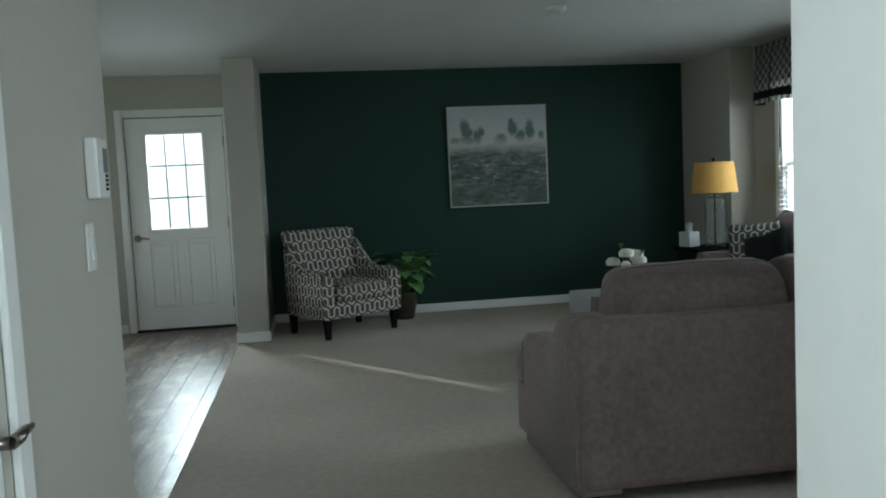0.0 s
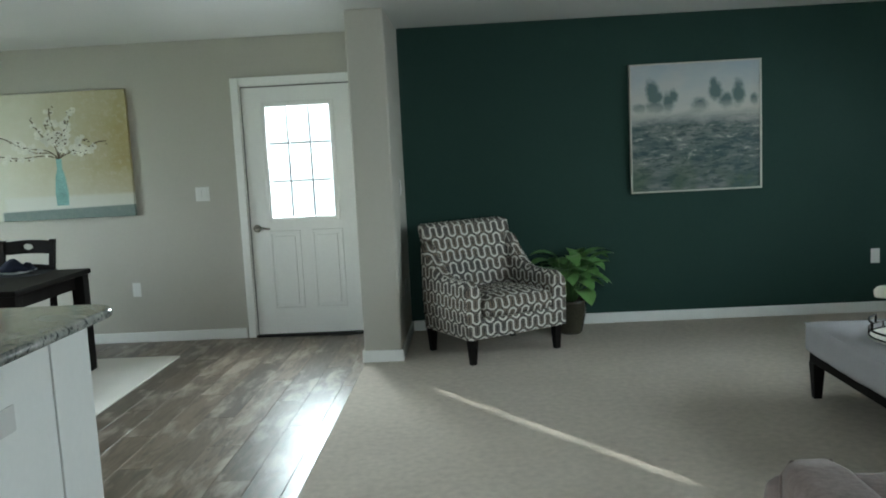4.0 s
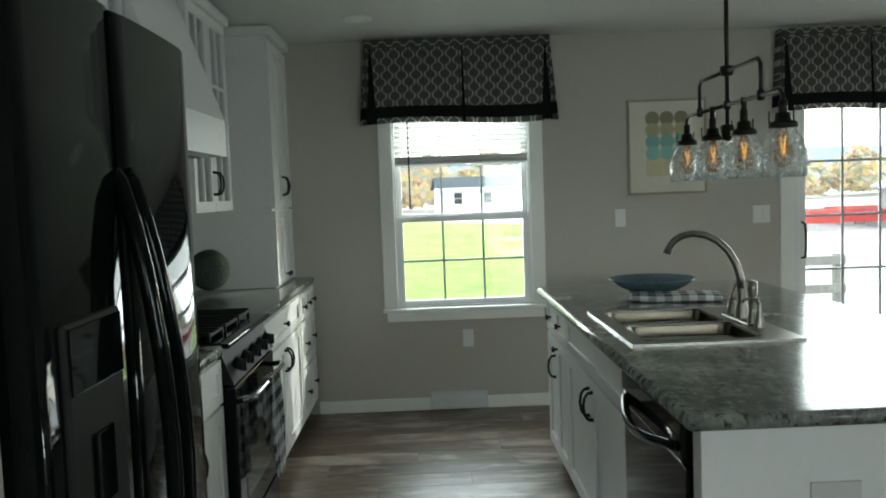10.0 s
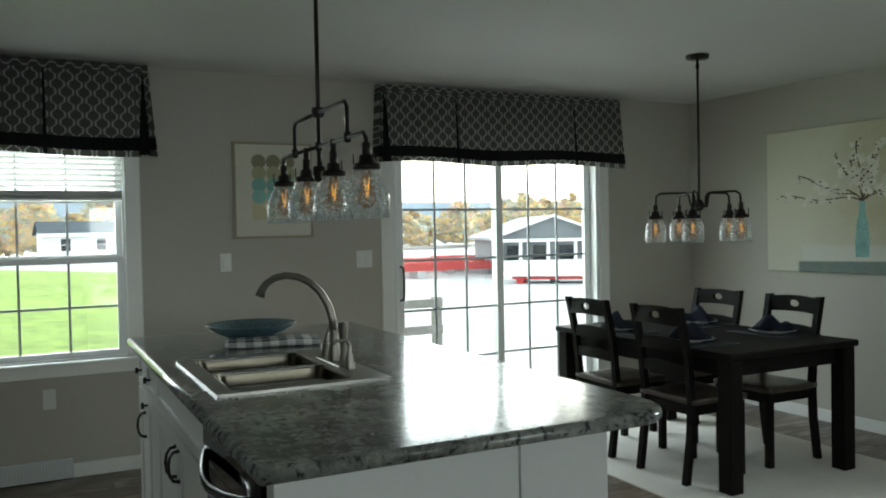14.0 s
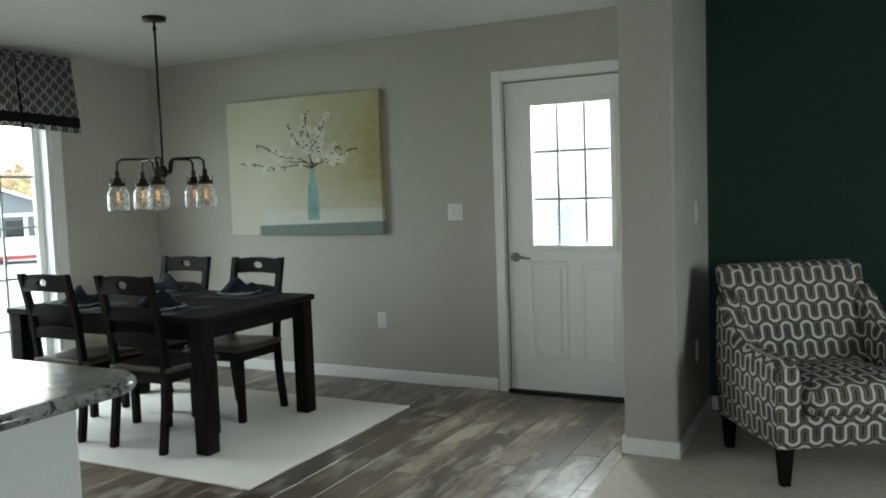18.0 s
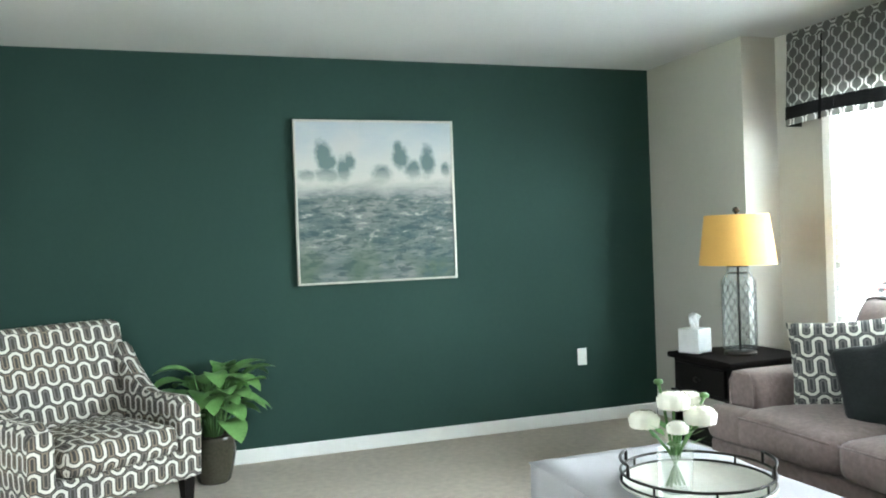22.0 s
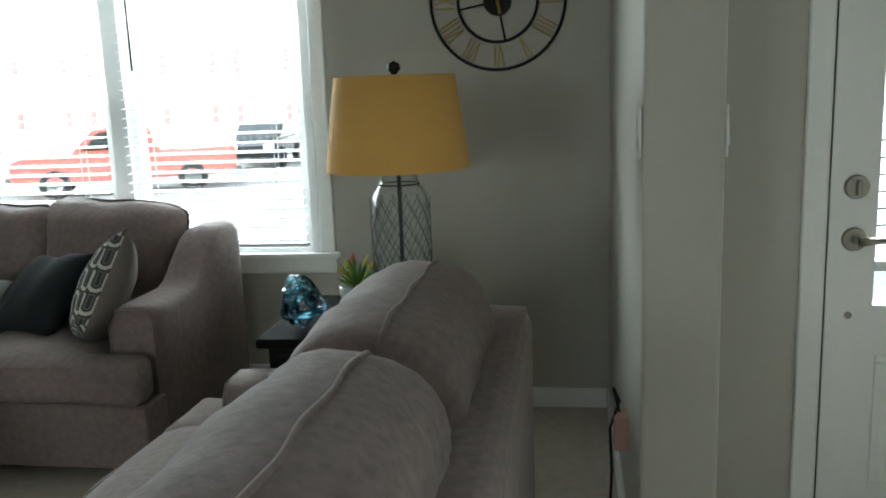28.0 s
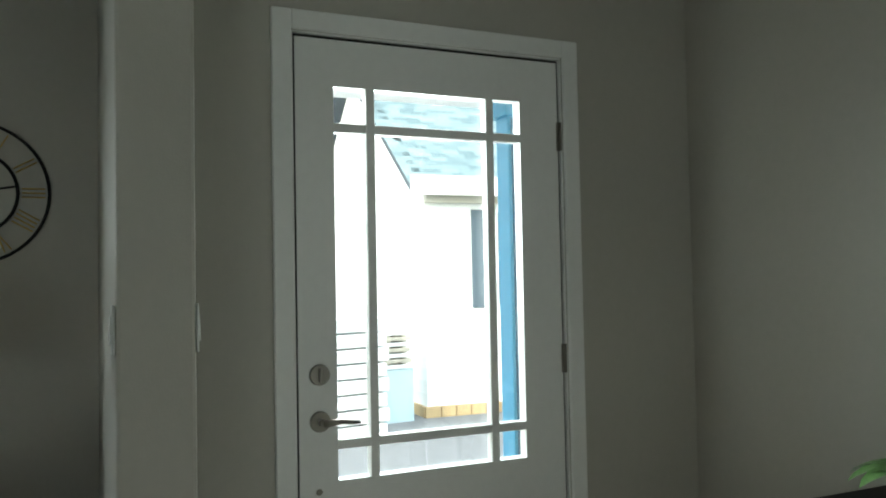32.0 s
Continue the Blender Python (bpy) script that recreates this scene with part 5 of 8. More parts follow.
valance("valance", pose(KX, -5.55, 0, 0, 0, 90), 1.18, 1.885, 2.425, [0.035, 0.62, 1.15], "grey trellis valance with black band over the kitchen window", flare=0.085)
valance("valance", pose(KX, -2.88, 0, 0, 0, 90), 2.04, 1.88, 2.41, [0.03, 0.58, 1.60], "grey trellis valance with black band over the patio door")
valance("valance", pose(FX, -1.215, 0, 0, 0, -90), 3.17, 1.87, 2.40, [0.26, 0.78, 1.28, 1.78, 2.28, 2.78], "wide grey trellis valance with black band over the sofa", flare=0.0)

# ---------------------------------------------------------------- dining
dt = thing("dining_table", "espresso wooden dining table set with plates and navy napkins", "table", pose(-2.735, -1.365, 0.015))
part("tabletop", B((-0.775, 0.775, -0.495, 0.495, 0.70, 0.735), bevel=0.006), ESP, dt)
part("apron", B((-0.70, 0.70, -0.43, -0.405, 0.60, 0.699), (-0.70, 0.70, 0.405, 0.43, 0.60, 0.699), (-0.70, -0.675, -0.405, 0.405, 0.60, 0.699), (0.675, 0.70, -0.405, 0.405, 0.60, 0.699)), ESP, dt)
for sx in (-1, 1):
    for sy in (-1, 1):
        x, y = sx * 0.715, sy * 0.435
        part("leg", B((x - 0.045, x + 0.045, y - 0.045, y + 0.045, 0.0, 0.699), bevel=0.006), ESP, dt)


def dining_chair(m):
    """Ladder-back chair with a pierced crest rail; faces -y, back at +y."""
    c = thing("dining_chair", "black ladder-back dining chair with a saddle wooden seat", "chair", m, "chairs round the dining table")
    bm = bmesh.new()
    cushion(bm, -0.215, 0.215, -0.21, 0.20, 0.425, 0.462, -0.006, 8, 0.014)
    part("seat", bm, SEATW, c, "dark walnut saddle seat")
    for sx in (-1, 1):
        part("front_leg", B((sx * 0.185 - 0.02, sx * 0.185 + 0.02, -0.195, -0.155, 0.0, 0.424), bevel=0.004), ESP, c)
        bm = bmesh.new()
        prev = None
        for z, y in ((0.0, 0.225), (0.25, 0.19), (0.45, 0.18), (0.70, 0.205), (0.957, 0.26)):
            cur = [bm.verts.new((sx * 0.185 + a, y + b, z)) for a, b in ((-0.018, -0.018), (0.018, -0.018), (0.018, 0.018), (-0.018, 0.018))]
            if prev:
                bridge(bm, prev, cur, False)
            else:
                bm.faces.new(cur)
            prev = cur
        bm.faces.new(prev)
        part("back_leg", bm, ESP, c)
    part("seat_rail", B((-0.18, 0.18, -0.19, -0.17, 0.37, 0.424), (-0.18, 0.18, 0.165, 0.185, 0.37, 0.424), (-0.195, -0.175, -0.16, 0.165, 0.37, 0.424), (0.175, 0.195, -0.16, 0.165, 0.37, 0.424)), ESP, c)
    for z, y, h in ((0.605, 0.196, 0.058), (0.738, 0.214, 0.064)):
        bm = bmesh.new()
        prev = None
        for k in range(9):
            t = -1 + k / 4
            cur = [bm.verts.new((t * 0.185, y + 0.012 * (1 - t * t) + b, z + a + (0.016 * (1 - t * t) if a > 0 else 0.006 * (1 - t * t)))) for a, b in ((-h / 2, -0.009), (h / 2, -0.009), (h / 2, 0.009), (-h / 2, 0.009))]
            if prev:
                bridge(bm, prev, cur, False)
            else:
                bm.faces.new(cur)
            prev = cur
        bm.faces.new(prev)
        part("slat", bm, ESP, c)
    # crest rail with an oval hand hole
    bm = bmesh.new()
    n = 24
    def outer(t):
        a = 2 * math.pi * t
        x, z = math.cos(a), math.sin(a)
        s = 1 / max(abs(x), abs(z))
        x, z = x * s, z * s
        return x * 0.190, 0.897 + z * 0.047 + (0.014 * (1 - x * x) if z > 0 else 0.010 * (1 - x * x))
    rings = []
    for yy in (-0.011, 0.011):
        o, i_ = [], []
        for k in range(n):
            x, z = outer((k + 0.5) / n)
            o.append(bm.verts.new((x, 0.247 + 0.014 * (1 - (x / 0.2) ** 2) + yy, z)))
            a = 2 * math.pi * (k + 0.5) / n
            i_.append(bm.verts.new((0.040 * math.cos(a), 0.261 + yy, 0.908 + 0.022 * math.sin(a))))
        rings.append((o, i_))
    for k in range(n):
        j = (k + 1) % n
        for (o, i_) in rings:
            bm.faces.new((o[k], o[j], i_[j], i_[k]))
        bm.faces.new((rings[0][0][k], rings[0][0][j], rings[1][0][j], rings[1][0][k]))
        bm.faces.new((rings[0][1][k], rings[0][1][j], rings[1][1][j], rings[1][1][k]))
    part("crest_rail", bm, ESP, c)
    return c


RUGZ = 0.014
c0 = dining_chair(pose(-2.42, -1.10, RUGZ))
copy_thing(c0, pose(-3.05, -1.08, RUGZ, 0, 0, 2))
copy_thing(c0, pose(-2.42, -1.68, RUGZ, 0, 0, 180))
copy_thing(c0, pose(-3.05, -1.68, RUGZ, 0, 0, 180))

rug = thing("area_rug", "cream low-pile rug under the dining table", "rug", pose(-2.62, -1.36, 0.0015))
bm = bmesh.new()
bx(bm, -1.15, 1.15, -0.77, 0.77, 0.0, 0.012, bevel=0.005)
part("rug_body", bm, RUGM, rug)

NAVY = mat("navy_napkin", (0.015, 0.02, 0.045), 0.85, var=0.2, scale=20, bump=0.2, bscale=200)
SLATE = mat("slate_placemat", (0.03, 0.033, 0.04), 0.9, var=0.3, scale=60, bump=0.4, bscale=200)
CERAM = mat("white_glazed_plate", (0.72, 0.72, 0.70), 0.2, var=0.03)
TZ = 0.751
for x, y, a in ((-2.42, -1.03, 0), (-3.05, -1.03, 0), (-2.42, -1.69, 180), (-3.05, -1.69, 180)):
    pmt = thing("placemat", "dark woven placemat on the dining table", "placemat", pose(x, y, TZ, 0, 0, a), "table settings")
    part("mat", B((-0.22, 0.22, -0.155, 0.155, 0.0, 0.004), bevel=0.0015, seg=1), SLATE, pmt)
    pl = thing("dinner_plate", "white dinner plate on a dark placemat", "plate", pose(x, y, TZ + 0.0045), "table settings")
    part("plate", lathe(bmesh.new(), [(0.0, 0.0), (0.08, 0.0), (0.09, 0.006), (0.135, 0.018), (0.136, 0.021), (0.09, 0.011), (0.0, 0.008)], n=36), CERAM, pl)
    npk = thing("napkin", "navy cloth napkin folded on the plate", "napkin", pose(x, y, TZ + 0.0125, 0, 0, a + 20), "table settings")
    bm = bmesh.new()
    rows = []
    for i in range(9):
        row = []
        for j in range(9):
            u, w = (i - 4) / 4, (j - 4) / 4
            fan = max(0.0, 1 - abs(u)) ** 0.8
            row.append(bm.verts.new((u * 0.13, w * 0.075 * (0.35 + 0.65 * abs(u)), 0.004 + 0.085 * fan ** 0.7 * (1 - w * w) * (1 + 0.35 * math.sin(5 * u + 3 * w + x * 4)) + 0.008 * math.sin(9 * u + 7 * w))))
        rows.append(row)
    for i in range(8):
        for j in range(8):
            bm.faces.new((rows[i][j], rows[i + 1][j], rows[i + 1][j + 1], rows[i][j + 1])).smooth = True
    bmesh.ops.solidify(bm, geom=bm.faces[:], thickness=0.003)
    part("cloth", bm, NAVY, npk)

ch2 = thing("dining_chandelier", "dark bronze five-arm chandelier with seeded glass shades", "chandelier", pose(-2.65, -1.385, 0))
part("canopy", lathe(bmesh.new(), [(0.0, H - 0.001), (0.07, H - 0.001), (0.066, H - 0.022), (0.0, H - 0.024)], n=26), BRONZE, ch2)
bm = cyl(bmesh.new(), (0, 0, 1.53), (0, 0, H - 0.02), 0.007, n=12)
lathe(bm, [(0.0, 1.57), (0.018, 1.565), (0.03, 1.54), (0.03, 1.515), (0.015, 1.50), (0.0, 1.495)], n=18)
lathe(bm, [(0.0, H - 0.05), (0.011, H - 0.055), (0.011, H - 0.08), (0.0, H - 0.085)], n=12)
part("rod", bm, BRONZE, ch2)
DROP = -0.03
for k in range(5):
    a = radians(72 * k + 20)
    cx, sx_ = math.cos(a), math.sin(a)
    pts = [(q * cx, q * sx_, z + DROP) for q, z in ((0.02, 1.55), (0.05, 1.555), (0.06, 1.62), (0.08, 1.638), (0.23, 1.638), (0.255, 1.62), (0.26, 1.55))]
    part("arm", tube(bmesh.new(), pts, 0.007, 10), BRONZE, ch2)
    seeded_shade(ch2, (0.26 * cx, 0.26 * sx_, 1.57 + DROP), 0.062, 0.145)

# ---------------------------------------------------------------- pictures
def canvas_nodes(name):
    m, nt, b = stripes(None, name, 0.9)
    b.inputs["Specular IOR Level"].default_value = 0.1
    sep = nt.nodes.new("ShaderNodeSeparateXYZ")
    co = nt.nodes.new("ShaderNodeTexCoord").outputs["Object"]
    nt.links.new(co, sep.inputs[0])
    return m, nt, b, co, sep.outputs[0], sep.outputs[2]


def field_mat():
    """A hazy meadow: pale sky, soft teal trees, a mist line, a field in broken strokes."""
    m, nt, b, co, x, z = canvas_nodes("meadow_canvas")
    strokes = nt.nodes.new("ShaderNodeMapping")
    strokes.inputs["Scale"].default_value = (1.0, 1.0, 3.2)
    nt.links.new(co, strokes.inputs["Vector"])
    n1, n2 = noise_node(nt, strokes.outputs[0], 3.5, 4, 0.6, 0.5), noise_node(nt, strokes.outputs[0], 12, 5, 0.65, 0.4)
    n3, n4 = noise_node(nt, co, 15, 6, 0.68), noise_node(nt, co, 4.2, 3, 0.5, 0.3)
    c = mixcol(nt, step(nt, mth(nt, 'MULTIPLY_ADD', n1, 0.25, z), 0.36, 0.62), (0.50, 0.51, 0.49), (0.37, 0.42, 0.47))
    c = mixcol(nt, mth(nt, 'MULTIPLY', step(nt, n4, 0.45, 0.7), 0.45), c, (0.52, 0.49, 0.45))
    # tree masses: a soft ellipse each, broken by the brush
    mass = None
    for tx, tz, rx, rz in ((-0.335, 0.30, 0.05, 0.085), (-0.31, 0.24, 0.06, 0.05), (-0.31, 0.165, 0.08, 0.045), (-0.21, 0.20, 0.045, 0.08), (-0.17, 0.25, 0.035, 0.05), (-0.44, 0.16, 0.06, 0.035), (0.035, 0.165, 0.065, 0.055), (0.145, 0.33, 0.03, 0.05), (0.16, 0.27, 0.055, 0.07), (0.24, 0.19, 0.055, 0.06), (0.335, 0.235, 0.045, 0.10), (0.46, 0.19, 0.03, 0.045)):
        dx, dz = mth(nt, 'DIVIDE', mth(nt, 'SUBTRACT', x, tx), rx), mth(nt, 'DIVIDE', mth(nt, 'SUBTRACT', z, tz), rz)
        d = mth(nt, 'SUBTRACT', 1.0, mth(nt, 'SQRT', mth(nt, 'ADD', mth(nt, 'MULTIPLY', dx, dx), mth(nt, 'MULTIPLY', dz, dz))))
        mass = d if mass is None else mth(nt, 'MAXIMUM', mass, d)
    fuzz = mth(nt, 'ADD', mass, mth(nt, 'MULTIPLY', mth(nt, 'SUBTRACT', n3, 0.5), 1.6))
    c = mixcol(nt, mth(nt, 'MULTIPLY', step(nt, fuzz, -0.30, 0.35), 0.85), c, (0.075, 0.135, 0.135))
    # the field: warm and cool greys, light flecks in the middle, darker and greener below
    fld = mixcol(nt, step(nt, n1, 0.38, 0.62), (0.095, 0.130, 0.130), (0.215, 0.225, 0.215))
    fld = mixcol(nt, mth(nt, 'MULTIPLY', step(nt, n2, 0.48, 0.40), 0.75), fld, (0.050, 0.082, 0.085))
    fld = mixcol(nt, mth(nt, 'MULTIPLY', mth(nt, 'MULTIPLY', step(nt, z, -0.18, -0.42), step(nt, n4, 0.40, 0.58)), 0.7), fld, (0.085, 0.125, 0.085))
    fld = mixcol(nt, mth(nt, 'MULTIPLY', mth(nt, 'MULTIPLY', step(nt, x, 0.05, 0.30), step(nt, n3, 0.46, 0.60)), 0.5), fld, (0.07, 0.115, 0.125))
    fleck = mth(nt, 'MULTIPLY', step(nt, n2, 0.57, 0.67), step(nt, mth(nt, 'ABSOLUTE', mth(nt, 'ADD', z, 0.13)), 0.26, 0.05))
    fld = mixcol(nt, mth(nt, 'MULTIPLY', fleck, 0.8), fld, (0.50, 0.48, 0.43))
    low = mth(nt, 'MULTIPLY_ADD', n1, 0.10, z)
    c = mixcol(nt, mth(nt, 'MULTIPLY', mth(nt, 'MULTIPLY', step(nt, low, 0.26, 0.17), step(nt, low, 0.08, 0.14)), 0.7), c, (0.56, 0.54, 0.50))
    c = mixcol(nt, step(nt, low, 0.19, 0.06), c, fld)
    nt.links.new(c, b.inputs["Base Color"])
    return m


def bouquet_mat():
    """A warm pale wall over a grey-blue table edge."""
    m, nt, b, co, x, z = canvas_nodes("still_life_canvas")
    n1, n2 = noise_node(nt, co, 2.5, 5, 0.6, 0.6), noise_node(nt, co, 22, 5, 0.7)
    bg = mixcol(nt, step(nt, mth(nt, 'MULTIPLY_ADD', n1, 0.9, x), 0.15, 1.25), (0.64, 0.62, 0.51), (0.40, 0.34, 0.17))
    bg = mixcol(nt, mth(nt, 'MULTIPLY', step(nt, n2, 0.5, 0.75), 0.35), bg, (0.68, 0.67, 0.60))
    bg = mixcol(nt, mth(nt, 'MULTIPLY', step(nt, z, -0.10, -0.40), 0.55), bg, (0.62, 0.61, 0.55))
    bg = mixcol(nt, mth(nt, 'MULTIPLY', mth(nt, 'MULTIPLY', step(nt, z, -0.31, -0.335), step(nt, mth(nt, 'MULTIPLY_ADD', n1, 0.2, x), -0.30, -0.27)), 0.7), bg, (0.66, 0.66, 0.62))
    tb = mixcol(nt, n2, (0.14, 0.20, 0.20), (0.30, 0.33, 0.30))
    edge_ = step(nt, mth(nt, 'ADD', z, mth(nt, 'MULTIPLY', x, -0.02)), -0.425, -0.435)
    right = step(nt, x, -0.42, -0.40)
    c = mixcol(nt, mth(nt, 'MULTIPLY', edge_, right), bg, tb)
    nt.links.new(c, b.inputs["Base Color"])
    return m


pf = thing("meadow_painting", "framed painting of hazy trees over a meadow, on the green wall", "painting", pose(2.59, 0.0, 1.55))
part("canvas", B((-0.50, 0.50, -0.034, -0.004, -0.492, 0.492)), field_mat(), pf)
bm = B((-0.513, -0.50, -0.045, -0.002, -0.505, 0.505), (0.50, 0.513, -0.045, -0.002, -0.505, 0.505), (-0.50, 0.50, -0.045, -0.002, -0.505, -0.492), (-0.50, 0.50, -0.045, -0.002, 0.492, 0.505), bevel=0.002, seg=1)
part("frame", bm, mat("pale_silver_frame", (0.5, 0.48, 0.42), 0.35, 0.4), pf, "thin pale silver frame")
rng = random.Random(7)


def blob(bm, x, z, r, y, sq=1.0):
    n = 11
    vs = [bm.verts.new((x + r * rng.uniform(0.65, 1.15) * math.cos(2 * math.pi * k / n), y, z + sq * r * rng.uniform(0.65, 1.15) * math.sin(2 * math.pi * k / n))) for k in range(n)]
    bm.faces.new(vs)


ps = thing("still_life_painting", "large unframed canvas of white blossom in a teal bottle", "painting", pose(-2.635, 0.0, 1.575))
part("canvas", B((-0.69, 0.69, -0.042, -0.003, -0.512, 0.512), bevel=0.004), bouquet_mat(), ps)
TEALP = mat("painted_teal_bottle", (0.24, 0.44, 0.42), 0.7, var=0.5, scale=25)
TWIG = mat("painted_brown_twig", (0.10, 0.07, 0.045), 0.8, var=0.3)
BLOS = mat("painted_blossom", (0.66, 0.64, 0.56), 0.8, var=0.35, scale=40)
bm = bmesh.new()
bo = [(-0.05, -0.40), (0.05, -0.40), (0.055, -0.30), (0.04, -0.16), (0.022, -0.10), (0.024, -0.02), (-0.024, -0.02), (-0.022, -0.10), (-0.04, -0.16), (-0.055, -0.30)]
bm.faces.new([bm.verts.new((0.10 + x, -0.0435, z)) for x, z in bo])
part("painted_bottle", bm, TEALP, ps)
for ex, ez in ((-0.56, 0.03), (-0.40, 0.17), (-0.26, 0.10), (-0.10, 0.30), (0.07, 0.38), (0.02, 0.28), (0.27, 0.36), (0.22, 0.25), (0.36, 0.12), (0.51, 0.10), (0.15, 0.18)):
    bm = bmesh.new()
    pts = [Vector((0.10 + (ex - 0.10) * t + 0.02 * math.sin(6 * t), -0.0428, -0.02 + (ez + 0.02) * t ** 0.8 + 0.015 * math.sin(9 * t))) for t in [k / 8 for k in range(9)]]
    tube(bm, pts, 0.0042, 5)
    for k in range(6):
        p = pts[3 + k % 6]
        blob(bm, p.x + rng.uniform(-0.03, 0.03), p.z + rng.uniform(-0.03, 0.03), rng.uniform(0.006, 0.013), -0.0474, 0.7)
    part("painted_twig", bm, TWIG, ps)
    bm = bmesh.new()
    for k in range(10):
        t = rng.uniform(0.4, 1.0)
        p = pts[int(t * 8)]
        blob(bm, p.x + rng.uniform(-0.03, 0.03), p.z + rng.uniform(-0.03, 0.03), rng.uniform(0.018, 0.035), -0.0462 - 0.0001 * k)
    part("painted_blossom", bm, BLOS, ps)

pk = thing("dot_print", "framed print of three rows of dots above a cream field", "picture", pose(KX, -3.60, 1.69, 0, 0, 90))
part("frame", B((-0.26, -0.245, -0.03, -0.002, -0.31, 0.31), (0.245, 0.26, -0.03, -0.002, -0.31, 0.31), (-0.245, 0.245, -0.03, -0.002, -0.31, -0.295), (-0.245, 0.245, -0.03, -0.002, 0.295, 0.31), bevel=0.002, seg=1), mat("brown_wood_frame", (0.34, 0.29, 0.21), 0.5), pk, "thin brown wooden frame")
part("sheet", B((-0.245, 0.245, -0.018, -0.003, -0.295, 0.295)), mat("cream_paper", (0.66, 0.64, 0.55), 0.8, var=0.05), pk)
part("field", B((-0.14, 0.14, -0.0195, -0.0181, -0.19, -0.06)), mat("yellow_wash", (0.60, 0.56, 0.36), 0.8, var=0.1), pk)
for r, colr in ((0, (0.25, 0.24, 0.16)), (1, (0.42, 0.40, 0.24)), (2, (0.24, 0.46, 0.42)), (3, (0.30, 0.55, 0.50))):
    mt = mat("dot_ink", colr, 0.8, var=0.15, scale=30)
    for cidx in range(3):
        bm = bmesh.new()
        cyl(bm, (-0.095 + 0.095 * cidx, -0.0182, 0.185 - 0.075 * r), (-0.095 + 0.095 * cidx, -0.0192 - 0.0004 * r, 0.185 - 0.075 * r), 0.047, n=22)
        part("dot", bm, mt, pk)

# ---------------------------------------------------------------- clock
ck = thing("wall_clock", "round black metal clock with gold Roman numerals", "clock", pose(BX, -5.073, 1.665, 0, 0, -90))
for r in (0.262, 0.155):
    part("rim", tube(bmesh.new(), [(r * math.cos(2 * math.pi * k / 48), -0.016, r * math.sin(2 * math.pi * k / 48)) for k in range(48)], 0.006, 8, closed=True), BLACKM, ck)
part("hub", cyl(bmesh.new(), (0, -0.004, 0), (0, -0.022, 0), 0.055, n=30), BLACKM, ck)
for a in (10, 100, 190, 280):
    c_, s_ = math.cos(radians(a)), math.sin(radians(a))
    part("spoke", tube(bmesh.new(), [(0.05 * c_, -0.013, 0.05 * s_), (0.155 * c_, -0.013, 0.155 * s_)], 0.004, 6), BLACKM, ck)
GOLD = mat("brushed_gold", (0.55, 0.38, 0.10), 0.4, 0.7)
NUM = {1: "I", 2: "II", 3: "III", 4: "IIII", 5: "V", 6: "VI", 7: "VII", 8: "VIII", 9: "IX", 10: "X", 11: "XI", 12: "XII"}
for h in range(1, 13):
    bm = bmesh.new()
    a = radians(90 - 30 * h)
    strokes_ = []
    u = 0.0
    for chh in NUM[h]:
        if chh == "I":
            strokes_.append((u, u)); u += 0.016
        elif chh == "V":
            strokes_ += [(u, u + 0.012), (u + 0.024, u + 0.012)]; u += 0.034
        else:
            strokes_ += [(u, u + 0.026), (u + 0.026, u)]; u += 0.036
    off = (u - 0.012) / 2
    for t0, t1 in strokes_:
        p0, p1 = Vector((t0 - off, -0.016, 0.248)), Vector((t1 - off, -0.016, 0.168))
        rot = Matrix.Rotation(-(a - math.pi / 2), 3, 'Y')
        tube(bm, [rot @ p0, rot @ p1], 0.0028, 6)
    part("numeral", bm, GOLD, ck, "gold Roman numeral")
for a, L, w in ((102, 0.13, 0.006), (96, 0.20, 0.004)):
    c_, s_ = math.cos(radians(a)), math.sin(radians(a))
    part("clock_pointer", tube(bmesh.new(), [(-0.05 * c_, -0.026, -0.05 * s_), (L * c_, -0.026, L * s_)], w, 6), GOLD, ck)

# ---------------------------------------------------------------- seating
def sloped_arm(bm, x0, x1, y0, y1, zf, zb, r=0.04):
    """An arm that sweeps up from the front (y0) to the back (y1)."""
    n = 14
    prev = None
    for k in range(n + 1):
        t = k / n
        y = y0 + (y1 - y0) * t
        s = 0 if t < 0.42 else min(1, (t - 0.42) / 0.38)
        z = zf + (zb - zf) * (3 * s * s - 2 * s ** 3)
        ins = 0.015 if k in (0, n) else 0.0
        cur = [bm.verts.new(p) for p in ((x0 + ins, y, 0.05), (x1 - ins, y, 0.05), (x1 - ins, y, z - r), (x1 - r * 0.4 - ins, y, z - r * 0.3), (x1 - r - ins, y, z), (x0 + r + ins, y, z), (x0 + r * 0.4 + ins, y, z - r * 0.3), (x0 + ins, y, z - r))]
        if prev:
            bridge(bm, prev, cur)
        else:
            bm.faces.new(cur)
        prev = cur
    bm.faces.new(prev[::-1])
    return bm


def ridge(s, tall):
    """Height of a loose cushion's top seam along its length."""
    return tall + 0.046 - 0.07 * abs(s) ** 16 - 0.010 * s * s


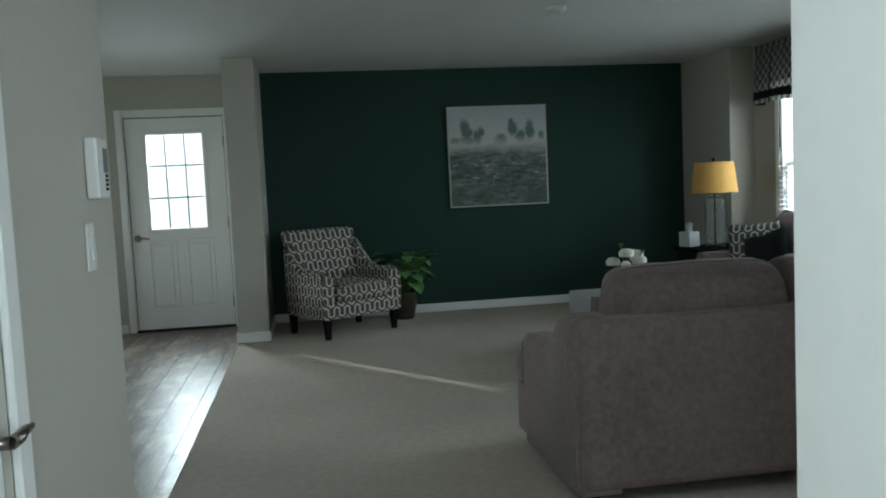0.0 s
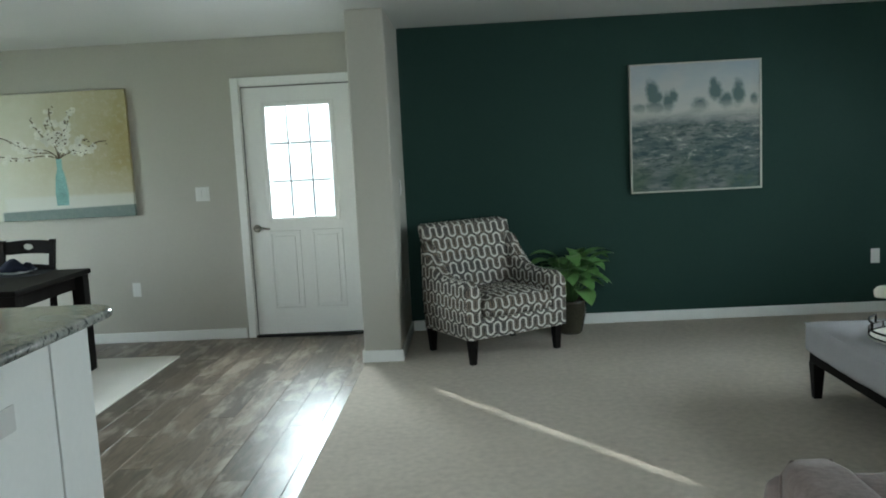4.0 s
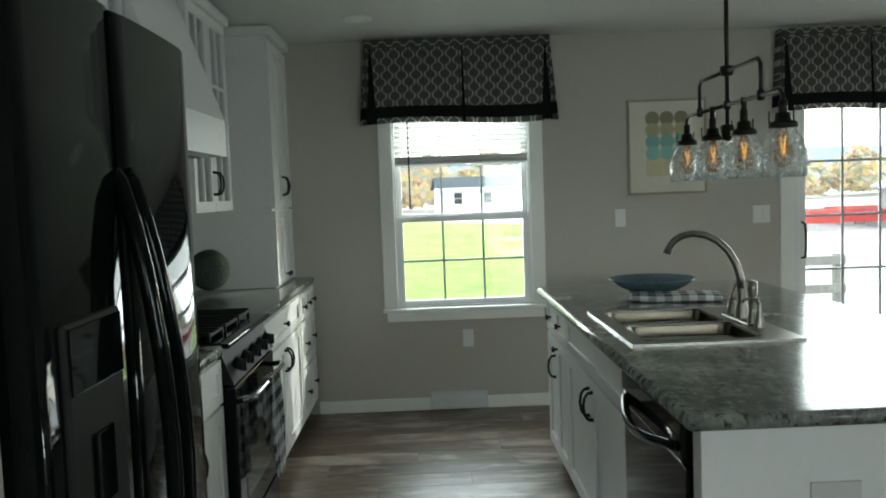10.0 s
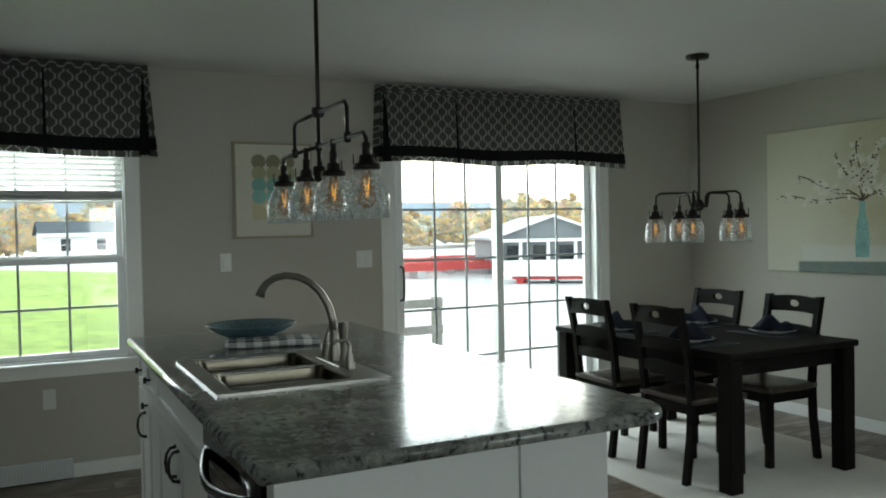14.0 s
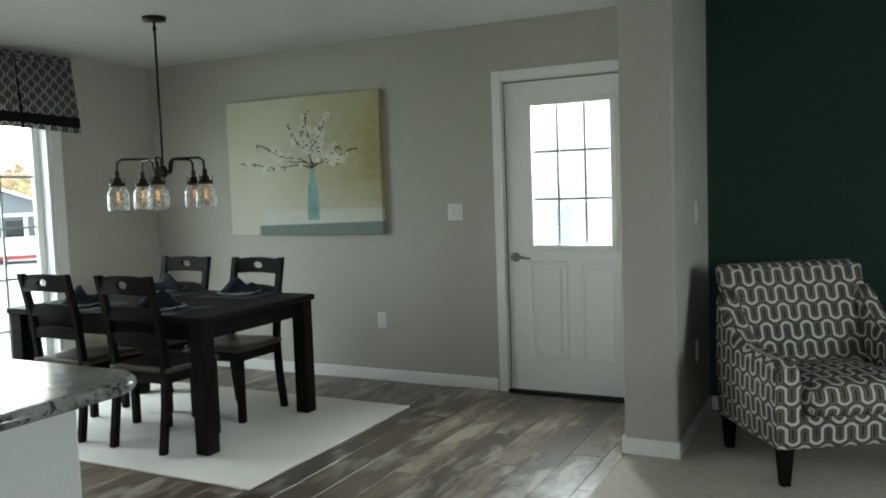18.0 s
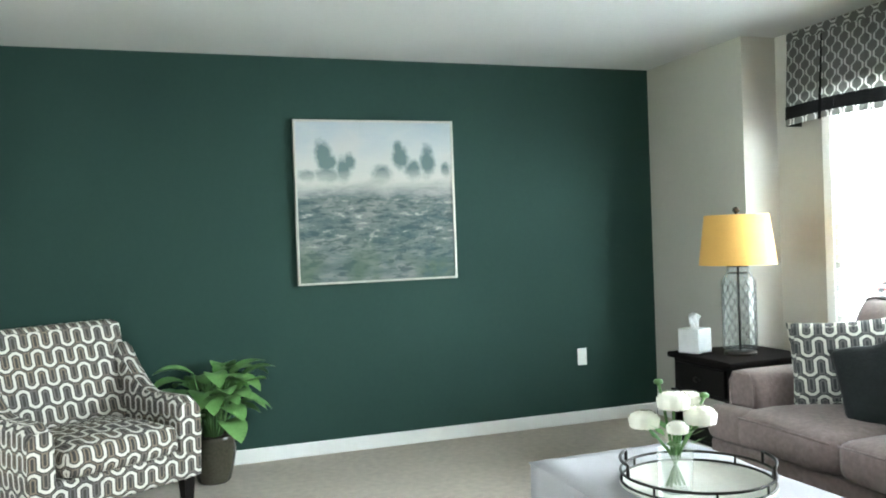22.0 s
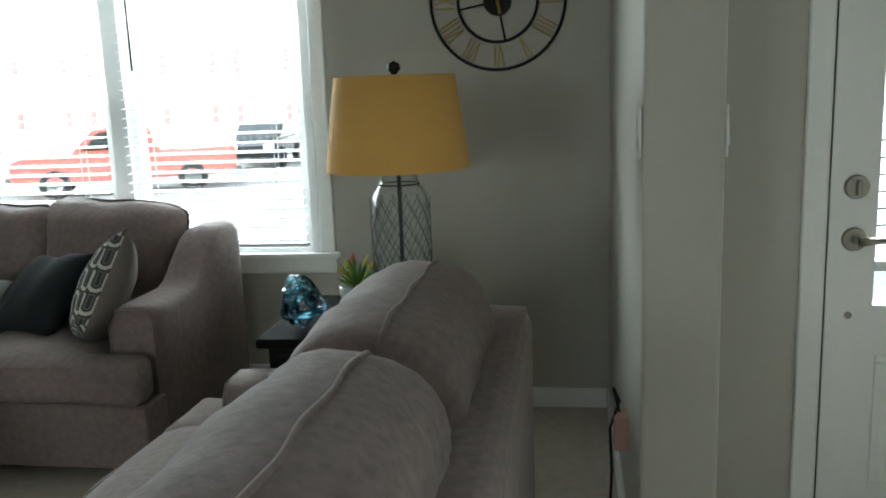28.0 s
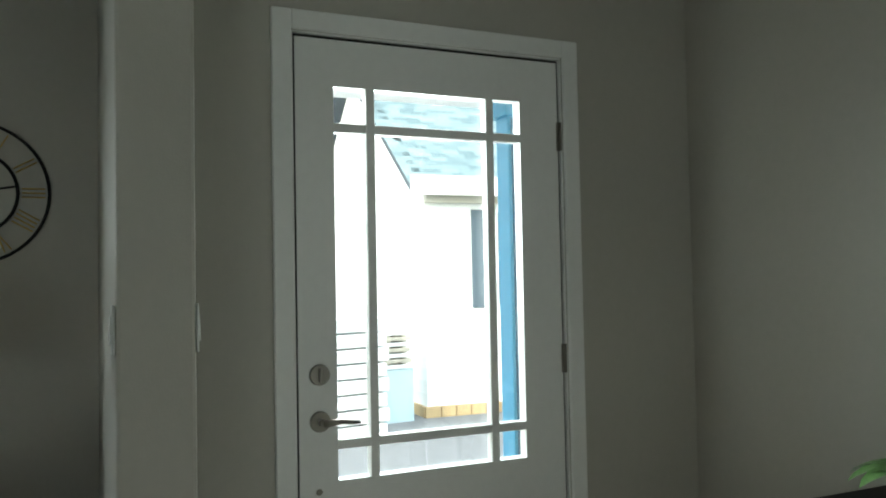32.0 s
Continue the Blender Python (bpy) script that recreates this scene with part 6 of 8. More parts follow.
def bolster(bm, x0, x1, thick, z0, z1, nx=22, na=28):
    """A long overstuffed back cushion: an oval swept along x, full almost to its ends."""
    prev = None
    for i in range(nx + 1):
        s = 2 * i / nx - 1
        e = max(0.0, 1 - abs(s) ** 10) ** 0.5
        cur = []
        for k in range(na):
            an = 2 * math.pi * k / na
            c_, s_ = math.cos(an), math.sin(an)
            y = (thick if c_ > 0 else thick * 1.12) * (0.50 + 0.50 * e) * math.copysign(abs(c_) ** 0.75, c_) * (1 + 0.05 * math.sin(an))
            up = math.copysign(abs(s_) ** 0.8, s_)
            top = (ridge(s, z1 - 0.03) - (z0 + z1) / 2) if up > 0 else (z1 - z0) / 2
            cur.append(bm.verts.new(((x0 + x1) / 2 + s * (x1 - x0) / 2, y, (z0 + z1) / 2 + up * top)))
        if prev:
            bridge(bm, prev, cur)
        else:
            bm.faces.new(cur[::-1])
        prev = cur
    bm.faces.new(prev)


def rumple(bm, amount, seed):
    """Soft creases and slack in stuffed cloth."""
    for v in bm.verts:
        p = v.co * 1.0
        v.co += amount * noise.noise_vector(Vector((p.x * 5 + seed, p.y * 5, p.z * 5))) + amount * 0.45 * noise.noise_vector(Vector((p.x * 15, p.y * 15 + seed, p.z * 9)))


def loose_back(bm, xc, w, thick, h, seed, n=18):
    """A stuffed back cushion with a seam all round, full in the middle and pointed at its corners. Returns the seam."""
    def at(u, v, side):
        th = thick * max(0.0, 1 - abs(u) ** 3.2) ** 0.6 * max(0.0, 1 - abs(v) ** 3.2) ** 0.6
        x = xc + w / 2 * u * (1 - 0.02 * (1 - v ** 4) * abs(u) ** 8 - 0.06 * abs(v) ** 7 * abs(u) ** 7)
        z = h / 2 * (1 + v * (1 - 0.02 * (1 - u ** 4) * abs(v) ** 8 - 0.10 * abs(u) ** 9 * abs(v) ** 7)) + (0.022 * noise.noise((u * 1.9 + seed, v, 0.5)) - 0.018 * u) * max(0.0, v)
        y = side * th * (1 - 0.10 * math.exp(-((u - 0.3 * math.sin(seed)) * 2.2) ** 2) * (0.6 + 0.4 * v)) + 0.012 * noise.noise((u * 2 + seed, v * 2, 1.7))
        return Vector((x, y, z))
    for side in (1, -1):
        g = [[bm.verts.new(at(2 * i / n - 1, 2 * j / n - 1, side)) for j in range(n + 1)] for i in range(n + 1)]
        for i in range(n):
            for j in range(n):
                bm.faces.new((g[i][j], g[i + 1][j], g[i + 1][j + 1], g[i][j + 1])).smooth = True
    bmesh.ops.remove_doubles(bm, verts=bm.verts[:], dist=1e-4)
    bmesh.ops.recalc_face_normals(bm, faces=bm.faces[:])
    k = [2 * i / 12 - 1 for i in range(13)]
    return [at(-1, v, 0) for v in k] + [at(u, 1, 0) for u in k[1:]] + [at(1, -v, 0) for v in k[1:]]


def seat_sofa(name, label, m, W, seats, depth=0.95, arm=0.19, lean=13, tall=0.46, set_back=0.25, thick=0.115, boxy=False, tee=0.12, arm_z=(0.60, 0.79), back_z=0.775):
    """Front at y = 0 facing -y, back at y = depth."""
    s = thing(name, label, "sofa", m)
    bm = B((0.006, W - 0.006, 0.03, depth - 0.02, 0.06, 0.30), bevel=0.015)
    part("base", bm, SOFA, s)
    for x0, x1 in ((0.0, arm), (W - arm, W)):
        part("arm", sloped_arm(bmesh.new(), x0, x1, 0.03 + tee, depth - 0.015, *arm_z), SOFA, s)
        part("welt", tube(bmesh.new(), [(x0 + 0.012, 0.028 + tee, 0.31), (x0 + 0.012, 0.028 + tee, arm_z[0] - 0.05), (x0 + 0.04, 0.028 + tee, arm_z[0] - 0.008), (x1 - 0.04, 0.028 + tee, arm_z[0] - 0.008), (x1 - 0.012, 0.028 + tee, arm_z[0] - 0.05), (x1 - 0.012, 0.028 + tee, 0.31)], 0.005, 6), SOFA, s)
    part("back_frame", B((0.012, W - 0.012, depth - 0.17, depth, 0.06, back_z), bevel=0.04, seg=3), SOFA, s)
    sw = (W - 2 * arm) / seats
    for i in range(seats):
        a = arm + i * sw
        bm = bmesh.new()
        cushion(bm, a + 0.003, a + sw - 0.003, 0.0, depth - 0.28, 0.30, 0.465, 0.025, 9, 0.05)
        if i in (0, seats - 1):     # the outer cushions turn the corner in front of the arm
            x0, x1 = (0.004, a + 0.10) if i == 0 else (a + sw - 0.10, W - 0.004)
            cushion(bm, x0, x1, 0.0, 0.02 + tee, 0.30, 0.463, 0.008, 6, 0.045)
        rumple(bm, 0.005, i * 7.0)
        k = part("seat_cushion", bm, SOFA, s)
        z = 0.455
        part("welt", tube(bmesh.new(), [(a + 0.02, 0.008, z - 0.018), (a + sw / 2, -0.004, z - 0.012), (a + sw - 0.02, 0.008, z - 0.018)], 0.006, 6), SOFA, k)
        bm = bmesh.new()
        if boxy:
            bolster(bm, a - 0.046, a + sw - 0.034, thick, -0.02, tall + 0.03)
        else:
            seam = loose_back(bm, a + sw / 2, sw + 0.05, thick + 0.045, tall, 1.0 + 2.3 * i)
            rumple(bm, 0.011, i * 3.0)
        if boxy:
            for v in bm.verts:
                v.co.y += 0.020 * noise.noise((v.co.x * 6 + i * 3, v.co.z * 5, v.co.y * 4)) + 0.007 * noise.noise((v.co.x * 17, v.co.z * 15, 3))
        turn_ = Matrix.Translation((0, depth - set_back, 0.455)) @ Matrix.Rotation(radians(-lean), 4, 'X')
        turned(bm, turn_)
        k = part("back_cushion", bm, SOFA, s)
        if boxy:
            seam = [(a - 0.04 + sw * q / 24, 0.004 * math.sin(q * 0.9), ridge(q / 12 - 1, tall)) for q in range(25)]
        part("welt", tube(bmesh.new(), [turn_ @ Vector(q) for q in seam], 0.006, 6), SOFA if boxy else WELT, k)
    for x in (0.07, W - 0.07):
        for y in (0.12, depth - 0.08):
            part("foot", B((x - 0.03, x + 0.03, y - 0.03, y + 0.03, 0.0, 0.062), bevel=0.005), ESP, s)
    return s


WELT = mat("dark_taupe_piping", (0.075, 0.056, 0.052), 0.9, var=0.1)
seat_sofa("sofa", "three-seat taupe plush sofa with sloped arms under the window", pose(3.73, -1.70, 0, 0, 0, -90), 2.20, 3, depth=0.98, tall=0.475, arm_z=(0.615, 0.80))
seat_sofa("loveseat", "taupe plush loveseat with sloped arms and loose back cushions", pose(3.48, -4.25, 0, 0, 0, 180), 1.85, 2, depth=0.99, lean=9, tall=0.415, set_back=0.30, thick=0.172, boxy=True, arm_z=(0.555, 0.745), back_z=0.735)


def hex_mat(name, ground, line, mid, k_=1.0):
    """Serpentine bands with straight legs, nested row under row: white ground, dark edge, softer heart."""
    P, V, h = 0.148 * k_, 0.132 * k_, 0.020 * k_
    m, nt, b = stripes(None, name, 0.9)
    b.inputs["Specular IOR Level"].default_value = 0.2
    sep = nt.nodes.new("ShaderNodeSeparateXYZ")
    co = nt.nodes.new("ShaderNodeTexCoord").outputs["UV"]
    nt.links.new(co, sep.inputs[0])
    au = mth(nt, 'PINGPONG', sep.outputs[0], P / 2)
    fv = mth(nt, 'SUBTRACT', mth(nt, 'MULTIPLY', mth(nt, 'FRACT', mth(nt, 'DIVIDE', sep.outputs[1], V)), V), V / 2)
    def bow(du, dv):
        """Distance from the bend about a centre, and from the leg where dv is not past it."""
        dv = mth(nt, 'MAXIMUM', dv, 0.0)
        return mth(nt, 'MAXIMUM', mth(nt, 'MAXIMUM', du, mth(nt, 'MULTIPLY', dv, 0.96)), mth(nt, 'ADD', mth(nt, 'MULTIPLY', du, 0.56), mth(nt, 'MULTIPLY', dv, 0.80)))
    best = None
    for k in (-1, 0, 1):
        v = mth(nt, 'ADD', fv, k * V)
        up = mth(nt, 'ABSOLUTE', mth(nt, 'SUBTRACT', bow(au, mth(nt, 'SUBTRACT', v, h)), P / 4))
        down = mth(nt, 'ABSOLUTE', mth(nt, 'SUBTRACT', bow(mth(nt, 'SUBTRACT', P / 2, au), mth(nt, 'SUBTRACT', -h, v)), P / 4))
        past = mth(nt, 'GREATER_THAN', v, 0.0)
        d = mth(nt, 'ADD', mth(nt, 'MULTIPLY', past, up), mth(nt, 'MULTIPLY', mth(nt, 'SUBTRACT', 1.0, past), down))
        best = d if best is None else mth(nt, 'MINIMUM', best, d)
    weave = noise_node(nt, co, 260, 2)
    fray = mth(nt, 'MULTIPLY', mth(nt, 'SUBTRACT', weave, 0.5), 0.004 * k_)
    fade = noise_node(nt, co, 6, 3)
    heart = mixcol(nt, step(nt, fade, 0.40, 0.62), mid, (0.13, 0.12, 0.115))
    d = mth(nt, 'ADD', best, fray)
    c = mixcol(nt, step(nt, d, 0.0085 * k_, 0.0105 * k_), line, ground)
    c = mixcol(nt, step(nt, d, 0.0175 * k_, 0.0195 * k_), c, heart)
    c = mixcol(nt, step(nt, d, 0.0270 * k_, 0.0290 * k_), c, ground)
    c = mixcol(nt, step(nt, d, 0.0375 * k_, 0.0395 * k_), c, line)
    nt.links.new(c, b.inputs["Base Color"])
    bp = nt.nodes.new("ShaderNodeBump")
    bp.inputs["Strength"].default_value, bp.inputs["Distance"].default_value = 0.2, 0.004
    nt.links.new(weave, bp.inputs["Height"])
    nt.links.new(bp.outputs[0], b.inputs["Normal"])
    return m


HEX = hex_mat("hexagon_upholstery", (0.06, 0.055, 0.05), (0.60, 0.57, 0.51), (0.22, 0.175, 0.13), 0.68)
HEXP = hex_mat("hexagon_pillow_cloth", (0.05, 0.052, 0.054), (0.58, 0.56, 0.50), (0.15, 0.145, 0.14), 0.66)


def box_uv(ob):
    """Unwraps a mesh flat from the side that each face looks to, in metres."""
    me = ob.data
    uv = me.uv_layers.new(name="cloth")
    for p in me.polygons:
        n = p.normal
        k = max(range(3), key=lambda i: abs(n[i]))
        for li in p.loop_indices:
            c = me.vertices[me.loops[li].vertex_index].co
            uv.data[li].uv = ((c.y if k == 0 else c.x) + 20, (c.y if k == 2 else c.z) + 20)
    return ob


# armchair
ac = thing("armchair", "armchair in grey and white hexagon fabric with dark tapered legs", "armchair", pose(0.915, -0.727, 0, 0, 0, 32.3) @ Matrix.Diagonal((1.07, 1.0, 1.0, 1.0)))
w = 0.385
bm = B((-w + 0.02, w - 0.02, -0.345, 0.30, 0.17, 0.32), bevel=0.03, seg=3)
box_uv(part("seat_frame", bm, HEX, ac))
bm = bmesh.new()
cushion(bm, -0.265, 0.265, -0.375, 0.18, 0.315, 0.455, 0.03, 9, 0.045)
box_uv(part("seat_cushion", bm, HEX, ac))
bm = bmesh.new()
prev = None
for k in range(11):
    t = k / 10
    z, y = 0.30 + 0.61 * t, 0.19 + 0.19 * t
    ww = 0.335 + 0.025 * t
    th_ = 0.085 - 0.02 * t
    cur = []
    for a in range(20):
        an = 2 * math.pi * a / 20
        cx, cy = math.cos(an), math.sin(an)
        px = ww * math.copysign(abs(cx) ** 0.35, cx)
        py = th_ * math.copysign(abs(cy) ** 0.6, cy) - 0.06 * (abs(px) / ww) ** 3 * (1 - t * 0.4)
        cur.append(bm.verts.new((px, y + py, z)))
    if prev:
        bridge(bm, prev, cur)
    else:
        bm.faces.new(cur[::-1])
    prev = cur
top = [bm.verts.new((v.co.x * 0.93, (v.co.y - 0.38) * 0.5 + 0.385, v.co.z + 0.02)) for v in prev]
bridge(bm, prev, top)
bm.faces.new(top)
box_uv(part("backrest", bm, HEX, ac))
for sx in (-1, 1):
    bm = bmesh.new()
    prev = None
    for k in range(15):
        t = k / 14
        y = -0.335 + 0.60 * t
        s = max(0, (t - 0.45) / 0.55)
        z = 0.57 + 0.24 * s ** 1.8 - (0.03 if k == 0 else 0)
        xo, xi = w, w - 0.10
        cur = [bm.verts.new((sx * p, y, q)) for p, q in ((xi, 0.18), (xo, 0.18), (xo + 0.012, 0.40), (xo + 0.008, z - 0.03), (xo - 0.02, z), (xi + 0.02, z + 0.004), (xi, z - 0.03))]
        if prev:
            bridge(bm, prev, cur)
        else:
            bm.faces.new(cur)
        prev = cur
    bm.faces.new(prev[::-1])
    box_uv(part("arm", bm, HEX, ac))
for lx, ly in ((-0.335, -0.29), (0.335, -0.29), (-0.335, 0.265), (0.335, 0.265)):
    bm = bmesh.new()
    a = [bm.verts.new((lx + i * 0.03, ly + j * 0.03, 0.19)) for i, j in ((-1, -1), (1, -1), (1, 1), (-1, 1))]
    b_ = [bm.verts.new((lx + i * 0.018, ly + j * 0.018, 0.0)) for i, j in ((-1, -1), (1, -1), (1, 1), (-1, 1))]
    bridge(bm, a, b_, False)
    bm.faces.new(a)
    bm.faces.new(b_[::-1])
    part("leg", bm, ESP, ac, "dark tapered leg")

# ottoman
ot = thing("ottoman", "large grey linen ottoman with dark tapered legs", "ottoman", pose(2.975, -2.685, 0))
part("frame", B((-0.34, 0.34, -0.56, 0.56, 0.20, 0.25), bevel=0.004), ESP, ot)
bm = bmesh.new()
cushion(bm, -0.365, 0.365, -0.585, 0.585, 0.25, 0.43, 0.014, 10, 0.035)
part("cushion", bm, OTTO, ot)
part("welt", tube(bmesh.new(), [(-0.355, -0.575, 0.412), (0.355, -0.575, 0.412), (0.355, 0.575, 0.412), (-0.355, 0.575, 0.412)], 0.006, 6, closed=True), OTTO, ot)
for lx in (-0.31, 0.31):
    for ly in (-0.53, 0.53):
        bm = bmesh.new()
        a = [bm.verts.new((lx + i * 0.032, ly + j * 0.032, 0.20)) for i, j in ((-1, -1), (1, -1), (1, 1), (-1, 1))]
        b_ = [bm.verts.new((lx + i * 0.02, ly + j * 0.02, 0.0)) for i, j in ((-1, -1), (1, -1), (1, 1), (-1, 1))]
        bridge(bm, a, b_, False)
        bm.faces.new(a)
        bm.faces.new(b_[::-1])
        part("leg", bm, ESP, ot, "dark tapered leg")

# pillows
BACKC = mat("taupe_pillow_back", (0.19, 0.165, 0.15), 0.9, var=0.1, scale=14, bump=0.2, bscale=200, spec=0.15)


def pillow(name, label, m, w_, h_, t_, material, uv=False, crease=0.0, back=None):
    p = thing(name, label, "pillow", m)
    bm = bmesh.new()
    n = 14
    g = []
    for side in (1, -1):
        rows = []
        for i in range(n + 1):
            row = []
            for j in range(n + 1):
                u, v = 2 * i / n - 1, 2 * j / n - 1
                pin = 1 - 0.07 * (1 - abs(u)) * 0 - 0.06 * (1 - v * v) * abs(u) ** 6
                pin2 = 1 - 0.06 * (1 - u * u) * abs(v) ** 6
                edge2 = max(0.0, (1 - u * u)) ** 0.42 * max(0.0, (1 - v * v)) ** 0.42
                z = side * t_ / 2 * edge2 * (1 - crease * math.exp(-(u * 3) ** 2) * (0.5 + 0.5 * v))
                z += 0.006 * edge2 * noise.noise((u * 3, v * 3, side * 2.0))
                row.append(bm.verts.new((u * w_ / 2 * pin, z, v * h_ / 2 * pin2 - crease * 0.05 * math.exp(-(u * 3) ** 2) * max(0, v))))
            rows.append(row)
        for i in range(n):
            for j in range(n):
                bm.faces.new((rows[i][j], rows[i + 1][j], rows[i + 1][j + 1], rows[i][j + 1])).smooth = True
    bmesh.ops.remove_doubles(bm, verts=bm.verts[:], dist=1e-4)
    o = part("cover", bm, material, p)
    if uv:
        box_uv(o)
    if back:
        o.data.materials.append(back)
        for f in o.data.polygons:
            f.material_index = 1 if f.center.y > 0 else 0
    return p


pillow("throw_pillow", "hexagon-pattern throw pillow leaning on the sofa arm", pose(4.20, -2.07, 0.66, -8, -4, -45), 0.42, 0.40, 0.15, HEXP, True, back=BACKC)
pillow("throw_pillow", "charcoal velvet throw pillow on the sofa", pose(4.13, -2.385, 0.632, -24, -17.5, -57), 0.39, 0.39, 0.18, CHAR, crease=0.3)
pillow("lumbar_pillow", "light grey lumbar pillow on the sofa", pose(4.07, -2.884, 0.575, -55, 0, -87), 0.52, 0.25, 0.16, GREYP)
pillow("throw_pillow", "charcoal velvet throw pillow on the sofa", pose(4.145, -3.298, 0.605, -44, -6, -115), 0.40, 0.37, 0.18, CHAR, crease=0.3)
pillow("throw_pillow", "hexagon-pattern throw pillow leaning on the sofa arm", pose(4.02, -3.63, 0.64, -28, -23, -145), 0.43, 0.40, 0.19, HEXP, True, back=BACKC)
pillow("throw_pillow", "hexagon-pattern throw pillow on the loveseat", pose(2.06, -4.74, 0.615, -38, 0, 174), 0.42, 0.40, 0.14, HEXP, True, back=BACKC)
pillow("throw_pillow", "hexagon-pattern throw pillow on the loveseat", pose(3.08, -4.74, 0.615, -38, 0, 188), 0.42, 0.40, 0.14, HEXP, True, back=BACKC)

# end tables
def end_table(m, label, w_=0.54, d_=0.56):
    t = thing("end_table", label, "end table", m, "end tables")
    part("tabletop", B((-w_ / 2, w_ / 2, -d_ / 2, d_ / 2, 0.585, 0.615), bevel=0.008), ESPT, t)
    part("case", B((-w_ / 2 + 0.03, w_ / 2 - 0.03, -d_ / 2 + 0.03, d_ / 2 - 0.03, 0.40, 0.584)), ESP, t)
    d = part("drawer", B((-w_ / 2 + 0.06, w_ / 2 - 0.06, -d_ / 2 + 0.012, -d_ / 2 + 0.0295, 0.425, 0.565), bevel=0.004), ESP, t)
    knob(d, (0, -d_ / 2 + 0.012, 0.495))
    part("lower_shelf", B((-w_ / 2 + 0.03, w_ / 2 - 0.03, -d_ / 2 + 0.03, d_ / 2 - 0.03, 0.14, 0.165), bevel=0.003), ESP, t)
    for x in (-w_ / 2 + 0.035, w_ / 2 - 0.035):
        for y in (-d_ / 2 + 0.035, d_ / 2 - 0.035):
            part("leg", B((x - 0.024, x + 0.024, y - 0.024, y + 0.024, 0.0, 0.41), bevel=0.004), ESP, t)


end_table(pose(4.265, -1.305, 0, 0, 0, -90), "espresso wooden end table beside the sofa")
end_table(pose(3.80, -4.68, 0, 0, 0, -90), "espresso wooden end table between sofa and loveseat")


def wire_cloth_lamp(m, label, wide=1.0):
    """A jug-shaped glass lamp in chicken wire with a drum shade."""
    l = thing("table_lamp", label, "table lamp", m, "table lamps")
    part("base", lathe(bmesh.new(), [(0.0, 0.0), (0.085, 0.0), (0.085, 0.014), (0.05, 0.02), (0.0, 0.02)], n=28), BRONZE, l, "dark metal base")
    prof = [(0.070, 0.021), (0.084, 0.03), (0.088, 0.05), (0.088, 0.37), (0.084, 0.405), (0.070, 0.43), (0.060, 0.44), (0.058, 0.478)]
    bm = lathe(bmesh.new(), prof + [(r - 0.004, z) for r, z in prof[::-1]], n=32)
    part("glass_body", bm, GLASS, l, "clear glass jug body", shadow=False)
    bm = bmesh.new()
    for sgn in (1, -1):
        for k in range(14):
            pts = []
            for j in range(17):
                z = 0.03 + 0.37 * j / 16
                an = 2 * math.pi * k / 14 + sgn * (j / 16) * 2.3
                pts.append((0.090 * math.cos(an), 0.090 * math.sin(an), z))
            tube(bm, pts, 0.0012, 4)
    part("wire_mesh", bm, BRONZE, l, "chicken-wire wrap")
    bm = cyl(bmesh.new(), (0, 0, 0.02), (0, 0, 0.62), 0.007, n=10)
    lathe(bm, [(0.060, 0.474), (0.062, 0.480), (0.02, 0.488), (0.012, 0.52)], n=20)
    tube(bm, [(0.0615 * math.cos(2 * math.pi * k / 24), 0.0615 * math.sin(2 * math.pi * k / 24), 0.44) for k in range(24)], 0.0025, 6, closed=True)
    part("stem", bm, BRONZE, l)
    sh = lathe(bmesh.new(), [(0.2025 * wide, 0.485), (0.168 * wide, 0.755), (0.168 * wide - 0.003, 0.755), (0.2025 * wide - 0.0035, 0.486), (0.2025 * wide, 0.485)], n=48)
    part("shade", sh, SHADE, l, "mustard yellow drum shade")
    bm = tube(bmesh.new(), [(-0.165, 0, 0.745), (0, 0, 0.742), (0.165, 0, 0.745)], 0.003, 6)
    lathe(bm, [(0.008, 0.742), (0.008, 0.762), (0.02, 0.775), (0.018, 0.79), (0.0, 0.80)], n=16)
    part("finial", bm, BRONZE, l)
    part("bulb", lathe(bmesh.new(), [(0.0, 0.66), (0.03, 0.64), (0.03, 0.60), (0.014, 0.56), (0.014, 0.54), (0.0, 0.54)], n=16), PLASTIC, l)
    return l


wire_cloth_lamp(pose(4.25, -1.335, 0.616), "glass jug table lamp with mustard shade, unlit, by the green wall")
wire_cloth_lamp(pose(3.68, -4.84, 0.616), "glass jug table lamp with mustard shade, unlit, behind the loveseat", 1.06)

ti = thing("tissue_box", "white tissue box cover with a tissue standing up", "tissue box", pose(4.085, -1.16, 0.616, 0, 0, 20))
part("cover", B((-0.065, 0.065, -0.065, 0.065, 0.0, 0.135), bevel=0.005), mat("brushed_white_metal", (0.6, 0.6, 0.6), 0.35, 0.3), ti)
bm = bmesh.new()
for k in range(3):
    prev = None
    for j in range(7):
        z = 0.13 + 0.095 * j / 6
        row = [bm.verts.new(((i - 3) * 0.014 * (0.6 + 0.4 * j / 6) + 0.006 * math.sin(k + j), (k - 1) * 0.012 + 0.012 * math.sin(i * 1.3 + k * 2 + j * 0.4), z - 0.008 * abs(i - 3) * (j / 6))) for i in range(7)]
        if prev:
            for i in range(6):
                bm.faces.new((prev[i], prev[i + 1], row[i + 1], row[i])).smooth = True
        prev = row
bmesh.ops.solidify(bm, geom=bm.faces[:], thickness=0.0015)
part("tissue", bm, mat("white_tissue", (0.8, 0.8, 0.8), 0.9), ti)

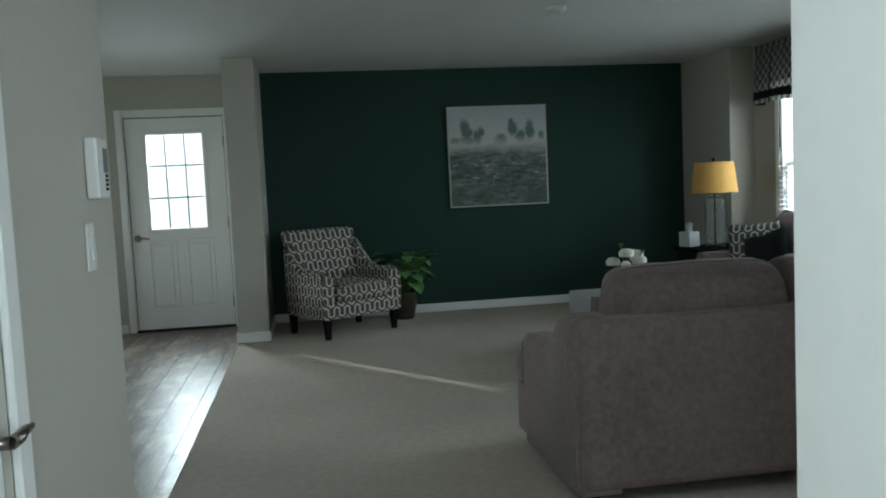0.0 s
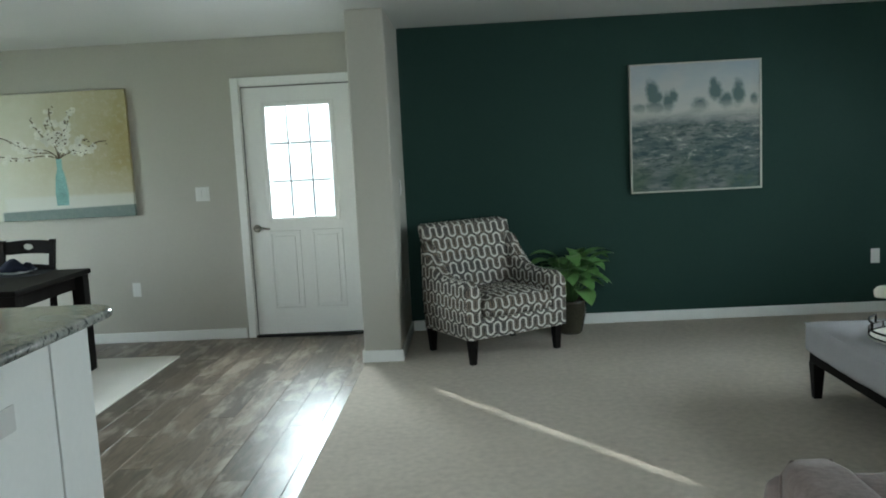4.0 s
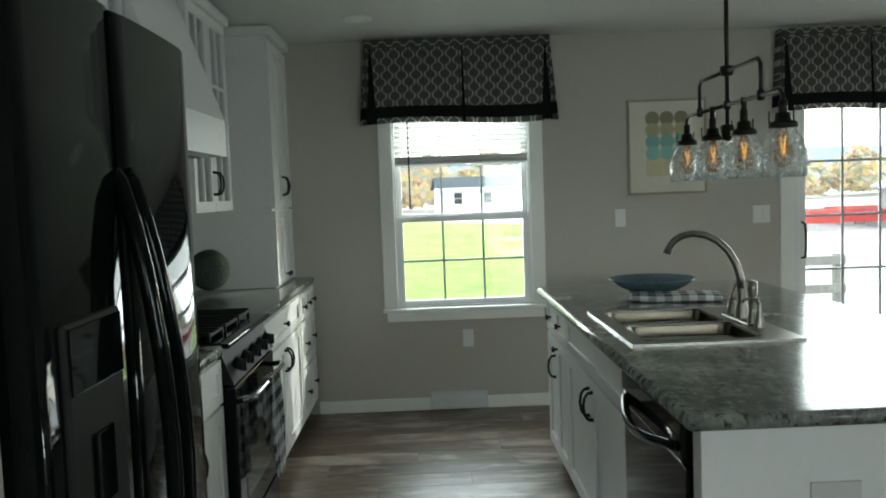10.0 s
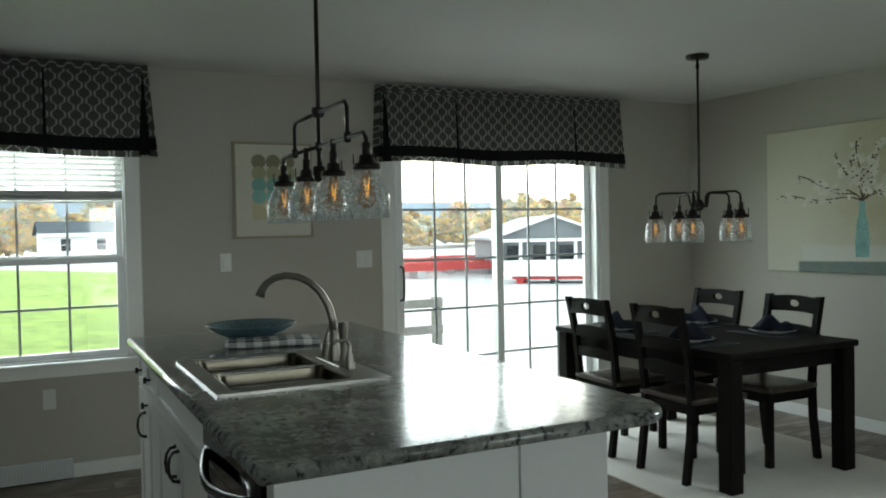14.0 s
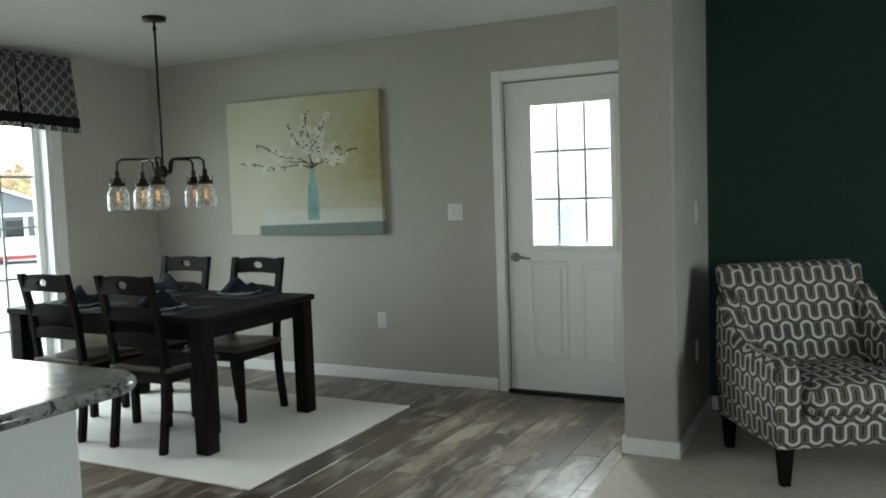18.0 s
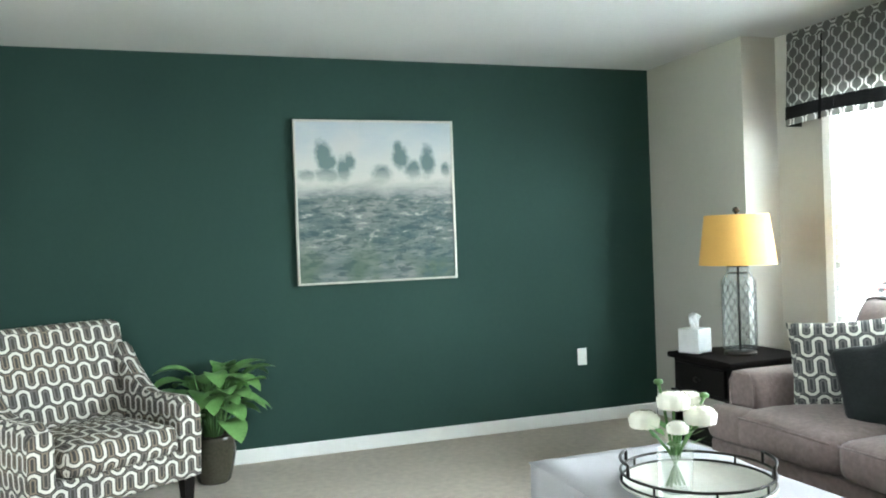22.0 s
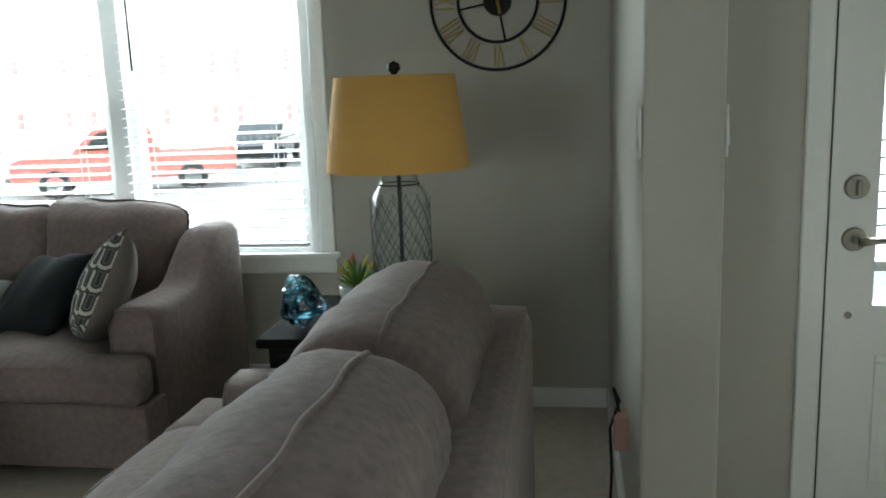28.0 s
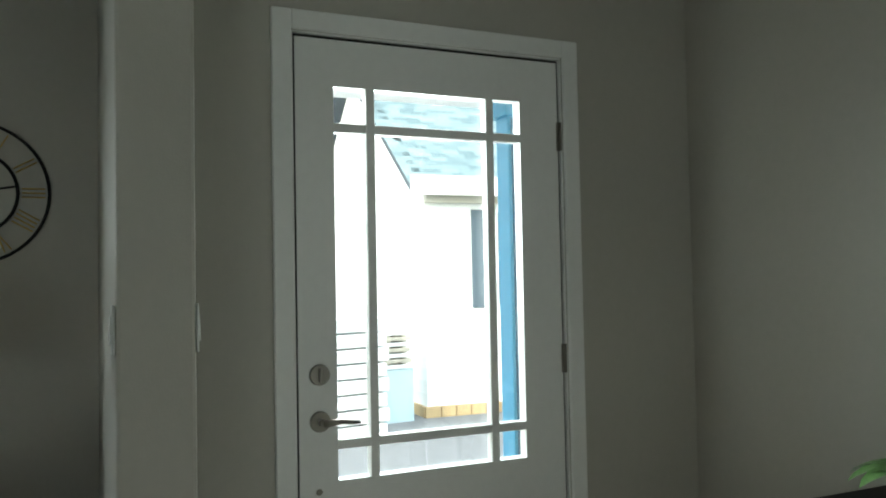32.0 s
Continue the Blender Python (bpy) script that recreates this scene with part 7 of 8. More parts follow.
# tray with flowers
OZ = 0.443
tr = thing("mirror_tray", "round mirrored tray with a bronze gallery rail on the ottoman", "tray", pose(2.965, -2.69, OZ))
# the mirror's bright reflection of the room is painted as a pale base colour
part("plate", lathe(bmesh.new(), [(0.0, 0.0), (0.25, 0.0), (0.255, 0.004), (0.255, 0.012), (0.248, 0.014), (0.245, 0.010), (0.0, 0.010)], n=48), mat("mirror_with_painted_reflection", (0.66, 0.64, 0.57), 0.32, 0.35, var=0.1), tr)
for z in (0.014, 0.045):
    part("rail", tube(bmesh.new(), [(0.25 * math.cos(2 * math.pi * k / 56), 0.25 * math.sin(2 * math.pi * k / 56), z) for k in range(56)], 0.005, 8, closed=True), BRONZE, tr)
for k in range(8):
    a = 2 * math.pi * (k + 0.5) / 8
    part("post", cyl(bmesh.new(), (0.25 * math.cos(a), 0.25 * math.sin(a), 0.012), (0.25 * math.cos(a), 0.25 * math.sin(a), 0.048), 0.004, n=8), BRONZE, tr)
for a0 in (150, -30):
    pts = []
    for k in range(9):
        a = radians(a0 - 24 + 48 * k / 8)
        pts.append((0.25 * math.cos(a), 0.25 * math.sin(a), 0.085))
    a, b_ = radians(a0 - 24), radians(a0 + 24)
    pts = [(0.25 * math.cos(a), 0.25 * math.sin(a), 0.045)] + pts + [(0.25 * math.cos(b_), 0.25 * math.sin(b_), 0.045)]
    part("handle", tube(bmesh.new(), pts, 0.006, 8), BRONZE, tr)

VX, VY = 2.84, -2.75
va = thing("flower_vase", "clear glass vase of water with white ranunculus", "vase", pose(VX, VY, OZ + 0.0105))
bm = lathe(bmesh.new(), [(0.0, 0.0), (0.048, 0.0), (0.052, 0.008), (0.06, 0.13), (0.056, 0.13), (0.048, 0.016), (0.0, 0.014)], n=32)
part("glass", bm, GLASS, va, shadow=False)
rng = random.Random(3)


def bloom(bm, c, r):
    """A full round flower: overlapping cupped petals in whorls about a tight heart."""
    for ringk in range(6):
        n = 4 + 2 * ringk
        el = radians(80 - 19 * ringk)
        for k in range(n):
            a = 2 * math.pi * k / n + ringk * 0.6
            wd = 2.6 / n + 0.10
            grid_ = []
            for j in range(4):
                e = el + (j - 1.2) * 0.26
                row = []
                for i in (-1, -0.33, 0.33, 1):
                    aa = a + i * wd * (1.0 if j in (1, 2) else 0.72)
                    rr = r * (0.45 + 0.10 * ringk) * (1 + 0.05 * (1 - abs(i)) + (0.10 if j == 0 else 0.0))
                    row.append(bm.verts.new(c + rr * Vector((math.cos(aa) * math.cos(e), math.sin(aa) * math.cos(e), math.sin(e) * 0.85))))
                grid_.append(row)
            for j in range(3):
                for i in range(3):
                    bm.faces.new((grid_[j][i], grid_[j][i + 1], grid_[j + 1][i + 1], grid_[j + 1][i])).smooth = True


for dx, dy, dz, r in ((0.0, 0.0, 0.295, 0.055), (0.08, -0.03, 0.245, 0.055), (-0.085, 0.04, 0.235, 0.052), (0.095, 0.05, 0.28, 0.050), (-0.035, -0.07, 0.225, 0.036), (0.12, 0.0, 0.30, 0.016), (-0.02, 0.05, 0.35, 0.016)):
    bm = bmesh.new()
    bloom(bm, Vector((dx, dy, dz)), r)
    fl_ = part("flower", bm, PETAL if r > 0.02 else STEM, va, "white ranunculus bloom" if r > 0.02 else "green bud")
    part("stem", tube(bmesh.new(), [(-dx * 0.3, -dy * 0.3, 0.02), (dx * 0.2, dy * 0.2, 0.13), (dx * 0.7, dy * 0.7, dz * 0.8), (dx, dy, dz - r * 0.4)], 0.005, 6), STEM, fl_)
for k in range(20):
    a = rng.uniform(0, 6.28)
    bm = bmesh.new()
    p = Vector((0.05 * math.cos(a), 0.05 * math.sin(a), 0.15 + rng.uniform(0, 0.07)))
    d = Vector((math.cos(a), math.sin(a), 0.5)).normalized()
    t = Vector((-math.sin(a), math.cos(a), 0))
    v = [bm.verts.new(q) for q in (p, p + d * 0.03 + t * 0.015, p + d * 0.06, p + d * 0.03 - t * 0.015)]
    bm.faces.new(v)
    part("leaf", bm, LEAF, va)

# potted plant by the green wall
pp = thing("potted_plant", "leafy green dieffenbachia in a brown glazed pot", "potted plant", pose(1.53, -0.30, 0.0))
part("pot", lathe(bmesh.new(), [(0.0, 0.0), (0.08, 0.0), (0.092, 0.015), (0.122, 0.15), (0.128, 0.24), (0.132, 0.262), (0.124, 0.266), (0.116, 0.25), (0.112, 0.235), (0.0, 0.235)], n=36), POT, pp)
part("soil", lathe(bmesh.new(), [(0.115, 0.238), (0.06, 0.252), (0.0, 0.256)], n=24), SOIL, pp)


def leaf_mesh(bm, base, d, L, wd, droop):
    """An arched pointed leaf with a folded midrib."""
    d = Vector(d).normalized()
    t = d.cross(Vector((0, 0, 1))).normalized()
    n = 7
    prev = None
    p = Vector(base)
    dd = d.copy()
    for k in range(n + 1):
        s = k / n
        ww = wd * math.sin(math.pi * min(1, 0.06 + s * 0.94)) ** 0.8
        up = t.cross(dd).normalized()
        cur = [bm.verts.new(p - t * ww + up * ww * 0.25), bm.verts.new(p), bm.verts.new(p + t * ww + up * ww * 0.25)]
        if prev:
            bm.faces.new((prev[0], prev[1], cur[1], cur[0])).smooth = True
            bm.faces.new((prev[1], prev[2], cur[2], cur[1])).smooth = True
        prev = cur
        dd = (dd + Vector((0, 0, -droop / n))).normalized()
        p = p + dd * L / n


rng = random.Random(11)
for k in range(46):
    a = k * 2.4 + rng.uniform(-0.3, 0.3)
    el = rng.uniform(0.5, 1.3) if k > 8 else rng.uniform(1.2, 2.0)
    sr = rng.uniform(0.03, 0.09)
    hgt = rng.uniform(0.34, 0.50) + (0.12 if k % 3 == 0 else 0)
    b0 = Vector((sr * 0.5 * math.cos(a), sr * 0.5 * math.sin(a), 0.255))
    b1 = Vector((sr * math.cos(a) * 1.6, sr * math.sin(a) * 1.6, hgt))
    part("stem", tube(bmesh.new(), [b0, (b0 + b1) / 2 + Vector((0, 0, 0.02)), b1], [0.006, 0.005, 0.004], 6), STEM, pp)
    bm = bmesh.new()
    leaf_mesh(bm, b1, (math.cos(a), math.sin(a), el * 0.7), rng.uniform(0.20, 0.28), rng.uniform(0.055, 0.080), rng.uniform(0.9, 1.7))
    part("leaf", bm, LEAF, pp)

# ornament and succulent on the corner table
kn = thing("glass_knot", "tangled teal glass ornament on the end table", "ornament", pose(3.635, -4.525, 0.616))
for j in range(6):
    ax = Vector((math.sin(j * 1.7), math.cos(j * 2.3), math.sin(j * 0.9 + 1))).normalized()
    u, w2 = axes_of(ax)
    rad = 0.048 + 0.024 * ((j * 5) % 6) / 5
    pts = [Vector((0.012 * math.sin(j * 2.9), 0.012 * math.cos(j * 1.9), 0.082)) + rad * (1 + 0.14 * math.sin(3 * q + j)) * (math.cos(q) * u + math.sin(q) * w2) + ax * (0.026 * math.sin(2 * q + j) + 0.012 * math.sin(j)) for q in [2 * math.pi * k / 30 for k in range(30)]]
    low = min(p.z for p in pts)
    part("glass_loop", tube(bmesh.new(), [p + Vector((0, 0, max(0.0, 0.0085 - low))) for p in pts], 0.0078, 8, closed=True), TEALG, kn)
su = thing("succulent", "small spiky green succulent in a pale pot", "succulent", pose(3.87, -4.64, 0.616))
part("pot", lathe(bmesh.new(), [(0.0, 0.0), (0.04, 0.0), (0.058, 0.06), (0.06, 0.085), (0.054, 0.085), (0.05, 0.07), (0.0, 0.07)], n=28), PLASTIC, su, "pale grey pot")
SUCC = mat("succulent_green", (0.13, 0.28, 0.04), 0.45, var=0.3, scale=30)
for k in range(34):
    a, e = k * 2.4, 0.25 + 1.2 * ((k * 7) % 34) / 34
    d = Vector((math.cos(a) * math.cos(e), math.sin(a) * math.cos(e), math.sin(e)))
    L = 0.05 + 0.055 * math.sin(e)
    part("leaf", cyl(bmesh.new(), Vector((0, 0, 0.075)) + d * 0.01, Vector((0, 0, 0.075)) + d * L, 0.007, 0.001, 6), SUCC, su)
REDF = mat("orange_red_petal", (0.62, 0.12, 0.04), 0.5, var=0.2)
YELF = mat("yellow_green_petal", (0.55, 0.50, 0.05), 0.5, var=0.2)
for k in range(7):
    a, e = k * 2.1 + 0.5, 0.75 + 0.09 * k
    d = Vector((math.cos(a) * math.cos(e), math.sin(a) * math.cos(e), math.sin(e)))
    bm = cyl(bmesh.new(), Vector((0, 0, 0.075)), Vector((0, 0, 0.075)) + d * 0.085, 0.003, 0.002, 6)
    cyl(bm, Vector((0, 0, 0.075)) + d * 0.083, Vector((0, 0, 0.075)) + d * 0.12, 0.009, 0.002, 7)
    part("flower", bm, REDF if k % 3 == 0 else YELF, su)

# cable and adapter by the entry stub
cb = thing("power_adapter", "pale plug-in adapter with a black cable to the floor", "power adapter", pose(3.40, -5.50, 0.0))
part("adapter", B((-0.03, 0.03, 0.006, 0.045, 0.36, 0.46), bevel=0.006), mat("pink_plastic", (0.55, 0.33, 0.29), 0.5), cb)
pts = [(0.0, 0.03, 0.46), (-0.01, 0.045, 0.53), (-0.02, 0.03, 0.50), (-0.015, 0.055, 0.42), (-0.01, 0.05, 0.30), (0.0, 0.055, 0.15), (-0.02, 0.07, 0.03), (-0.06, 0.09, 0.012), (-0.12, 0.13, 0.010), (-0.2, 0.12, 0.010), (-0.26, 0.2, 0.010), (-0.4, 0.18, 0.010), (-0.5, 0.28, 0.010)]
part("cable", tube(bmesh.new(), pts, 0.004, 8), BLACKM, cb)

# console by the hall wall
cs = thing("console_table", "black wooden console table against the hall wall", "console table", pose(2.25, -7.365, 0))
part("tabletop", B((-0.55, 0.55, -0.19, 0.19, 0.66, 0.70), bevel=0.005), ESP, cs)
part("apron", B((-0.52, 0.52, 0.155, 0.175, 0.56, 0.659), (-0.52, 0.52, -0.175, -0.155, 0.56, 0.659), (-0.52, -0.50, -0.155, 0.155, 0.56, 0.659), (0.50, 0.52, -0.155, 0.155, 0.56, 0.659)), ESP, cs)
for x in (-0.5, 0.5):
    for y in (-0.15, 0.15):
        part("leg", B((x - 0.035, x + 0.035, y - 0.035, y + 0.035, 0.0, 0.659), bevel=0.004), ESP, cs)
kp = thing("console_plant", "small green plant in a white pot on the console", "potted plant", pose(2.51, -7.33, 0.701))
part("pot", lathe(bmesh.new(), [(0.0, 0.0), (0.05, 0.0), (0.07, 0.10), (0.065, 0.10), (0.05, 0.08), (0.0, 0.08)], n=24), PLASTIC, kp)
for k in range(12):
    a = k * 2.4
    bm = bmesh.new()
    leaf_mesh(bm, (0.02 * math.cos(a), 0.02 * math.sin(a), 0.08), (math.cos(a), math.sin(a), 1.3), 0.19, 0.035, 1.7)
    part("leaf", bm, LEAF, kp)

# ---------------------------------------------------------------- outside
GZ = -0.90
GRAVEL = mat("pale_gravel", (0.42, 0.41, 0.40), 0.95, var=0.25, scale=2, bump=0.4, bscale=30)
ASPH = mat("worn_asphalt", (0.20, 0.20, 0.205), 0.9, var=0.3, scale=1.5, bump=0.3, bscale=60)
GRASS = mat("mown_grass", (0.21, 0.30, 0.055), 0.9, var=0.5, scale=0.35, bump=0.5, bscale=70)
SIDING = mat("white_vinyl_siding", (0.84, 0.84, 0.82), 0.6, var=0.06, scale=2)
GREYS = mat("grey_siding", (0.20, 0.21, 0.22), 0.7, var=0.1)
ROOFM = mat("asphalt_shingle", (0.055, 0.068, 0.08), 0.9, var=0.35, scale=5, bump=0.5, bscale=20)
REDS = mat("red_primed_steel", (0.45, 0.04, 0.035), 0.6, var=0.25, scale=2)
REDC = mat("red_car_paint", (0.60, 0.12, 0.10), 0.25, coat=0.6, var=0.05)
WHITEC = mat("white_car_paint", (0.6, 0.6, 0.6), 0.25, coat=0.6, var=0.03)
BLUEV = mat("blue_car_paint", (0.03, 0.16, 0.40), 0.3, coat=0.5, var=0.05)
DKGL = mat("dark_window_glass", (0.02, 0.025, 0.03), 0.08, var=0.1)
TYRE = mat("tyre_rubber", (0.015, 0.015, 0.016), 0.85, var=0.1)
BLUEP = mat("blue_wrapped_post", (0.10, 0.31, 0.47), 0.5, var=0.12)
RSHUT = mat("dusty_red_shutter", (0.42, 0.19, 0.19), 0.6, var=0.1)
GSHUT = mat("slate_shutter", (0.085, 0.115, 0.14), 0.6, var=0.1)
PINE = mat("yellow_pine_board", (0.52, 0.38, 0.20), 0.7, var=0.2, scale=8)

setting("ground", B((-400, 400, -400, 400, GZ - 0.5, GZ)), GRAVEL, "pale gravel yard reaching the horizon")
bm = bmesh.new()
prev = None
for i in range(31):
    x = -5.5 - 46.0 * i / 30
    edge = -1.5 + 0.09 * (-5.5 - x)
    row = []
    for j in range(25):
        y = edge - 62.0 * (j / 24) ** 2
        rise = min(1.0, max(0.0, (-8.0 - x) / 20.0)) * min(1.6, 0.055 * max(0.0, edge - y))
        row.append(bm.verts.new((x, y, GZ + 0.02 + rise + 0.015 * math.sin(0.9 * x + 0.4 * y) * min(1.0, j))))
    if prev:
        for j in range(24):
            bm.faces.new((prev[j], row[j], row[j + 1], prev[j + 1])).smooth = True
    prev = row
bmesh.ops.recalc_face_normals(bm, faces=bm.faces[:])
geo_ = bmesh.ops.extrude_face_region(bm, geom=bm.faces[:])
bmesh.ops.translate(bm, verts=[v for v in geo_["geom"] if isinstance(v, bmesh.types.BMVert)], vec=(0, 0, 0.012))
setting("lawn", bm, GRASS, "mown green lawn rising behind the house")
setting("road", B((8, 60, -40, 60, GZ + 0.004, GZ + 0.02)), ASPH, "asphalt lot in front of the house")


def house(name, label, m, L, D, eave, peak, wall_m, roof_m, windows, shutter=None, porch=False, glass=None):
    """Origin at a front corner; front face on y = 0 towards -y, ridge along x."""
    h = thing(name, label, "house", m)
    bm = bmesh.new()
    bx(bm, 0, L, 0, D, 0, eave)
    for x in (0.0, L):
        v = [bm.verts.new(p) for p in ((x, 0, eave), (x, D, eave), (x, D / 2, peak))]
        bm.faces.new(v)
    part("wall", bm, wall_m, h)
    n = int(eave / 0.2)
    bm = bmesh.new()
    for k in range(1, n):
        bx(bm, -0.012, L + 0.012, -0.012, -0.002, k * 0.2 - 0.012, k * 0.2)
        bx(bm, -0.014, -0.004, 0, D, k * 0.2 - 0.012, k * 0.2)
    part("siding_lap", bm, wall_m, h)
    bm = bmesh.new()
    for s in (0, 1):
        y0, y1 = (-0.4, D / 2) if s == 0 else (D + 0.4, D / 2)
        ze = eave - 0.4 * (peak - eave) / (D / 2)
        v = [bm.verts.new(p) for p in ((-0.35, y0, ze), (L + 0.35, y0, ze), (L + 0.35, y1, peak), (-0.35, y1, peak), (-0.35, y0, ze + 0.12), (L + 0.35, y0, ze + 0.12), (L + 0.35, y1, peak + 0.12), (-0.35, y1, peak + 0.12))]
        for q in ((0, 1, 2, 3), (4, 7, 6, 5), (0, 4, 5, 1), (1, 5, 6, 2), (2, 6, 7, 3), (3, 7, 4, 0)):
            bm.faces.new([v[i] for i in q])
    part("roof", bm, roof_m, h)
    part("fascia", B((-0.36, L + 0.36, -0.44, -0.401, eave - 0.30, eave + 0.0)), SIDING, h)
    for wx, wz, ww, wh in windows:
        w_ = part("window", B((wx, wx + ww, -0.03, -0.015, wz, wz + wh)), glass or DKGL, h)
        part("window_frame", B((wx - 0.06, wx, -0.05, -0.013, wz - 0.06, wz + wh + 0.06), (wx + ww, wx + ww + 0.06, -0.05, -0.013, wz - 0.06, wz + wh + 0.06), (wx, wx + ww, -0.05, -0.013, wz - 0.06, wz), (wx, wx + ww, -0.05, -0.013, wz + wh, wz + wh + 0.06), (wx, wx + ww, -0.045, -0.03, wz + wh / 2 - 0.02, wz + wh / 2 + 0.02)), SIDING, w_)
        if shutter:
            for sx in (wx - 0.46, wx + ww + 0.08):
                sh_ = part("shutter", B((sx, sx + 0.38, -0.045, -0.014, wz - 0.05, wz + wh + 0.05)), shutter, h)
                part("shutter_panel", B((sx + 0.05, sx + 0.33, -0.055, -0.0455, wz + 0.02, wz + wh * 0.47), (sx + 0.05, sx + 0.33, -0.055, -0.0455, wz + wh * 0.53, wz + wh - 0.02)), shutter, sh_)
    if porch:
        part("porch_roof", B((-0.3, L + 0.3, -2.2, -0.45, eave - 0.25, eave - 0.10)), roof_m, h)
        for k in range(5):
            x = 0.1 + (L - 0.2) * k / 4
            part("porch_post", B((x - 0.08, x + 0.08, -2.1, -1.94, 0, eave - 0.25)), SIDING, h)
        for z in (0.45, 0.95):
            part("porch_rail", B((0.1, L - 0.1, -2.05, -1.99, z, z + 0.06)), SIDING, h)
        part("porch_deck", B((-0.1, L + 0.1, -2.2, 0, 0.0, 0.35)), SIDING, h)
    return h


# towards the patio
def towards(x, y, yaw):
    return pose(x, y, GZ, 0, 0, yaw)


# this roof's bright sunlit look is put into a paler shingle colour
gh = house("grey_house", "single-storey grey house with a white porch across the lot", towards(-31.2, 20.3, 158), 9, 5.4, 1.9, 2.85, GREYS, mat("pale_sunlit_shingle", (0.36, 0.37, 0.38), 0.9, var=0.2, scale=3), [])
for yy in (0.7, 2.0, 3.3, 4.6):
    part("window", B((-0.05, -0.02, yy - 0.35, yy + 0.35, 0.7, 1.5)), DKGL, gh)
    part("porch_post", B((-1.9, -1.76, yy - 0.07, yy + 0.07, 0.2, 1.7)), SIDING, gh)
part("porch_roof", B((-2.1, -0.4, -0.2, 5.6, 1.7, 1.82)), SIDING, gh)
for y0 in (-0.4, 5.8):
    ze = 1.9 - 0.4 * 0.95 / 2.7
    bm = bmesh.new()
    q = [bm.verts.new((x, y, z)) for x in (-0.40, -0.36) for y, z in ((y0, ze + 0.04), (2.7, 2.89), (2.7, 3.0), (y0, ze + 0.15))]
    for f in ((0, 1, 2, 3), (7, 6, 5, 4), (0, 4, 5, 1), (1, 5, 6, 2), (2, 6, 7, 3), (3, 7, 4, 0)):
        bm.faces.new([q[i] for i in f])
    part("rake_board", bm, SIDING, gh, "white rake board of the gable")
part("porch_deck", B((-2.0, -0.02, -0.1, 5.5, 0.0, 0.3)), SIDING, gh)
part("porch_rail", B((-1.86, -1.80, 0.0, 5.4, 0.45, 0.85)), SIDING, gh)
for k in range(3):
    house("mobile_home", "white mobile home beyond the lawn", towards(-80, -40 + 18 * k, 95), 12, 5, 2.7, 3.7, SIDING, ROOFM, [(1.5, 1.1, 0.8, 1.1), (4.5, 1.1, 0.8, 1.1), (8.5, 1.1, 0.8, 1.1)])
house("mobile_home", "white mobile home beside the side door", towards(-9, 11.5, 0), 18, 5, 4.6, 5.6, SIDING, ROOFM, [(3.62, 2.06, 0.26, 0.5), (5.0, 2.05, 0.12, 0.5), (4.36, 0.92, 0.36, 0.9)], glass=mat("pale_blue_window_glass", (0.42, 0.47, 0.52), 0.2))
rng = random.Random(5)
for k in range(18):
    x, y = -36 - rng.uniform(0, 8), 1 + k * 1.1
    bmk = thing("steel_frame", "red primed steel chassis frame lying in the lot", "steel frame", pose(x, y, GZ, 0, 0, rng.uniform(-12, 6) + 82), "red chassis frames")
    for yy in (0.0, 1.6):
        part("beam", B((0, 9, yy, yy + 0.12, 0.35, 0.39), (0, 9, yy + 0.045, yy + 0.075, 0.39, 0.66), (0, 9, yy, yy + 0.12, 0.66, 0.70)), REDS, bmk)
    for q in range(5):
        part("cross_member", B((q * 2.2, q * 2.2 + 0.1, 0.12, 1.6, 0.45, 0.6)), REDS, bmk)
    for q in (0.5, 7.5):
        part("block", B((q, q + 0.4, -0.1, 1.8, 0, 0.349)), GRAVEL, bmk)

tr_ = thing("flatbed_load", "white wrapped load on a red steel chassis in the lot", "trailer", pose(-28.45, 12.89, GZ, 0, 0, 50))
for y in (0.1, 1.5):
    part("beam", B((0.2, 4.9, y, y + 0.14, 0.18, 0.30), bevel=0.01, seg=1), REDS, tr_)
for x in (0.4, 1.8, 3.2, 4.5):
    part("block", B((x, x + 0.3, 0.05, 1.7, 0.0, 0.179)), DKGL if x == 1.8 else REDS, tr_)
part("load", B((-0.1, 5.0, 0.0, 1.8, 0.305, 0.86), bevel=0.04), SIDING, tr_, "white wrapped load")
rl = thing("deck_railing", "weathered grey timber railing of the back deck", "railing", pose(-5.6, -3.2, 0))
GREYW = mat("weathered_deck", (0.27, 0.26, 0.245), 0.9, var=0.3, scale=4, bump=0.3, bscale=60)
for k in range(12):
    part("deck_board", B((-1.28, 1.25, -0.1 + 0.185 * k, 0.08 + 0.185 * k, -0.14, -0.11), bevel=0.003, seg=1), GREYW, rl)
for y in (0.0, 0.7, 1.4, 2.06):
    part("post", B((-1.225, -1.135, y - 0.045, y + 0.045, -0.9, 0.70), bevel=0.006, seg=1), GREYW, rl)
for z in (0.06, 0.36, 0.64):
    part("rail", B((-1.135, -1.10, -0.045, 2.10, z - 0.045, z + 0.045), bevel=0.005, seg=1), GREYW, rl)


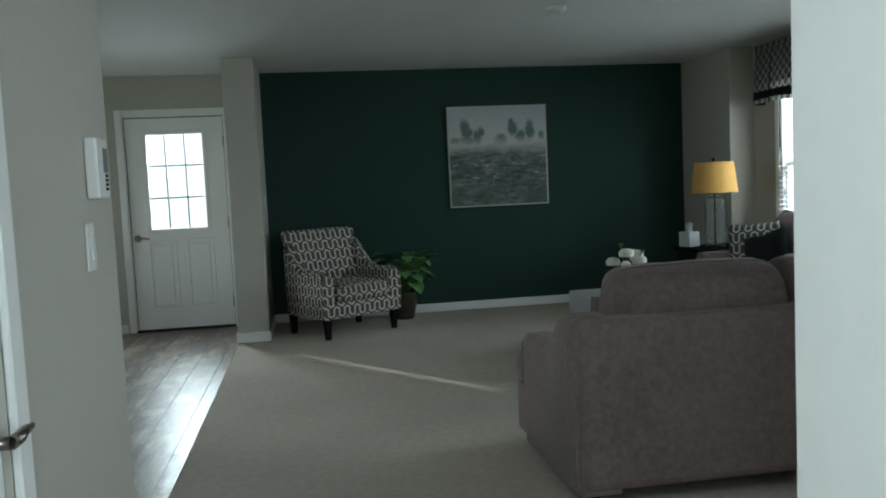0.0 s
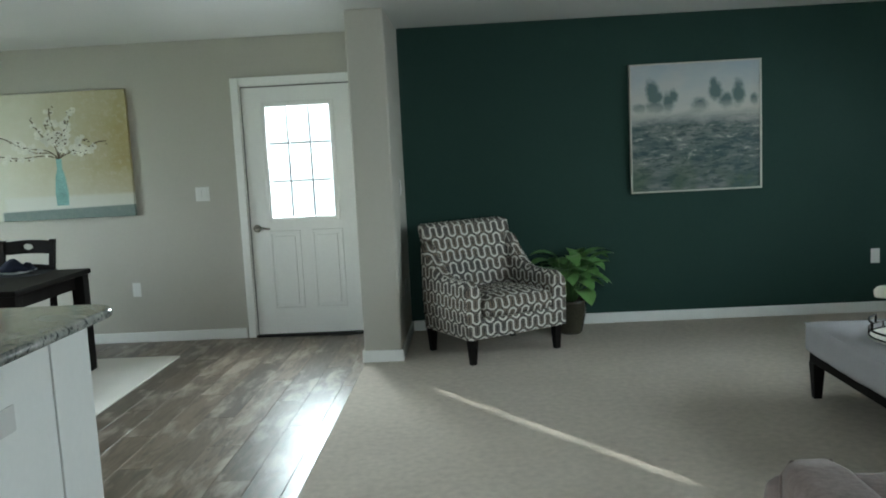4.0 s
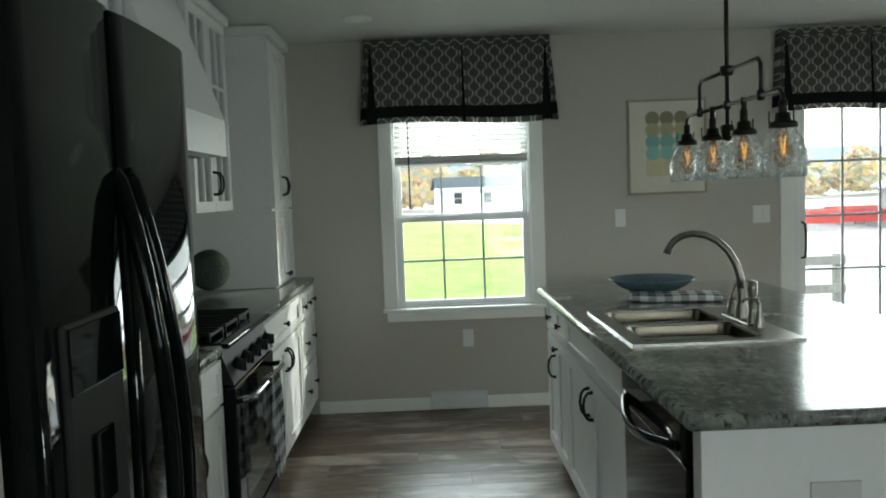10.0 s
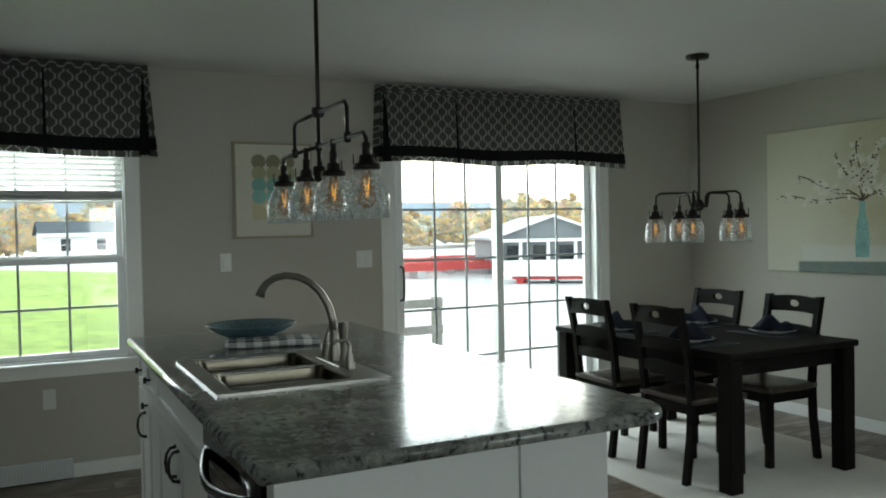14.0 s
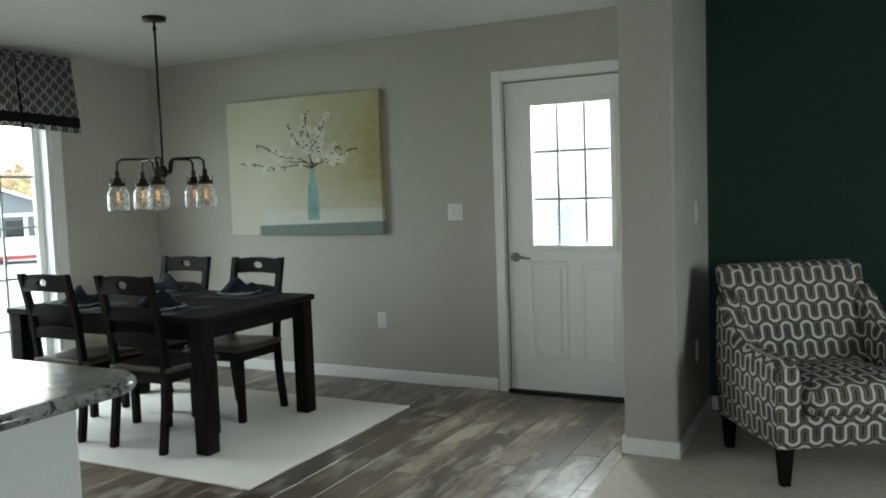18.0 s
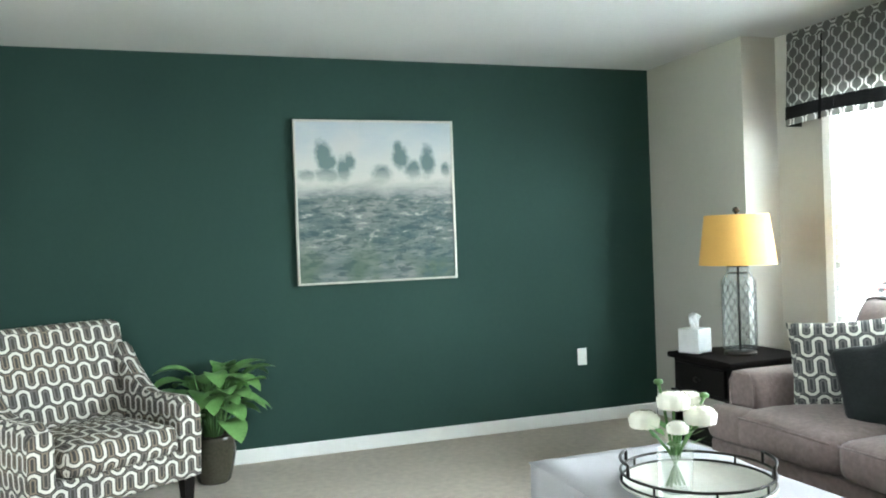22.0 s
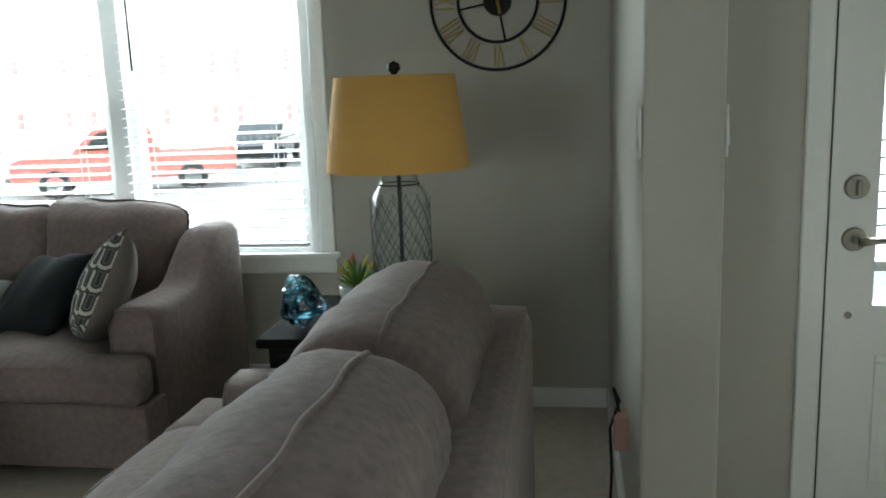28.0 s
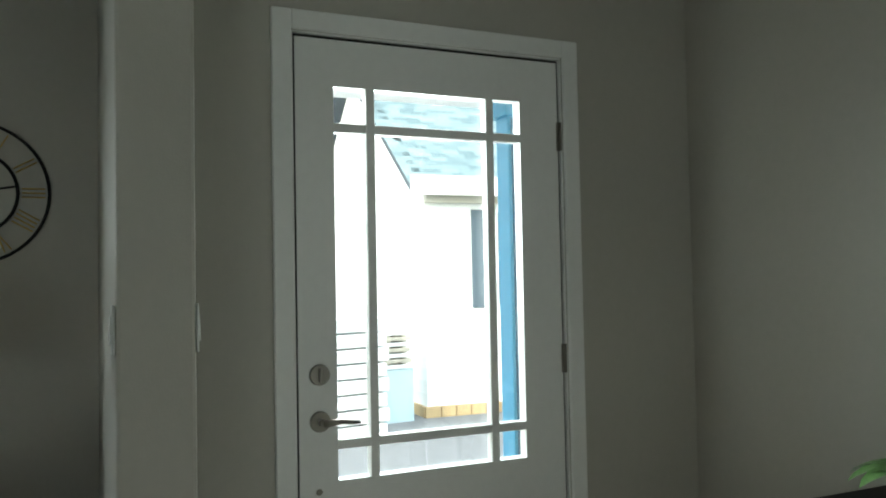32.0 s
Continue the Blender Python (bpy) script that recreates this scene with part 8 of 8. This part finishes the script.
def wheel(parent, x, y, r=0.38):
    t = part("tyre", turned(lathe(bmesh.new(), [(r * 0.6, -0.11), (r * 0.95, -0.11), (r, -0.07), (r, 0.07), (r * 0.95, 0.11), (r * 0.6, 0.11)], n=24), pose(x, y, r, 90, 0, 0)), TYRE, parent)
    part("rim", turned(lathe(bmesh.new(), [(0.0, -0.09), (r * 0.5, -0.08), (r * 0.6, -0.1), (r * 0.6, 0.1), (r * 0.5, 0.08), (0.0, 0.09)], n=18), pose(x, y, r, 90, 0, 0)), CHROME, t)


def vehicle(name, label, m, paint, kind_):
    """Length along x, built from swept side outlines."""
    v = thing(name, label, "truck" if kind_ == "pickup" else "car", m)
    def prism(out_, y0, y1, inset=0.0):
        bm = bmesh.new()
        a = [bm.verts.new((x, y0 + inset, z)) for x, z in out_]
        b_ = [bm.verts.new((x, y1 - inset, z)) for x, z in out_]
        bridge(bm, a, b_, False)
        bm.faces.new(a[::-1])
        bm.faces.new(b_)
        bmesh.ops.bevel(bm, geom=[e for e in bm.edges], offset=0.04, segments=2, affect='EDGES')
        return bm
    if kind_ == "pickup":
        part("body", prism([(0.0, 0.5), (0.0, 0.95), (0.3, 1.06), (1.4, 1.12), (5.5, 1.12), (5.5, 0.55), (5.2, 0.42), (0.2, 0.4)], -0.95, 0.95), paint, v)
        part("cab", prism([(1.4, 1.08), (2.0, 1.72), (2.3, 1.80), (3.3, 1.80), (3.6, 1.08)], -0.88, 0.88, 0.06), paint, v)
        part("side_glass", prism([(1.66, 1.18), (2.1, 1.66), (3.2, 1.68), (3.4, 1.18)], -0.86, 0.86), DKGL, v)
        part("bumper", B((-0.12, 0.06, -0.9, 0.9, 0.42, 0.62), (5.45, 5.62, -0.9, 0.9, 0.42, 0.62), bevel=0.03), CHROME, v)
        xs = (1.0, 4.35)
        Lw = 0.0
    else:
        part("body", prism([(0.0, 0.45), (0.0, 0.8), (0.25, 0.92), (1.1, 1.0), (4.3, 1.02), (4.5, 0.85), (4.5, 0.4), (0.2, 0.35)], -0.9, 0.9), paint, v)
        part("cabin", prism([(0.9, 0.98), (1.6, 1.52), (2.0, 1.62), (3.6, 1.60), (4.35, 1.0)], -0.8, 0.8, 0.06), paint, v)
        part("side_glass", prism([(1.15, 1.05), (1.7, 1.48), (3.55, 1.5), (4.0, 1.05)], -0.79, 0.79), DKGL, v)
        part("grille", B((-0.03, 0.02, -0.45, 0.45, 0.5, 0.72), bevel=0.01), BLACKM, v)
        xs = (0.85, 3.6)
    for y in (-0.62, 0.62):
        part("headlight", B((-0.04, 0.1, y - 0.18, y + 0.18, 0.72, 0.86), bevel=0.02), PLASTIC, v)
    for x in xs:
        for y in (-0.86, 0.86):
            wheel(v, x, y)
    return v


vehicle("pickup_truck", "blue pickup truck parked beyond the back deck", pose(-22, 17.0, GZ, 0, 0, 60), BLUEV, "pickup")
vehicle("pickup_truck", "red pickup truck parked in front of the house", pose(20.5, 8.8, GZ, 0, 0, -62), REDC, "pickup")
vehicle("pickup_truck", "red pickup truck parked in front of the house", pose(18.0, 15.5, GZ, 0, 0, -62), REDC, "pickup")
vehicle("parked_car", "white parked car facing the house", pose(27.0, 2.0, GZ, 0, 0, 8), WHITEC, "car")
vehicle("parked_car", "white parked car facing the house", pose(28.0, -1.5, GZ, 0, 0, 6), WHITEC, "car")
vehicle("parked_car", "dark parked car facing the house", pose(27.5, 5.2, GZ, 0, 0, 8), DKGL, "car")
house("show_house", "white two-storey house with dark red shutters across the lot", pose(45.5, 50, GZ, 0, 0, -90 + 8), 66, 9, 10.0, 12.5, SIDING, ROOFM, [(2 + 4.6 * k, z, 1.0, 1.5) for k in range(13) for z in (1.2, 4.2)], RSHUT, glass=mat("pale_window_glass", (0.45, 0.47, 0.48), 0.2))

# seen through the entry door
nh = house("white_house", "white neighbouring house with slate shutters and shingled roof", pose(13.2, -10.53, GZ, 0, 0, -93), 12, 8, 3.83, 6.7, SIDING, ROOFM, [(1.27, 1.79, 0.9, 1.5), (6.5, 1.79, 0.9, 1.5)], GSHUT)
pl_ = part("plinth", B((-0.05, 12.0, -0.07, -0.015, 0.0, 0.19), (-0.07, -0.015, 0, 8, 0.0, 0.19)), PINE, nh, "bare pine plinth boards")
bm = bmesh.new()
for k in range(14):
    bx(bm, 0.2 + 0.26 * k, 0.215 + 0.26 * k, -0.078, -0.0705, 0.0, 0.185)
part("plinth_joint", bm, mat("pine_joint", (0.22, 0.14, 0.07), 0.8), pl_)
SHING = bpy.data.materials.new("blue_grey_shingle")
SHING.use_nodes = True
nt = SHING.node_tree
inf = nt.nodes.new("ShaderNodeObjectInfo")
grit = noise_node(nt, nt.nodes.new("ShaderNodeTexCoord").outputs["Object"], 40, 4)
tone = mixcol(nt, inf.outputs["Random"], (0.13, 0.19, 0.21), (0.30, 0.38, 0.40))
nt.links.new(mixcol(nt, mth(nt, 'MULTIPLY', grit, 0.5), tone, (0.16, 0.21, 0.22)), nt.nodes["Principled BSDF"].inputs["Base Color"])
nt.nodes["Principled BSDF"].inputs["Roughness"].default_value = 0.95
nroof = [o for o in nh.children if o.name.startswith("roof")][0]
pitch = math.degrees(math.atan2(6.7 - 3.83, 4.0))
ca, sa = math.cos(radians(pitch)), math.sin(radians(pitch))
tabs = {}
rng = random.Random(12)
for row in range(26):
    x = -0.36 - 0.155 * (row % 2)
    while x < 3.1:
        w1 = 0.30 if rng.random() < 0.7 else 0.22
        if w1 not in tabs:
            bm = bmesh.new()
            bx(bm, 0.002, w1 - 0.002, 0.0, 0.16, 0.0, 0.014)
            o = part("shingle", bm, SHING, nroof)
            tabs[w1] = o.data
        else:
            o = new("shingle", tabs[w1])
            o.parent = nroof
        u = -0.01 + 0.14 * row
        o.matrix_basis = pose(max(x, -0.37), -0.4 + u * ca, 3.83 - 0.4 * (6.7 - 3.83) / 4.0 + 0.125 + u * sa, pitch, 0, 0)
        x += w1
bm = bmesh.new()
for row in range(35):
    u = -0.01 + 0.14 * row
    if row < 26:
        bx(bm, 3.4, 12.34, u, u + 0.137, 0.004, 0.014 + 0.002 * (row % 2))
    else:
        bx(bm, -0.36, 12.34, u, u + 0.137, 0.004, 0.014 + 0.002 * (row % 2))
rest = part("shingle_courses", bm, SHING, nroof)
rest.matrix_basis = pose(0, -0.4, 3.83 - 0.4 * (6.7 - 3.83) / 4.0 + 0.125, pitch, 0, 0)
part("soffit_trim", B((-0.02, 12.0, -0.16, -0.02, 3.44, 3.58)), mat("cream_trim", (0.62, 0.58, 0.48), 0.6, var=0.05), nh, "cream frieze board under the eave")
sp = thing("stacked_panels", "stack of white wrapped siding boxes on the ground", "panel stack", pose(12.3, -8.9, GZ, 0, 0, -80))
for k in range(8):
    part("panel", B((-1.6 + 0.03 * (k % 3), 0.50 + 0.04 * (k % 2), -0.3, 0.3, 0.212 * k + 0.012, 0.212 * k + 0.196), bevel=0.014), SIDING, sp)
    part("separator", B((-1.5, 0.46, -0.27, 0.27, 0.212 * k + 0.002, 0.212 * k + 0.0115)), GSHUT, sp)
lv = thing("slatted_pile", "pile of cream slatted boards on a pale wrapped block", "board pile", pose(13.0, -9.98, GZ, 0, 0, -82))
part("block", B((-0.22, 0.26, 0.0, 0.5, 0.0, 0.84), bevel=0.02), mat("pale_blue_wrap", (0.55, 0.68, 0.72), 0.5, var=0.1), lv, "pale blue plastic-wrapped block")
CRSL = mat("cream_slat", (0.52, 0.47, 0.38), 0.7, var=0.12)
for k in range(7):
    part("slat", B((-0.25 + 0.004 * k, 0.20 + 0.02 * (k % 3), -0.03 + 0.008 * k, 0.48, 0.845 + 0.085 * k, 0.845 + 0.085 * k + 0.06), bevel=0.008), CRSL if k % 2 else SIDING, lv)
    part("batten", B((-0.2, -0.12, 0.05, 0.45, 0.845 + 0.085 * k + 0.06, 0.845 + 0.085 * k + 0.085), (0.08, 0.16, 0.05, 0.45, 0.845 + 0.085 * k + 0.06, 0.845 + 0.085 * k + 0.085)), CRSL, lv)
po = thing("porch", "concrete porch with a blue film-wrapped post outside the entry", "porch")
part("slab", B((3.77, 6.2, -8.4, -5.75, -0.30, -0.03)), mat("pale_concrete", (0.80, 0.80, 0.78), 0.9, var=0.1), po)
pst = part("post", B((5.05, 5.19, -7.785, -7.58, -0.03, 2.30), bevel=0.008), BLUEP, po, "square post in blue film")
# narrow dark blue strips along both edges of the post
BLUED = mat("dark_blue_edge_stripe", (0.012, 0.07, 0.14), 0.45, var=0.1)
for y in (-7.767, -7.604):
    part("film_fold", B((5.0455, 5.0495, y - 0.006, y + 0.006, -0.02, 2.19)), BLUED, pst)
part("post_cap", B((5.02, 5.22, -7.815, -7.55, 2.20, 2.30), bevel=0.006), BLUEP, po)
part("ceiling", B((3.77, 5.4, -8.4, -5.75, 2.31, 2.42)), SIDING, po)

# autumn woods
leafm = bpy.data.materials.new("hazed_autumn_foliage")
leafm.use_nodes = True
nt = leafm.node_tree
geo = nt.nodes.new("ShaderNodeNewGeometry")
rampn = nt.nodes.new("ShaderNodeValToRGB")
# autumn tones, paled to carry the haze over the woods
rampn.color_ramp.elements[0].color, rampn.color_ramp.elements[1].color = (0.44, 0.47, 0.42, 1), (0.58, 0.51, 0.44, 1)
for pos_, colr in ((0.25, (0.48, 0.50, 0.40, 1)), (0.5, (0.64, 0.53, 0.36, 1)), (0.7, (0.80, 0.62, 0.26, 1)), (0.85, (0.64, 0.46, 0.36, 1))):
    e_ = rampn.color_ramp.elements.new(pos_)
    e_.color = colr
nt.links.new(geo.outputs["Random Per Island"], rampn.inputs[0])
leafd, leaft, leafx = nt.nodes.new("ShaderNodeBsdfDiffuse"), nt.nodes.new("ShaderNodeBsdfTranslucent"), nt.nodes.new("ShaderNodeMixShader")
for sh_ in (leafd, leaft):
    nt.links.new(rampn.outputs[0], sh_.inputs["Color"])
nt.links.new(leafd.outputs[0], leafx.inputs[1])
nt.links.new(leaft.outputs[0], leafx.inputs[2])
nt.links.new(leafx.outputs[0], nt.nodes["Material Output"].inputs["Surface"])
rg_ = np.random.default_rng(4)
verts, faces = [], []


def clump(cx, cy, cz, r):
    n0 = len(verts)
    for k in range(5):
        a = 1.2566 * k + rg_.uniform(0, 1)
        verts.append((cx + rg_.uniform(-r, r) * 0.5 + r * math.cos(a) * 0.5, cy + r * math.sin(a), cz + r * rg_.uniform(-0.8, 0.8)))
    faces.append(tuple(range(n0, n0 + 5)))


for k in range(150):
    ty = -90 + 1.5 * k + rg_.uniform(-1, 1)
    tx = -92 - rg_.uniform(0, 26)
    th0 = rg_.uniform(3.5, 7.5)
    for q in range(260):
        u = rg_.uniform(0.15, 1)
        wdt = 2.6 * math.sin(math.pi * min(1, u * 0.9 + 0.1)) + 0.4
        clump(tx + rg_.uniform(-wdt, wdt), ty + rg_.uniform(-wdt, wdt), GZ + th0 * u, rg_.uniform(0.28, 0.65))
me = bpy.data.meshes.new("woods")
me.from_pydata(verts, [], faces)
me.materials.append(leafm)
tagged(new("woods", me), "autumn woods along the far edge of the lot", "trees", "", "stuff")
# distance haze is put into the hills' pale blue-grey colour
setting("hills", B((-420, -300, -300, 300, GZ, 13)), mat("haze_tinted_hill", (0.36, 0.42, 0.48), 1.0, var=0.2, scale=0.02), "far hills with haze in their colour")

# ---------------------------------------------------------------- floor planks
setting("floor_underlay", B((KX, 0.004, -6.60, 0.0, -0.0115, -0.006)), BLACKM, "dark underlay below the planks")
fl = thing("floor_planks", "distressed brown vinyl plank flooring", "floor", None, "", "structure")
PWD, PLN = 0.178, 1.22
plank_sizes = {}
col = 0
x = KX
while x < 0.0:
    w1 = min(PWD, 0.004 - x)
    y = -6.60 - (col * 0.47) % PLN
    while y < 0.0:
        y0, y1 = max(y, -6.60), min(y + PLN, -0.001)
        if y1 - y0 > 0.02 and w1 > 0.01:
            key = (round(w1, 3), round(y1 - y0, 3))
            if key not in plank_sizes:
                o = part("plank", B((0.0006, w1 - 0.0006, 0.0006, y1 - y0 - 0.0006, -0.006, 0.0), bevel=0.0012, seg=1), PLANK, fl)
                plank_sizes[key] = o.data
            else:
                o = new("plank", plank_sizes[key])
                o.parent = fl
            o.location = (x, y0, 0.0)
        y += PLN
    x += PWD
    col += 1
